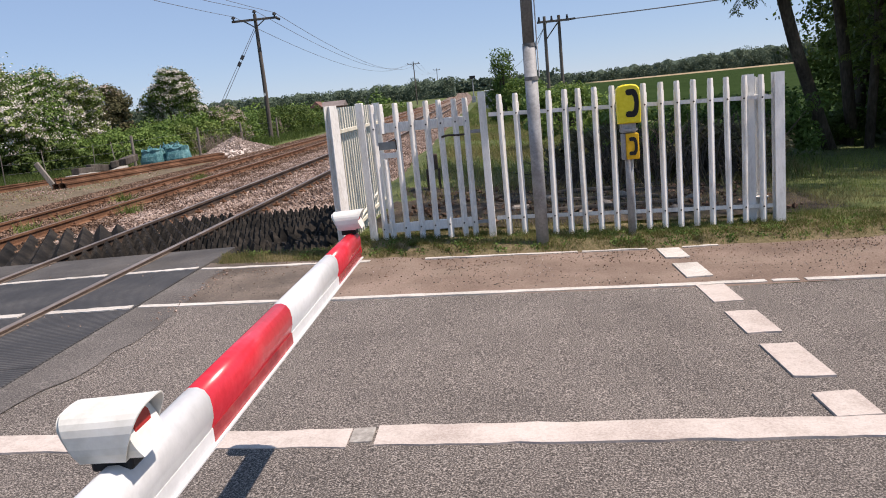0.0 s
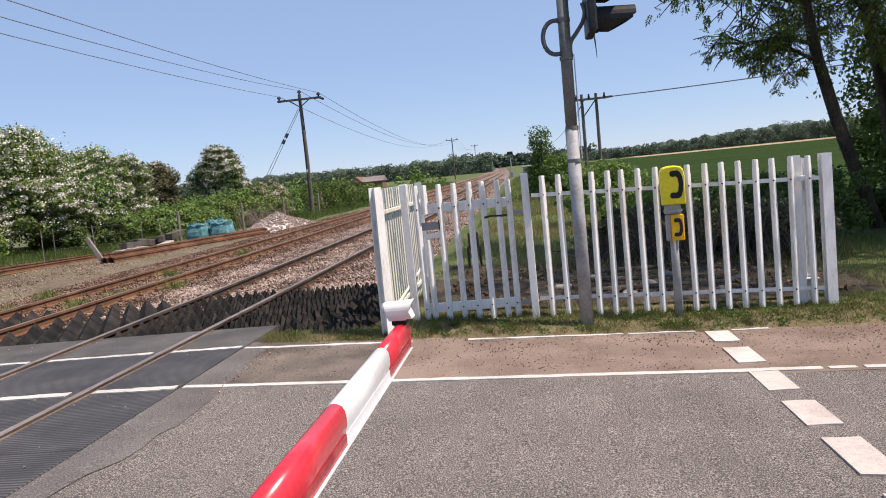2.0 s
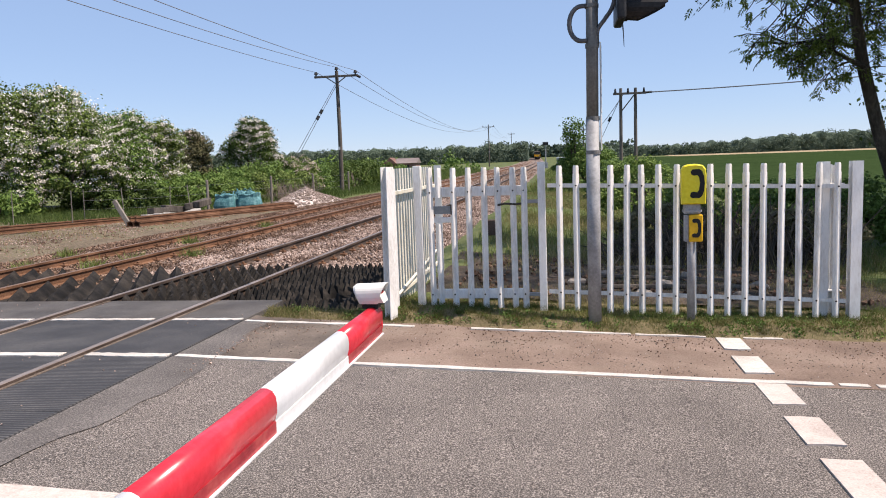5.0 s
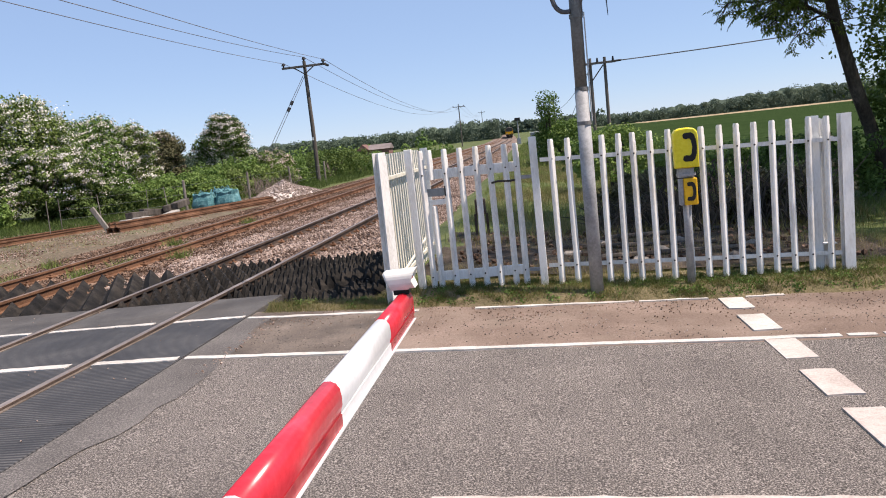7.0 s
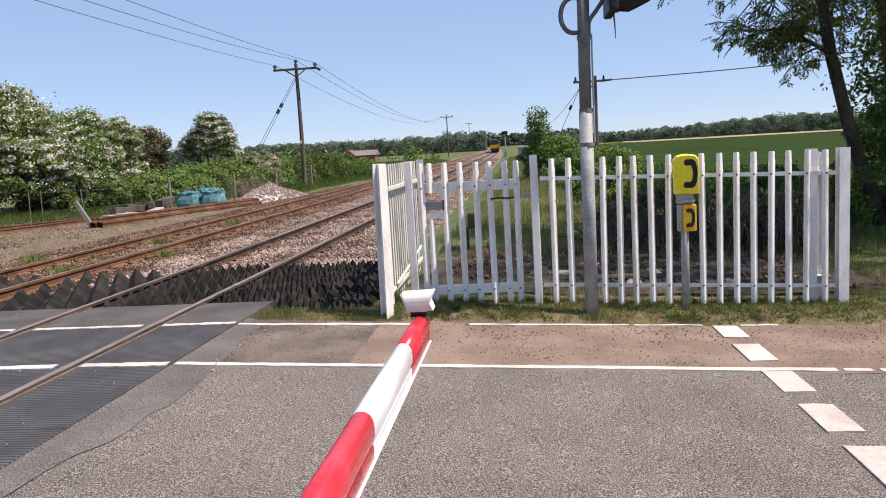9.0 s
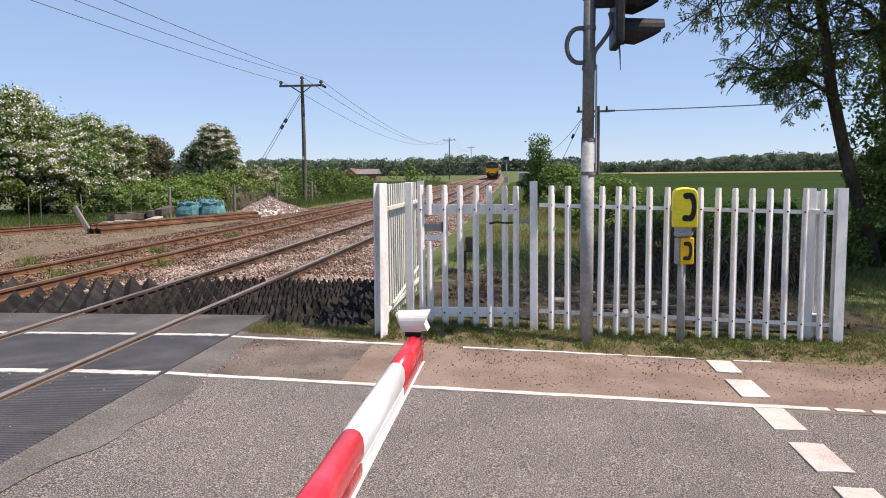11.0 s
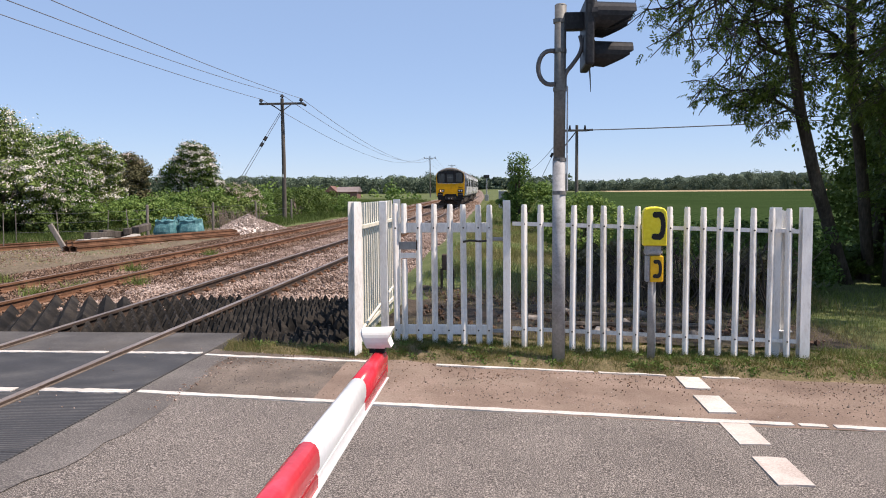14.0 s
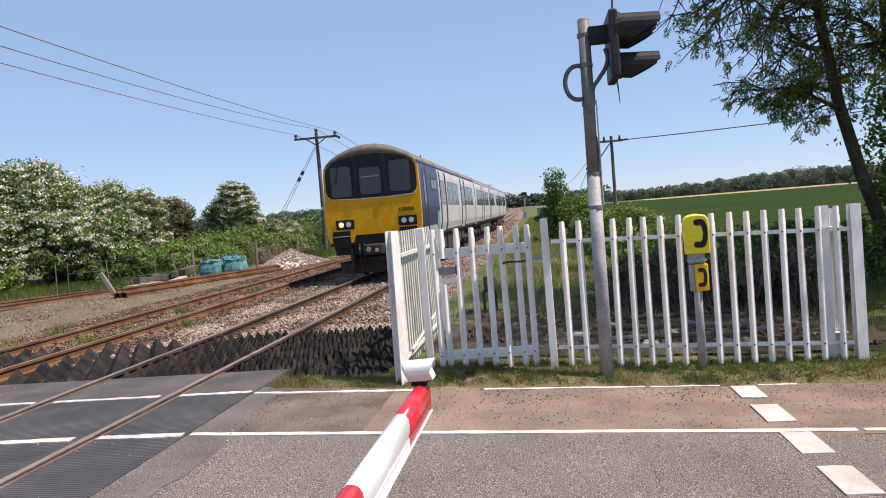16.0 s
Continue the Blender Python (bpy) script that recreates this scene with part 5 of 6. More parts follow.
# ---------------------------------------------------------------- lineside equipment
lamp_post = thing("lineside_signal", pose(-2.3, 118, float(rise(118)) - 0.1), "slim grey lineside post with a dark head", "railway signal")
part("post", tube(bmesh.new(), [(0, 0, 0), (0, 0, 4.0)], 0.09, 8), steel_grey, lamp_post)
part("head", box(bmesh.new(), -0.42, 0.42, -0.15, 0.15, 3.75, 4.2, 0.03), black_box, lamp_post)
part("base_box", box(bmesh.new(), -0.3, 0.3, -0.2, 0.2, 0, 1.2, 0.03), steel_grey, lamp_post)
cab_z = float(land(0.0, 70))
cabinet = thing("equipment_cabinet", pose(0.05, 70, cab_z - 0.05), "grey metal lineside equipment cabinet", "cabinet")
part("body", box(bmesh.new(), -0.36, 0.36, -0.25, 0.25, 0, 1.75, 0.02), steel_grey, cabinet)
part("lid", box(bmesh.new(), -0.4, 0.4, -0.29, 0.29, 1.75, 1.83, 0.01), sign_white, cabinet)
part("door", box(bmesh.new(), -0.31, 0.31, -0.262, -0.25, 0.12, 1.66, 0.004), galv, cabinet)
marker = thing("track_box", pose(-1.0, 13.6, float(land(-1.0, 13.6)) - 0.05), "small dark lineside box on short legs", "track box")
part("body", box(bmesh.new(), -0.09, 0.09, -0.08, 0.08, 0.45, 0.72, 0.02), rail_dark, marker)
for x in (-0.1, 0.1):
    part("leg", box(bmesh.new(), x - 0.02, x + 0.02, -0.03, 0.03, 0, 0.46), rail_dark, marker)
spares = [(0.6, 10.6, 2.8, 10.9), (0.2, 11.6, 2.4, 11.4), (1.0, 12.4, 3.0, 12.9)]
for x0, y0, x1, y1 in spares:
    bm = tube(bmesh.new(), [(x0, y0, float(land(x0, y0)) + 0.05), (x1, y1, float(land(x1, y1)) + 0.06)], [0.045, 0.035], 8)
    tagged(part("log", bm, timber_dark), "old timber lying in the shaded dirt behind the fence", "timber", "timbers behind the fence")
for i in range(7):
    x, y = 0.4 + 0.4 * i, 11.0 + 0.9 * math.sin(i * 2.1)
    ob = part("rubble_stone", box(bmesh.new(), -0.13, 0.13, -0.1, 0.1, 0, 0.12, 0.04), timber_grey)
    ob.matrix_basis = pose(x, y, float(land(x, y)) - 0.03, i * 5, -i * 4, i * 37)
    tagged(ob, "lump of grey rubble in the dirt behind the fence", "rubble", "rubble behind the fence")
dirt = sheet("dirt", np.linspace(-1.2, 4.8, 26), np.linspace(9.6, 14.6, 22), lambda x, y: land(x, y) + 0.03 * np.minimum(1, 1.2 * np.minimum(np.minimum(x + 1.2, 4.8 - x), np.minimum(y - 9.6, 14.6 - y))) - 0.012, dirt_shaded)
tagged(dirt, "bare dirt behind the fence, darkened for tree shade", "ground", kind="structure")

# ---------------------------------------------------------------- field, barn and woods
field = sheet("field", np.r_[np.arange(7, 60, 4), 80, 120, 180, 260, 420], np.r_[np.arange(24, 80, 4), np.arange(80, 356, 12)], lambda x, y: land(x, y) + 0.06, crop)
tagged(field, "wide field of young green crop in rows", "field", kind="structure")
far_field = sheet("field", np.r_[48, 60, 100, 180, 260, 420], np.r_[338, 350, 362, 374, 388], lambda x, y: land(x, y) + 0.1, stubble)
tagged(far_field, "pale strip of dry field below the woods", "field", kind="structure")
barn = thing("barn", pose(-36.8, 180, float(land(-36.8, 180)) - 0.3), "low red-roofed farm building far behind the hedge", "building")
part("wall", box(bmesh.new(), -3.6, 3.2, -2.5, 2.5, 0, 1.9), brick_red, barn)
part("roof", prism(bmesh.new(), [(-2.9, 1.9), (2.9, 1.9), (0, 3.1)], lambda u, v, w: (-1.9 + w, u, v), 5.4), tile_roof, barn)
part("roof", prism(bmesh.new(), [(-1.6, 1.9), (1.6, 1.9), (0, 3.3)], lambda u, v, w: (-2.9 + u, -3.2 + w, v), 5.4), brick_red, barn)
for x in (-0.6, 1.2):
    part("window", box(bmesh.new(), x - 0.4, x + 0.4, -2.53, -2.47, 0.8, 1.5), black_box, barn)


def wood(name, spots, size, per, mat, label, leaf=1.1):
    c = np.array(spots)
    p, d = clump_points(c, np.full(len(c), 1.0) * size * rng.uniform(0.7, 1.25, len(c)), per, shell=0.3, flat=0.85)
    p = p[p[:, 2] > 0.5]
    d = d[: len(p)]
    return tagged(raw(name, leaf_quads(p, leaf, None, long=1.2), 4, mat), label, "trees", kind="stuff")


rng = np.random.default_rng(11)


def core(x0, x1, y, tops, label):
    """The dense inside of a wood: a closed bank with an uneven top."""
    tx, tz = zip(*tops)
    xs = np.arange(x0, x1, 1.5)
    secs = []
    for x in xs:
        top = float(np.interp(x, tx, tz)) - 1.0 + 0.7 * math.sin(x * 0.37) + 0.5 * math.sin(x * 1.13) + rng.normal(0, 0.25)
        secs.append([(x, y, -2), (x, y + 1.5, top * 0.75), (x, y + 4, top), (x, y + 12, top), (x, y + 16, -2)])
    tagged(part("far_wood", loft(bmesh.new(), secs), leaf_hazed), label, "trees", kind="stuff")


def belt(x0, x1, y, tops, step, depth):
    """Crowns along a wood's edge: x from x0 to x1, treetops by the table of (x, z)."""
    out = []
    if y > 300:
        core(x0, x1, y, tops, "dense inside of the distant wood")
    tx, tz = zip(*tops)
    x = x0
    while x < x1:
        top = float(np.interp(x, tx, tz)) + rng.normal(0, 0.5)
        ground_z = float(rise(y)) - 1
        k = 0
        z = top - 2.0
        while z > ground_z:
            out.append((x + rng.normal(0, 1.5), y + rng.uniform(-3, 3) + k * -1.2, z + rng.uniform(-0.9, 0.3)))
            z -= 2.6
            k += 1
        x += step * rng.uniform(0.7, 1.3)
    return out


wood("far_wood", belt(18, 330, 395, ((18, 8.6), (60, 8.8), (90, 10.2), (110, 11.4), (140, 12.2), (165, 11.4), (190, 12.6), (330, 14.5)), 1.7, 3), 1.7, 140, leaf_hazed, "long hazy wooded ridge beyond the field", 0.46)
wood("far_wood", belt(-250, -14, 330, ((-250, 11), (-110, 10.3), (-60, 9.8), (-38, 10.0), (-22, 11.5), (-14, 10.5)), 1.6, 3), 1.8, 120, leaf_hazed, "dark wooded ridge beyond the hedges", 0.46)
wood("far_wood", belt(-60, 40, 470, ((-60, 12), (0, 12.0), (40, 12)), 2.2, 3), 2.4, 40, leaf_hazed, "far pale woods at the end of the line", 1.5)
wood("tree_line", belt(-80, -26, 215, ((-80, 5.2), (-50, 4.6), (-44, 3.0), (-30, 3.0), (-27, 5.5), (-26, 5.0)), 2.2, 2), 1.9, 60, leaf_scrub, "green trees in the middle distance", 0.6)
wood("tree_line", belt(-22, -15, 150, ((-22, 4.5), (-15, 3.0)), 1.8, 2), 1.4, 60, leaf_scrub, "green bushes beside the far line", 0.45)
wood("tree_line", belt(-42, -17, 110, ((-42, 2.6), (-17, 1.7)), 1.6, 2), 1.3, 60, leaf_haw, "green bushes beyond the lineside", 0.4)


def bush(x, y, rx, ry, h, clumps, per, size, mat, label, seed):
    b = haw(x, y, rx, ry, h, clumps, per, 0.0, size, label, leafm=mat, seed=seed, low=0.05)
    b.name = "bush"
    return b


bush(1.5, 40.5, 1.5, 1.4, 2.3, 90, 130, 0.085, leaf_scrub, "bright green leafy bush beside the line", 60)
bush(0.85, 40.0, 0.55, 0.5, 3.9, 46, 60, 0.075, leaf_scrub, "slender young tree growing out of a bush", 61)
bush(2.6, 34.0, 1.3, 1.2, 1.7, 80, 120, 0.08, leaf_scrub, "bright green leafy bush beside the field", 62)
bush(2.2, 22.0, 1.1, 0.9, 1.75, 70, 130, 0.06, leaf_scrub, "yellowish green bush behind the fence", 63)
bush(3.6, 17.5, 1.3, 0.9, 1.3, 70, 120, 0.055, leaf_scrub, "leafy green shrub behind the fence", 64)
bush(5.2, 16.0, 1.3, 1.0, 1.25, 70, 120, 0.055, leaf_scrub, "leafy green shrub behind the fence", 65)
bush(2.0, 15.2, 0.9, 0.6, 0.95, 50, 130, 0.05, leaf_dull, "dry brownish shrub behind the fence", 66)
bush(4.0, 13.6, 1.0, 0.5, 0.95, 50, 130, 0.05, leaf_dull, "dry brownish shrub behind the fence", 67)


# ---------------------------------------------------------------- ash tree by the road
def ash(x, y, name_label, trunks, limbs, seed):
    """Several stems, spreading limbs, hanging sprays of narrow leaflets."""
    r5 = random.Random(seed)
    global rng
    rng = np.random.default_rng(seed)
    root = thing("ash_tree", pose(0, 0, 0), name_label, "tree")
    tips = []
    for pts, r0, r1 in trunks:
        n = len(pts)
        rad = [r0 + (r1 - r0) * i / (n - 1) for i in range(n)]
        part("trunk", tube(bmesh.new(), pts, rad, 12), bark, root, smooth=True)
    bm = bmesh.new()

    def grow(p, d, length, r, level):
        pts, q, dd = [p.copy()], p.copy(), d.copy()
        steps = 4
        for i in range(steps):
            dd = (dd + Vector((r5.uniform(-0.3, 0.3), r5.uniform(-0.3, 0.3), r5.uniform(-0.25, 0.14)))).normalized()
            q = q + dd * length / steps
            pts.append(q.copy())
            if level == 2 or (level == 1 and i > 1):
                tips.append((q.copy(), dd.copy()))
        tube(bm, pts, [r * (1 - 0.8 * i / steps) + 0.004 for i in range(steps + 1)], 6 if level == 0 else 4, False)
        if level < 2:
            for i in range(1, steps + 1):
                for s in range(2 if level == 0 else 2):
                    side = Vector((r5.uniform(-1, 1), r5.uniform(-1, 1), r5.uniform(-0.7, 0.5))).normalized()
                    grow(pts[i], (dd * 0.7 + side).normalized(), length * r5.uniform(0.42, 0.66), r * 0.4, level + 1)

    for p, d, length, r in limbs:
        grow(Vector(p), Vector(d).normalized(), length, r, 0)
    part("branch", bm, bark, root)
    c = np.array([t[0][:] for t in tips])
    w = np.array([t[1][:] for t in tips])
    # the outer limbs over the fence are thinner in leaf than the inner crown
    keep = (c[:, 2] > 7.6) | (rng.uniform(size=len(c)) < np.interp(c[:, 0], (4.4, 6.0, 7.2), (0.3, 0.52, 0.85)))
    c, w = c[keep], w[keep]
    raw("leaves", pinnate(c, w, 2, 0.21, 0.088, 0.034), 4, leaf_ash, root)
    return root


def pinnate(tips, ways, per, length, long, wide):
    """Feathered leaves at the twig tips: four pairs of leaflets and one at the end."""
    p = np.repeat(tips, per, axis=0) + rng.normal(size=(len(tips) * per, 3)) * 0.05
    a = np.repeat(ways, per, axis=0) + rng.normal(size=p.shape) * 0.75 + np.array((0, 0, -0.35))
    a /= np.linalg.norm(a, axis=1)[:, None]
    up = rng.normal(size=p.shape) * 0.45 + np.array((0, 0, 1.0))
    s = np.cross(a, up)
    s /= np.linalg.norm(s, axis=1)[:, None] + 1e-9
    out = []
    for f, side in [(0.3 + 0.2 * j, k) for j in range(4) for k in (-1, 1)] + [(1.0, 0)]:
        d = s * side * 0.85 + a * (0.5 if side else 1.0) + np.array((0, 0, -0.25)) + rng.normal(size=p.shape) * 0.12
        d /= np.linalg.norm(d, axis=1)[:, None]
        t = np.cross(d, np.cross(a, s) + rng.normal(size=p.shape) * 0.25)
        t /= np.linalg.norm(t, axis=1)[:, None] + 1e-9
        k = long * rng.uniform(0.75, 1.2, size=(len(p), 1))
        b = p + a * length * f
        out.append(np.stack((b, b + d * k * 0.45 + t * wide * 0.5, b + d * k, b + d * k * 0.45 - t * wide * 0.5), axis=1))
    return np.concatenate(out).reshape(-1, 3)


T1 = [(7.3, 17.2, -0.3), (6.8, 16.9, 0.9), (6.2, 16.3, 2.1), (5.8, 16.1, 3.4), (5.5, 16.0, 5.0), (5.4, 15.9, 7.2), (5.4, 15.9, 9.0)]
T2 = [(8.0, 17.8, -0.3), (7.7, 17.6, 2.0), (7.3, 17.4, 4.5), (7.1, 17.2, 8.0), (7.1, 17.2, 9.2)]
T3 = [(8.7, 17.0, -0.3), (8.6, 16.8, 2.5), (8.3, 16.6, 5.0), (8.2, 16.2, 8.0), (8.2, 16.2, 9.2)]
T5 = [(9.3, 16.6, -0.3), (9.1, 16.5, 3.0), (9.3, 16.4, 8.0), (9.3, 16.4, 9.0)]
T6 = [(7.9, 16.9, -0.3), (8.0, 16.7, 3.0), (7.8, 16.5, 6.5)]
T4 = [(8.3, 18.6, -0.3), (8.9, 18.8, 3.0), (9.4, 19.0, 7.5)]
limbs = [
    ((5.8, 16.1, 3.4), (-1, -0.4, 0.5), 1.1, 0.045), ((5.75, 16.1, 3.7), (-1, 0.2, 0.4), 1.3, 0.045),
    ((5.6, 16.0, 4.5), (-1, -0.5, 0.15), 1.6, 0.055), ((5.6, 16.0, 5.2), (-0.8, -0.9, 0.3), 2.1, 0.06), ((5.5, 16.0, 5.8), (-1, -0.2, 0.35), 2.1, 0.06),
    ((5.5, 15.9, 6.4), (-0.7, -0.9, 0.4), 2.8, 0.06), ((5.4, 15.9, 7.0), (-0.6, 0.2, 0.8), 2.6, 0.05), ((5.4, 15.9, 7.2), (0.2, -0.8, 0.7), 2.8, 0.05),
    ((5.5, 15.9, 6.0), (-0.7, -1, -0.02), 3.0, 0.06), ((5.5, 15.9, 6.8), (-1, -1, 0.1), 3.0, 0.06),
    ((7.2, 17.3, 4.6), (-0.4, -1, 0.25), 2.8, 0.06), ((7.2, 17.3, 5.6), (0.3, -1, 0.3), 3.0, 0.06), ((7.1, 17.2, 7.5), (-0.3, -0.6, 0.8), 3.0, 0.05), ((7.1, 17.2, 6.8), (-0.9, 0.4, 0.5), 2.6, 0.05),
    ((8.4, 16.6, 4.6), (0.1, -1, 0.1), 2.8, 0.06), ((8.3, 16.5, 5.6), (-0.4, -0.9, 0.3), 3.0, 0.06), ((8.2, 16.2, 7.6), (0.2, -0.6, 0.8), 3.0, 0.05),
    ((9.2, 18.9, 5.5), (0.9, -0.3, 0.4), 3.0, 0.06), ((9.3, 18.9, 7.0), (0.5, 0.5, 0.8), 3.0, 0.05), ((8.5, 16.7, 3.4), (0.9, -0.5, 0.3), 2.4, 0.05), ((8.2, 16.2, 8.0), (0.9, -0.1, 0.6), 3.0, 0.05),
    ((5.5, 16.0, 6.2), (-0.9, -1, 0.25), 3.2, 0.06), ((7.2, 17.3, 6.4), (-0.2, -1, 0.4), 3.2, 0.06), ((8.3, 16.4, 6.4), (0.4, -1, 0.3), 3.0, 0.06),
    ((8.5, 16.7, 3.8), (-0.5, -1, 0.2), 2.2, 0.05), ((8.4, 16.6, 4.4), (-0.9, -0.5, 0.3), 2.4, 0.05), ((9.1, 16.5, 4.2), (-0.2, -1, 0.1), 2.4, 0.05),
    ((9.2, 16.4, 5.2), (-0.5, -0.8, 0.2), 2.8, 0.05), ((9.2, 16.4, 6.2), (0.1, -1, 0.2), 2.8, 0.05), ((8.6, 16.8, 2.6), (-0.2, -1, 0.1), 1.6, 0.04),
    ((7.4, 17.4, 3.9), (0.6, -1, 0.2), 2.2, 0.05), ((7.9, 16.5, 5.4), (-0.2, -1, 0.3), 2.4, 0.04), ((9.2, 16.5, 2.8), (-0.3, -1, 0.0), 1.8, 0.04),
    # high limbs above the view, added to shade the ground behind the fence
    ((5.4, 15.9, 8.4), (-0.3, -1, 0.22), 4.7, 0.08), ((5.4, 15.9, 8.8), (0.1, -1, 0.3), 4.8, 0.08), ((7.1, 17.2, 8.6), (-0.1, -1, 0.25), 5.4, 0.08), ((8.2, 16.2, 8.6), (-0.25, -1, 0.25), 4.7, 0.08),
    ((8.2, 16.2, 9.0), (0.2, -1, 0.3), 4.8, 0.08), ((9.3, 16.4, 8.8), (0.0, -1, 0.25), 4.8, 0.08), ((7.1, 17.2, 9.0), (-0.5, -1, 0.3), 5.8, 0.08),
]
ash(7.5, 17, "tall multi-stemmed ash tree in full leaf at the roadside", [(T1, 0.145, 0.075), (T2, 0.13, 0.08), (T3, 0.15, 0.08), (T4, 0.15, 0.09), (T5, 0.14, 0.08), (T6, 0.1, 0.05)], limbs, 41)
# dark undergrowth below the trees
for i, (x, y, rx, ry, h) in enumerate(((9.4, 18.6, 1.3, 1.1, 4.2), (9.5, 15.8, 0.8, 0.7, 3.6), (9.0, 17.9, 0.7, 0.7, 5.6), (9.3, 20.5, 1.2, 1.0, 6.0), (10.6, 18.6, 1.3, 1.1, 6.5), (12.2, 18.4, 1.6, 1.3, 7.0), (9.8, 20.5, 1.5, 1.3, 3.4), (10.8, 17.0, 1.5, 1.2, 3.0), (11.4, 20.0, 2.2, 1.6, 4.6), (13.5, 15.5, 1.8, 1.4, 3.0), (11.6, 23.0, 2.2, 1.5, 5.0), (7.9, 18.2, 0.6, 0.6, 0.7), (15.5, 17.0, 2.2, 1.8, 4.6))):
    b = bush(x, y, rx, ry, h, 76, 95, 0.085, leaf_dark, "dark leafy undergrowth below the trees", 80 + i)
    b.name = "undergrowth"

# ---------------------------------------------------------------- grass
rng = np.random.default_rng(5)


def grass(n, x0, x1, y0, y1, h, w, mat, label, where=None, lean=0.35):
    xy = np.c_[rng.uniform(x0, x1, n), rng.uniform(y0, y1, n)]
    if where is not None:
        xy = xy[where(xy[:, 0], xy[:, 1])]
    tagged(raw("grass", blades(xy, land(xy[:, 0], xy[:, 1]) - 0.01, h, w, lean), 3, mat), label, "grass", kind="stuff")


def patchy(s, cut):
    return lambda x, y: np.sin(x * s + 1.3 * np.sin(y * s * 1.7)) + np.sin(y * s * 2.3 + x) + rng.normal(0, 0.7, len(x)) > cut


rng2 = np.random.default_rng(77)
bm = bmesh.new()
r6 = random.Random(12)
for i in range(420):
    x = r6.uniform(0.9, 4.5)
    y = r6.uniform(12.6, 14.6)
    z = float(land(x, y))
    h = r6.uniform(0.35, 1.0) * (0.6 if x < 2.0 else 1.15)
    dx, dy = r6.uniform(-0.7, 0.7), r6.uniform(-0.4, 0.4)
    tube(bm, [(x, y, z - 0.05), (x + dx * 0.4, y + dy * 0.4, z + h * 0.65), (x + dx, y + dy, z + h)], [0.016, 0.011, 0.004], 4, False)
tagged(part("dead_scrub", bm, bark), "dark tangle of dead brambles behind the fence", "dead scrub", kind="stuff")
tagged(sheet("dirt_patch", np.arange(-1.6, 4.2, 0.18), np.arange(9.66, 14.2, 0.18), lambda x, y: land(x, y) + 0.04 + 0.025 * np.sin(x * 3.1 + y) * np.sin(y * 2.7) - 0.12 * np.clip(np.maximum(np.abs(x - 1.3) / 2.9, np.abs(y - 11.6) / 2.5) - 0.72 + 0.2 * np.sin(x * 2.3 + 1.7 * np.sin(y * 1.9)), 0, 1), soil_shaded), "bare brown dirt behind the fence, darkened for tree shade", "ground", kind="structure")
pts = np.c_[rng2.uniform(-1.2, 3.9, 420), rng2.uniform(9.9, 13.6, 420)]
tagged(stones("rubble", np.c_[pts, land(pts[:, 0], pts[:, 1]) + 0.05], 0.045, stone_brown), "broken brown stones and rubble on the dirt", "rubble", kind="stuff")
tagged(sheet("verge", np.arange(-3.1, 12, 0.25), np.r_[8.38, 8.5, 8.6, 8.66, 8.74, 8.82, 9.0, 9.3, 9.62], lambda x, y: land(x, y) + 0.012 + 0.012 * np.sin(x * 7) * np.sin(y * 9), verge_soil), "dusty verge of short dry grass", "verge", kind="structure")
grass(40000, -3.0, 4.6, 8.5, 9.8, 0.065, 0.0055, grass_green, "short green verge grass", lambda x, y: patchy(1.9, 0.5)(x, y) & ((x > -1.8) | (y < 8.7)))
grass(9000, -2.9, 5.0, 8.6, 9.5, 0.13, 0.006, grass_green, "taller green tufts along the fence foot", lambda x, y: patchy(3.7, 1.5)(x, y) & ((x > -1.8) | (y < 8.7)))
grass(40000, -3.0, 6.0, 8.44, 9.8, 0.05, 0.006, grass_dry, "short dry verge grass", lambda x, y: patchy(1.3, 0.1)(x, y) & ((x > -1.8) | (y < 8.7)))
grass(6000, -3.1, -1.5, 8.42, 8.72, 0.05, 0.006, grass_green, "tufty green grass beside the crossing deck", patchy(2.5, -0.6))
grass(6000, -3.1, -1.5, 8.42, 8.72, 0.07, 0.006, grass_dry, "dry grass beside the crossing deck")
grass(26000, 3.4, 12.0, 8.6, 17.0, 0.10, 0.009, grass_green, "green roadside grass", patchy(0.8, -0.6))
grass(26000, 3.6, 10.0, 8.5, 13.0, 0.09, 0.008, grass_dry, "dry yellowish roadside grass", patchy(0.9, -0.2))
grass(26000, -1.6, 6.5, 13.0, 40.0, 0.22, 0.014, grass_green, "tall green grass beside the railway", patchy(0.5, -0.5))
grass(62000, -1.4, 5.5, 12.5, 38.0, 0.2, 0.013, grass_dry, "dry straw-coloured grass beside the railway", patchy(0.4, -0.1))
grass(14000, -1.2, 4.5, 9.5, 13.0, 0.12, 0.008, grass_dry, "thin dry grass behind the fence", patchy(1.2, 0.5))
grass(60000, -26.0, -12.4, 26.0, 60.0, 0.32, 0.022, grass_green, "long green grass below the hedge", lambda x, y: (x < -15.4 + 0.05 * (y - 26)) | (y > 42))
grass(12000, -22.0, -11.6, 16.0, 34.0, 0.14, 0.014, grass_dry, "sparse dry grass beside the track", patchy(0.7, 0.4))
grass(30000, -26.0, -11.8, 58.0, 130.0, 0.5, 0.05, grass_green, "long grass beside the far line")
grass(30000, -1.6, 6.5, 38.0, 110.0, 0.32, 0.045, grass_green, "long green grass beside the far line")
grass(16000, -1.6, 6.5, 38.0, 110.0, 0.3, 0.04, grass_dry, "dry grass beside the far line", patchy(0.2, 0.3))
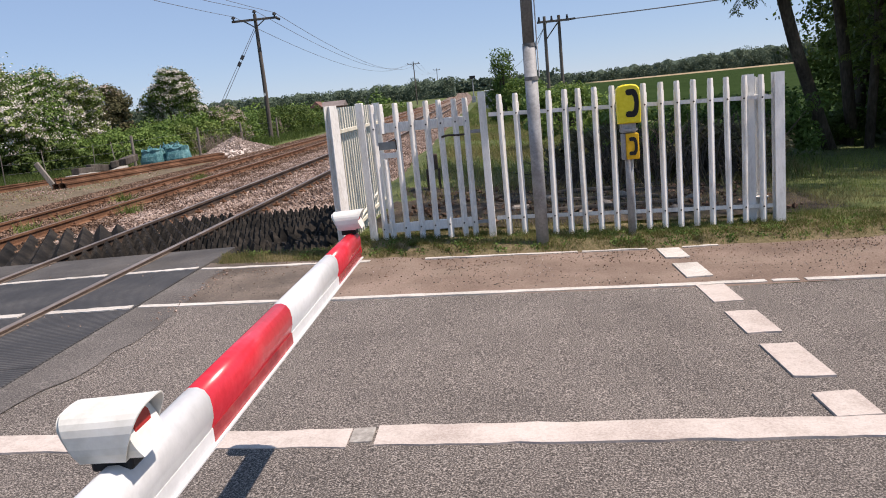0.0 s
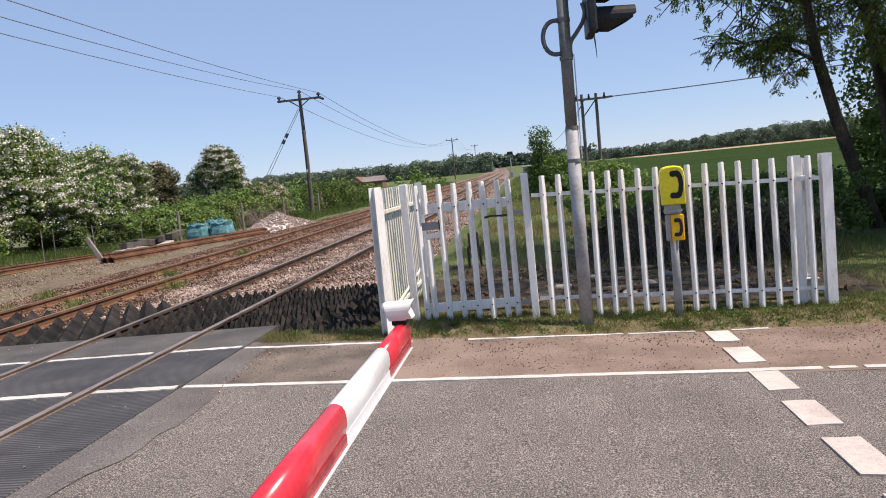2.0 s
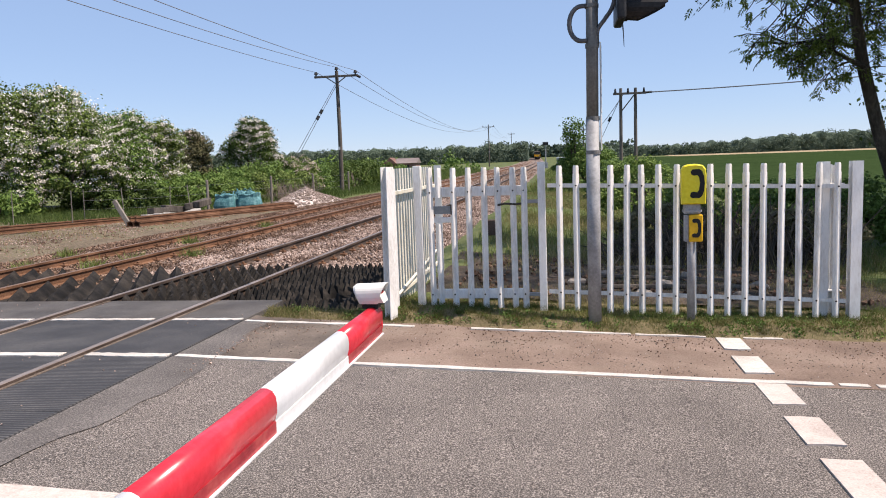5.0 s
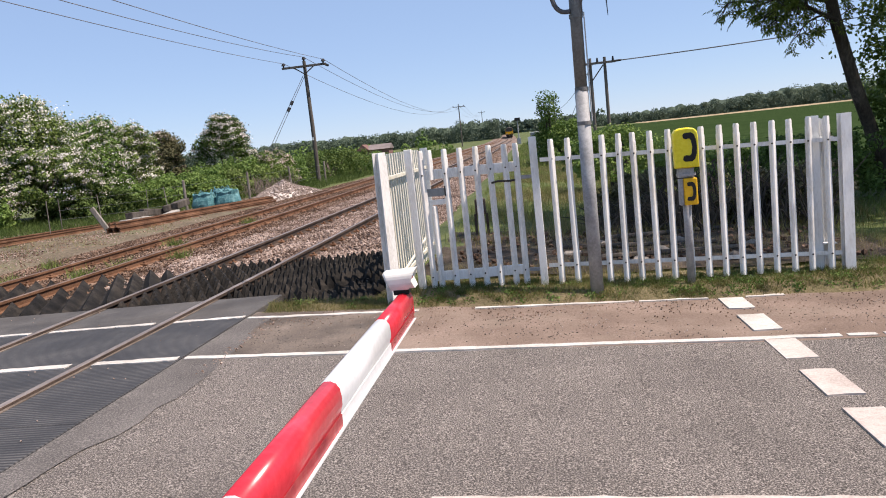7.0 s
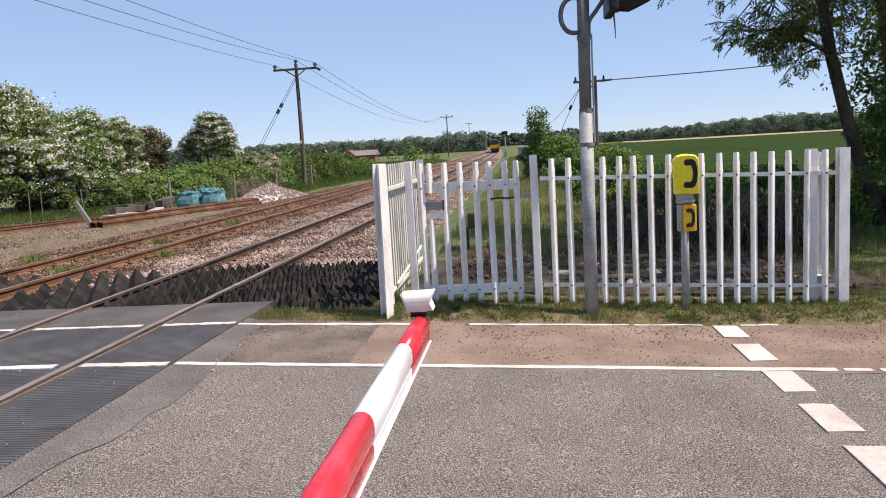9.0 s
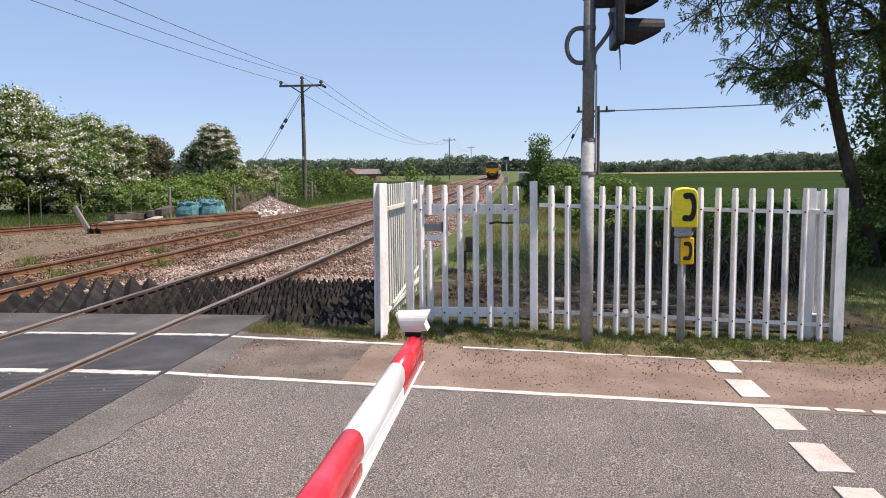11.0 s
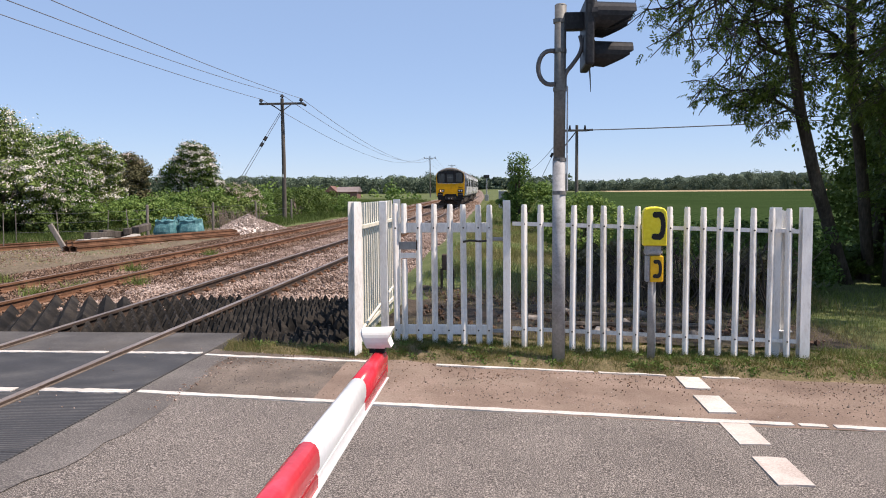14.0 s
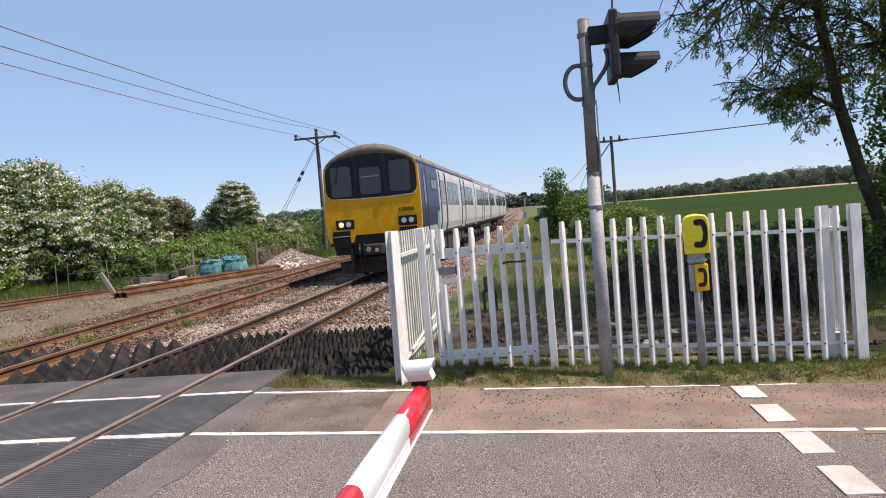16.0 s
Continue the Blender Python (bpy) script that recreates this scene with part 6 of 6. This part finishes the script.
grass(26000, -22.0, -11.7, 12.0, 34.0, 0.09, 0.012, grass_green, "short patchy grass on the trodden dirt", patchy(0.9, 0.7))
grass(26000, -22.0, -11.7, 12.0, 34.0, 0.08, 0.012, grass_dry, "short withered grass on the trodden dirt", patchy(1.1, 0.2))
pts = np.c_[rng.uniform(-20, -11.4, 11000), 11 + 24 * rng.uniform(0, 1, 11000) ** 1.3]
pts = pts[patchy(0.8, 0.0)(pts[:, 0], pts[:, 1])]
tagged(stones("spilt_stones", np.c_[pts, land(pts[:, 0], pts[:, 1]) + 0.03], 0.026, stone), "pale gravel strewn over the trodden dirt", "stones", kind="stuff")
# low tufts and broad-leaved weeds along the fence foot and the path edge
tc = np.c_[rng.uniform(-1.9, 7.0, 170), 8.6 + 0.7 * rng.beta(2.2, 1.4, 170)]
xy = np.repeat(tc, 46, axis=0) + rng.normal(size=(170 * 46, 2)) * 0.03
tagged(raw("grass", blades(xy, land(xy[:, 0], xy[:, 1]), 0.085, 0.007, 0.7), 3, grass_green), "green grass tufts on the dusty verge", "grass", kind="stuff")
tc = np.c_[rng.uniform(-2.9, 7.0, 260), 8.52 + 0.25 * rng.exponential(1.0, 260)]
tc = tc[(tc[:, 1] < 9.4) & ((tc[:, 0] > -1.8) | (tc[:, 1] < 8.7))]
xy = np.repeat(tc, 26, axis=0) + rng.normal(size=(len(tc) * 26, 2)) * 0.035
tagged(raw("weeds", leaf_quads(np.c_[xy, land(xy[:, 0], xy[:, 1]) + rng.uniform(0.012, 0.055, len(xy))], 0.016), 4, leaf_scrub), "small broad-leaved weeds on the verge", "weeds", kind="stuff")
tc = np.c_[rng.uniform(-1.9, 8.0, 520), 8.5 + 0.9 * rng.uniform(0, 1, 520)]
xy = np.repeat(tc, 40, axis=0) + rng.normal(size=(520 * 40, 2)) * 0.035
tagged(raw("grass", blades(xy, land(xy[:, 0], xy[:, 1]), 0.075, 0.007, 0.8), 3, grass_dry), "dry straw tufts on the verge", "grass", kind="stuff")
weeds = np.array(((-8.4, 13.4), (-8.0, 14.2), (-9.6, 13.1), (-8.6, 17.6), (-10.2, 15.2), (-8.5, 22.0), (-7.2, 14.9)))
xy = np.repeat(weeds, 90, axis=0) + rng.normal(size=(630, 2)) * 0.12
tagged(raw("weeds", blades(xy, bed_z(xy[:, 0], xy[:, 1]) + 0.0, 0.2, 0.02, 0.6), 3, grass_green), "green weeds growing between the rails", "weeds", kind="stuff")


# ---------------------------------------------------------------- train
def ring(y, k=1.0, lo=1.0, top=3.74, drop=0.0):
    half = [(1.30, lo), (1.385, 1.35), (1.41, 1.9), (1.4, 2.5), (1.39, 2.95), (1.345, 3.2), (1.15, 3.4), (0.6, 3.64), (0.2, 3.72)]
    pts = [(x * k, y, z - drop * (z - 1.0) / 2.7) for x, z in half]
    return pts + [(-x, yy, z) for x, yy, z in reversed(pts)]


def flat_panel(x0, x1, z0, z1, y, t=0.02, r=0.06):
    """A rounded panel facing the front."""
    pts = []
    for cx, cz, a0 in ((x1 - r, z1 - r, 0), (x0 + r, z1 - r, 90), (x0 + r, z0 + r, 180), (x1 - r, z0 + r, 270)):
        for k in range(4):
            a = math.radians(a0 + 30 * k)
            pts.append((cx + r * math.cos(a), cz + r * math.sin(a)))
    return prism(bmesh.new(), pts, lambda u, v, w: (u, y - w, v), t)


train = thing("diesel_train", pose(0, 0, 0), "yellow-fronted diesel multiple unit train with pale grey sides", "train")


def side_panel(parent, name, s, y0, y1, z0, z1, mat, out=0.006, label=""):
    """A panel on a car's side, following the gentle curve of the body."""
    def sx(z):
        return float(np.interp(z, (1.0, 1.35, 1.9, 2.5, 2.95, 3.2), (1.30, 1.385, 1.41, 1.4, 1.39, 1.345)))
    zs = [z0] + [z for z in (1.35, 1.9, 2.5, 2.95) if z0 < z < z1] + [z1]
    secs = [[(s * (sx(z) - 0.01), y0, z), (s * (sx(z) + out), y0, z), (s * (sx(z) + out), y1, z), (s * (sx(z) - 0.01), y1, z)] for z in zs]
    return part(name, loft(bmesh.new(), secs), mat, parent, label)


def bogie(parent, y):
    bg = part("bogie", box(bmesh.new(), -0.9, 0.9, y - 0.3, y + 0.3, 0.42, 0.72, 0.03), train_under, parent)
    for s in (-1, 1):
        part("side_frame", box(bmesh.new(), s * 0.99 - 0.07, s * 0.99 + 0.07, y - 1.7, y + 1.7, 0.42, 0.68, 0.03), train_under, bg)
    for dy in (-1.3, 1.3):
        for s in (-1, 1):
            part("wheel", tube(bmesh.new(), [(s * 0.7, y + dy, 0.42), (s * 0.8, y + dy, 0.42)], 0.42, 20), train_under, bg)
            part("axle_box", box(bmesh.new(), s * 1.075 - 0.075, s * 1.075 + 0.075, y + dy - 0.15, y + dy + 0.15, 0.3, 0.55, 0.03), train_under, bg)


def car(y0, front):
    L = 19.7
    kind_label = "leading driving car" if front else "trailing car"
    secs = [ring(y0 + (0.1 if front else 0.0)), ring(y0 + L * 0.5), ring(y0 + L)]
    body = part("car_body", loft(bmesh.new(), secs), train_white, train, kind_label)
    half = [(1.345, 3.19), (1.3, 3.28), (1.16, 3.415), (0.99, 3.51), (0.8, 3.59), (0.6, 3.665), (0.4, 3.715), (0.2, 3.75)]
    roof = half + [(-x, z) for x, z in reversed(half)]
    part("roof", loft(bmesh.new(), [[(x, y, z) for x, z in roof] for y in (y0 + 0.1, y0 + L * 0.5, y0 + L - 0.05)]), train_roof, body, "dull brown-grey roof")
    part("aerial", tube(bmesh.new(), [(0.2, y0 + 9.0, 3.74), (0.2, y0 + 9.0, 3.98)], 0.02, 6), black_paint, body)
    for k in range(4):
        part("roof_vent", box(bmesh.new(), -0.3, 0.3, y0 + 4.0 + 3.8 * k, y0 + 4.7 + 3.8 * k, 3.72, 3.79, 0.03), train_roof, body)
    for s in (-1, 1):
        side_panel(body, "gutter", s, y0 + 0.15, y0 + L - 0.05, 3.17, 3.215, train_blue if front else train_white, 0.03)
        if front:
            side_panel(body, "cab_side", s, y0 + 0.12, y0 + 4.35, 1.02, 3.17, train_blue, 0.008, label="dark blue cab side")
            side_panel(body, "swoosh", s, y0 + 3.7, y0 + 4.35, 1.05, 1.75, train_teal, 0.012, label="teal livery patch")
            side_panel(body, "swoosh", s, y0 + 3.0, y0 + 3.5, 1.04, 1.35, train_teal, 0.012)
            door = side_panel(body, "cab_door", s, y0 + 0.85, y0 + 1.5, 1.05, 3.0, train_blue, 0.014)
            side_panel(door, "door_seal_shade", s, y0 + 1.36, y0 + 1.52, 1.05, 3.04, black_paint, 0.02)
            side_panel(door, "cab_window", s, y0 + 0.92, y0 + 1.26, 2.0, 2.85, train_glass, 0.02)
            frame_ob = side_panel(body, "window_frame", s, y0 + 2.55, y0 + 3.85, 2.42, 2.78, black_paint, 0.014)
            side_panel(frame_ob, "window", s, y0 + 2.6, y0 + 3.15, 2.46, 2.74, train_glass, 0.018)
            side_panel(frame_ob, "window", s, y0 + 3.22, y0 + 3.8, 2.46, 2.74, train_glass, 0.018)
        for d in (4.9, 12.3):
            door = side_panel(body, "door", s, y0 + d, y0 + d + 1.5, 1.06, 3.05, train_white, 0.012)
            # wide dark strips: the recess shadow at the door edges along with the seal
            for e, wide in ((d - 0.12, 0.16), (d + 1.36, 0.38)):
                side_panel(door, "door_seal_shade", s, y0 + e, y0 + e + wide, 1.06, 3.08, train_under, 0.02)
            for e in (d + 0.2, d + 0.78):
                side_panel(door, "door_window", s, y0 + e, y0 + e + 0.44, 1.95, 2.8, train_glass, 0.018)
        for w in ((7.1, 8.5, 9.9) if front else (0.9, 2.3, 3.5, 7.1, 8.5, 9.9)) + (14.4, 15.8, 17.2):
            win = side_panel(body, "window", s, y0 + w, y0 + w + 1.15, 1.98, 2.82, train_glass, 0.014)
            side_panel(win, "window_bar", s, y0 + w, y0 + w + 1.15, 2.56, 2.6, steel_grey, 0.018)
            side_panel(win, "window_bar", s, y0 + w + 0.55, y0 + w + 0.6, 1.98, 2.82, steel_grey, 0.018)
        side_panel(body, "skirt_stripe", s, y0 + 0.6, y0 + L - 0.1, 1.0, 1.1, train_under, 0.01)
    under = part("underframe", box(bmesh.new(), -1.15, 1.15, y0 + 0.5, y0 + L - 0.2, 0.82, 1.05, 0.02), train_under, train)
    for a, b, z in ((5.2, 7.4, 0.42), (7.9, 9.8, 0.35), (10.4, 13.0, 0.4), (13.4, 14.6, 0.5)):
        part("equipment_box", box(bmesh.new(), -1.2, 1.2, y0 + a, y0 + b, z, 0.9, 0.04), train_under, under)
    bogie(train, y0 + 3.1)
    bogie(train, y0 + L - 3.1)
    return body


lead = car(0.0, True)
for y in (20.1, 40.2):
    car(y, False)
    part("gangway", box(bmesh.new(), -0.6, 0.6, y - 0.5, y + 0.1, 1.1, 3.2, 0.03), black_box, train)


# cab front: a gently rounded yellow face under a domed brow
def face(name, outline, y, depth, mat, parent, label=""):
    return part(name, prism(bmesh.new(), outline, lambda u, v, w: (u, y - w, v), depth), mat, parent, label)


def mirrored(half):
    return half + [(-x, z) for x, z in reversed(half)]


yellow_edge = mirrored([(0.56, 1.25), (0.64, 1.06), (0.72, 1.04), (0.73, 1.38), (1.26, 1.38), (1.27, 1.04), (1.37, 1.07), (1.41, 1.4), (1.425, 1.9), (1.415, 2.5), (1.4, 2.95), (1.385, 3.1), (1.3, 3.21), (0.85, 3.385), (0.45, 3.462), (0.2, 3.488)])
nose = face("cab_front", yellow_edge, 0.0, -0.14, train_yellow, train, "yellow warning panel front")
surround = mirrored([(0.45, 2.27), (1.2, 2.3), (1.3, 2.38), (1.345, 2.5), (1.345, 2.75), (1.34, 3.0), (1.32, 3.1), (1.25, 3.205), (1.05, 3.31), (0.85, 3.37), (0.45, 3.45), (0.2, 3.475)])
face("windscreen_surround", surround, -0.004, 0.012, train_black, nose, "black windscreen surround")
face("sill", mirrored([(0.45, 2.255), (1.21, 2.285), (1.32, 2.37), (1.335, 2.36), (1.22, 2.27), (0.45, 2.24)]), -0.004, 0.014, lamp_off, nose)
brow_outer = [(1.39, 3.13), (1.315, 3.285), (1.16, 3.42), (0.99, 3.515), (0.8, 3.595), (0.6, 3.67), (0.4, 3.72), (0.2, 3.755)]
brow_inner = [(1.375, 3.115), (1.27, 3.215), (1.08, 3.305), (0.85, 3.372), (0.6, 3.425), (0.4, 3.457), (0.2, 3.474), (0.1, 3.478)]
bm = bmesh.new()
secs = []
for (x, z), (xi, zi) in zip(mirrored(brow_outer), mirrored(brow_inner)):
    bulge = 0.05 * (abs(x) / 1.4) ** 3
    secs.append([(x, 0.3, z), (x * 0.995, 0.02 + bulge, z - 0.015), ((x + xi) / 2, -0.05 + bulge, (z + zi) / 2), (xi, -0.03 + bulge, zi), (xi, 0.3, zi)])
part("brow", loft(bm, secs), train_roof, nose, "grey-brown domed roof brow", smooth=True)
for x0, x1, z0, z1 in ((-1.18, -0.57, 2.33, 3.17), (-0.32, 0.31, 2.36, 3.1), (0.56, 1.17, 2.38, 3.24)):
    edge = part("window_frame", flat_panel(x0 - 0.035, x1 + 0.035, z0 - 0.035, z1 + 0.035, -0.012, 0.012, 0.11), black_paint, nose)
    part("windscreen", flat_panel(x0, x1, z0, z1, -0.022, 0.006, 0.09), train_pane, edge, "dark glass windscreen")
    if abs(x0) > 0.5:
        c = x0 + 0.3
        part("wiper", tube(bmesh.new(), [(c - 0.06, -0.05, z1 + 0.08), (c + (0.22 if x0 > 0 else -0.16), -0.05, z1 - 0.5)], 0.016, 5), black_paint, edge)
        part("wiper_motor", box(bmesh.new(), c - 0.11, c - 0.02, -0.06, -0.01, z1 + 0.04, z1 + 0.12, 0.01), train_black, edge)
    else:
        part("blind", box(bmesh.new(), x0 + 0.05, x1 - 0.05, -0.0295, -0.0285, 2.84, 2.86), steel_grey, edge)
for x in (-0.44, 0.42):
    part("pillar", box(bmesh.new(), x - 0.06, x + 0.06, -0.045, -0.012, 2.29, 3.44, 0.012), train_black, nose)
for s in (-1, 1):
    c = -0.86 if s < 0 else 1.0
    box_ob = part("lamp_cluster", flat_panel(c - 0.27, c + 0.27, 1.42, 1.69, 0.01, 0.035, 0.03), black_paint, nose, "black lamp cluster")
    part("headlight", tube(bmesh.new(), [(c - 0.09 * abs(s) - 0.02, -0.02, 1.56), (c - 0.11, -0.05, 1.56)], 0.075, 16), lamp_on if s < 0 else lamp_off, box_ob, "lit headlight" if s < 0 else "headlight")
    part("marker_light", tube(bmesh.new(), [(c + 0.11, -0.02, 1.56), (c + 0.11, -0.05, 1.56)], 0.075, 16), lamp_off, box_ob)
    part("step_recess", box(bmesh.new(), s * 0.99 - 0.27, s * 0.99 + 0.27, 0.05, 0.3, 0.9, 1.4, 0.01), train_black, nose)
    part("step_board", box(bmesh.new(), s * 0.99 - 0.26, s * 0.99 + 0.26, -0.04, 0.2, 1.22, 1.24, 0.004), steel_grey, nose)
    part("life_guard", box(bmesh.new(), s * 0.75 - 0.05, s * 0.75 + 0.05, 0.1, 0.2, 0.15, 0.9, 0.01), train_under, nose)
part("valance", box(bmesh.new(), -1.36, 1.36, 0.06, 0.13, 0.96, 1.4, 0.01), train_black, nose)
part("buffer_beam", box(bmesh.new(), -1.25, 1.25, 0.15, 0.4, 0.7, 1.27, 0.02), train_black, nose)
part("coupler", box(bmesh.new(), -0.28, 0.28, -0.42, 0.3, 0.68, 0.98, 0.05), train_under, nose, "dark automatic coupler")
part("coupler_face", box(bmesh.new(), -0.22, 0.22, -0.46, -0.42, 0.72, 0.95, 0.02), train_under, nose)
part("coupler_hook", tube(bmesh.new(), [(-0.12, -0.5, 0.84), (-0.12, -0.44, 0.84)], 0.07, 12), steel_grey, nose)
part("coupler_pin", box(bmesh.new(), 0.06, 0.16, -0.49, -0.45, 0.76, 0.86, 0.01), steel_grey, nose)
part("plough", prism(bmesh.new(), [(-1.15, 0.16), (1.15, 0.16), (1.2, 0.5), (0.3, 0.62), (-0.3, 0.62), (-1.2, 0.5)], lambda u, v, w: (u, -0.08 + 0.35 * abs(u) + w, v), 0.06), train_under, nose, "dark snowplough")
for x in (-0.5, -0.36, 0.34, 0.48):
    part("hose", tube(bmesh.new(), curved([(x, 0.1, 1.02), (x + 0.04, -0.16, 0.85), (x + 0.05, -0.14, 0.6), (x - 0.03, 0.02, 0.5)]), 0.028, 6), black_paint, nose)
number = bpy.data.curves.new("unit_number", "FONT")
number.body, number.size, number.align_x, number.align_y = "150001", 0.165, "CENTER", "CENTER"
number.extrude, number.offset = 0.004, 0.003
txt = new("unit_number", number)
txt.parent = nose
txt.matrix_basis = pose(1.0, -0.006, 1.97, 90, 0, 0)
txt.data.materials.append(black_paint)

# true height and width over the rails
for ob in train.children_recursive:
    if ob.type == "MESH":
        ob.data.transform(Matrix.Diagonal((1.01, 1, 1.055, 1)))


def motions():
    """The train runs towards the crossing on the near track."""
    rows = []
    for t, d in ((0.0, 545.0), (2.0, 474.0), (4.0, 404.0), (6.0, 335.0), (7.5, 284.0), (9.0, 234.0), (10.25, 193.0), (11.5, 152.8), (12.0, 137.0), (12.5, 121.6), (13.0, 106.6), (13.5, 91.8), (14.0, 77.4), (14.5, 63.2), (15.0, 49.4), (15.5, 35.5), (16.0, 22.55)):
        heading = math.degrees(1e-4 * d)
        slope = math.degrees(float(rise(d + 18) - rise(d)) / 18)
        rows.append((t, pose(-4.8625 + float(bend(d)), d, 0.215 + float(rise(d)), slope, 0, heading)))
    walk(train, rows)


motions()
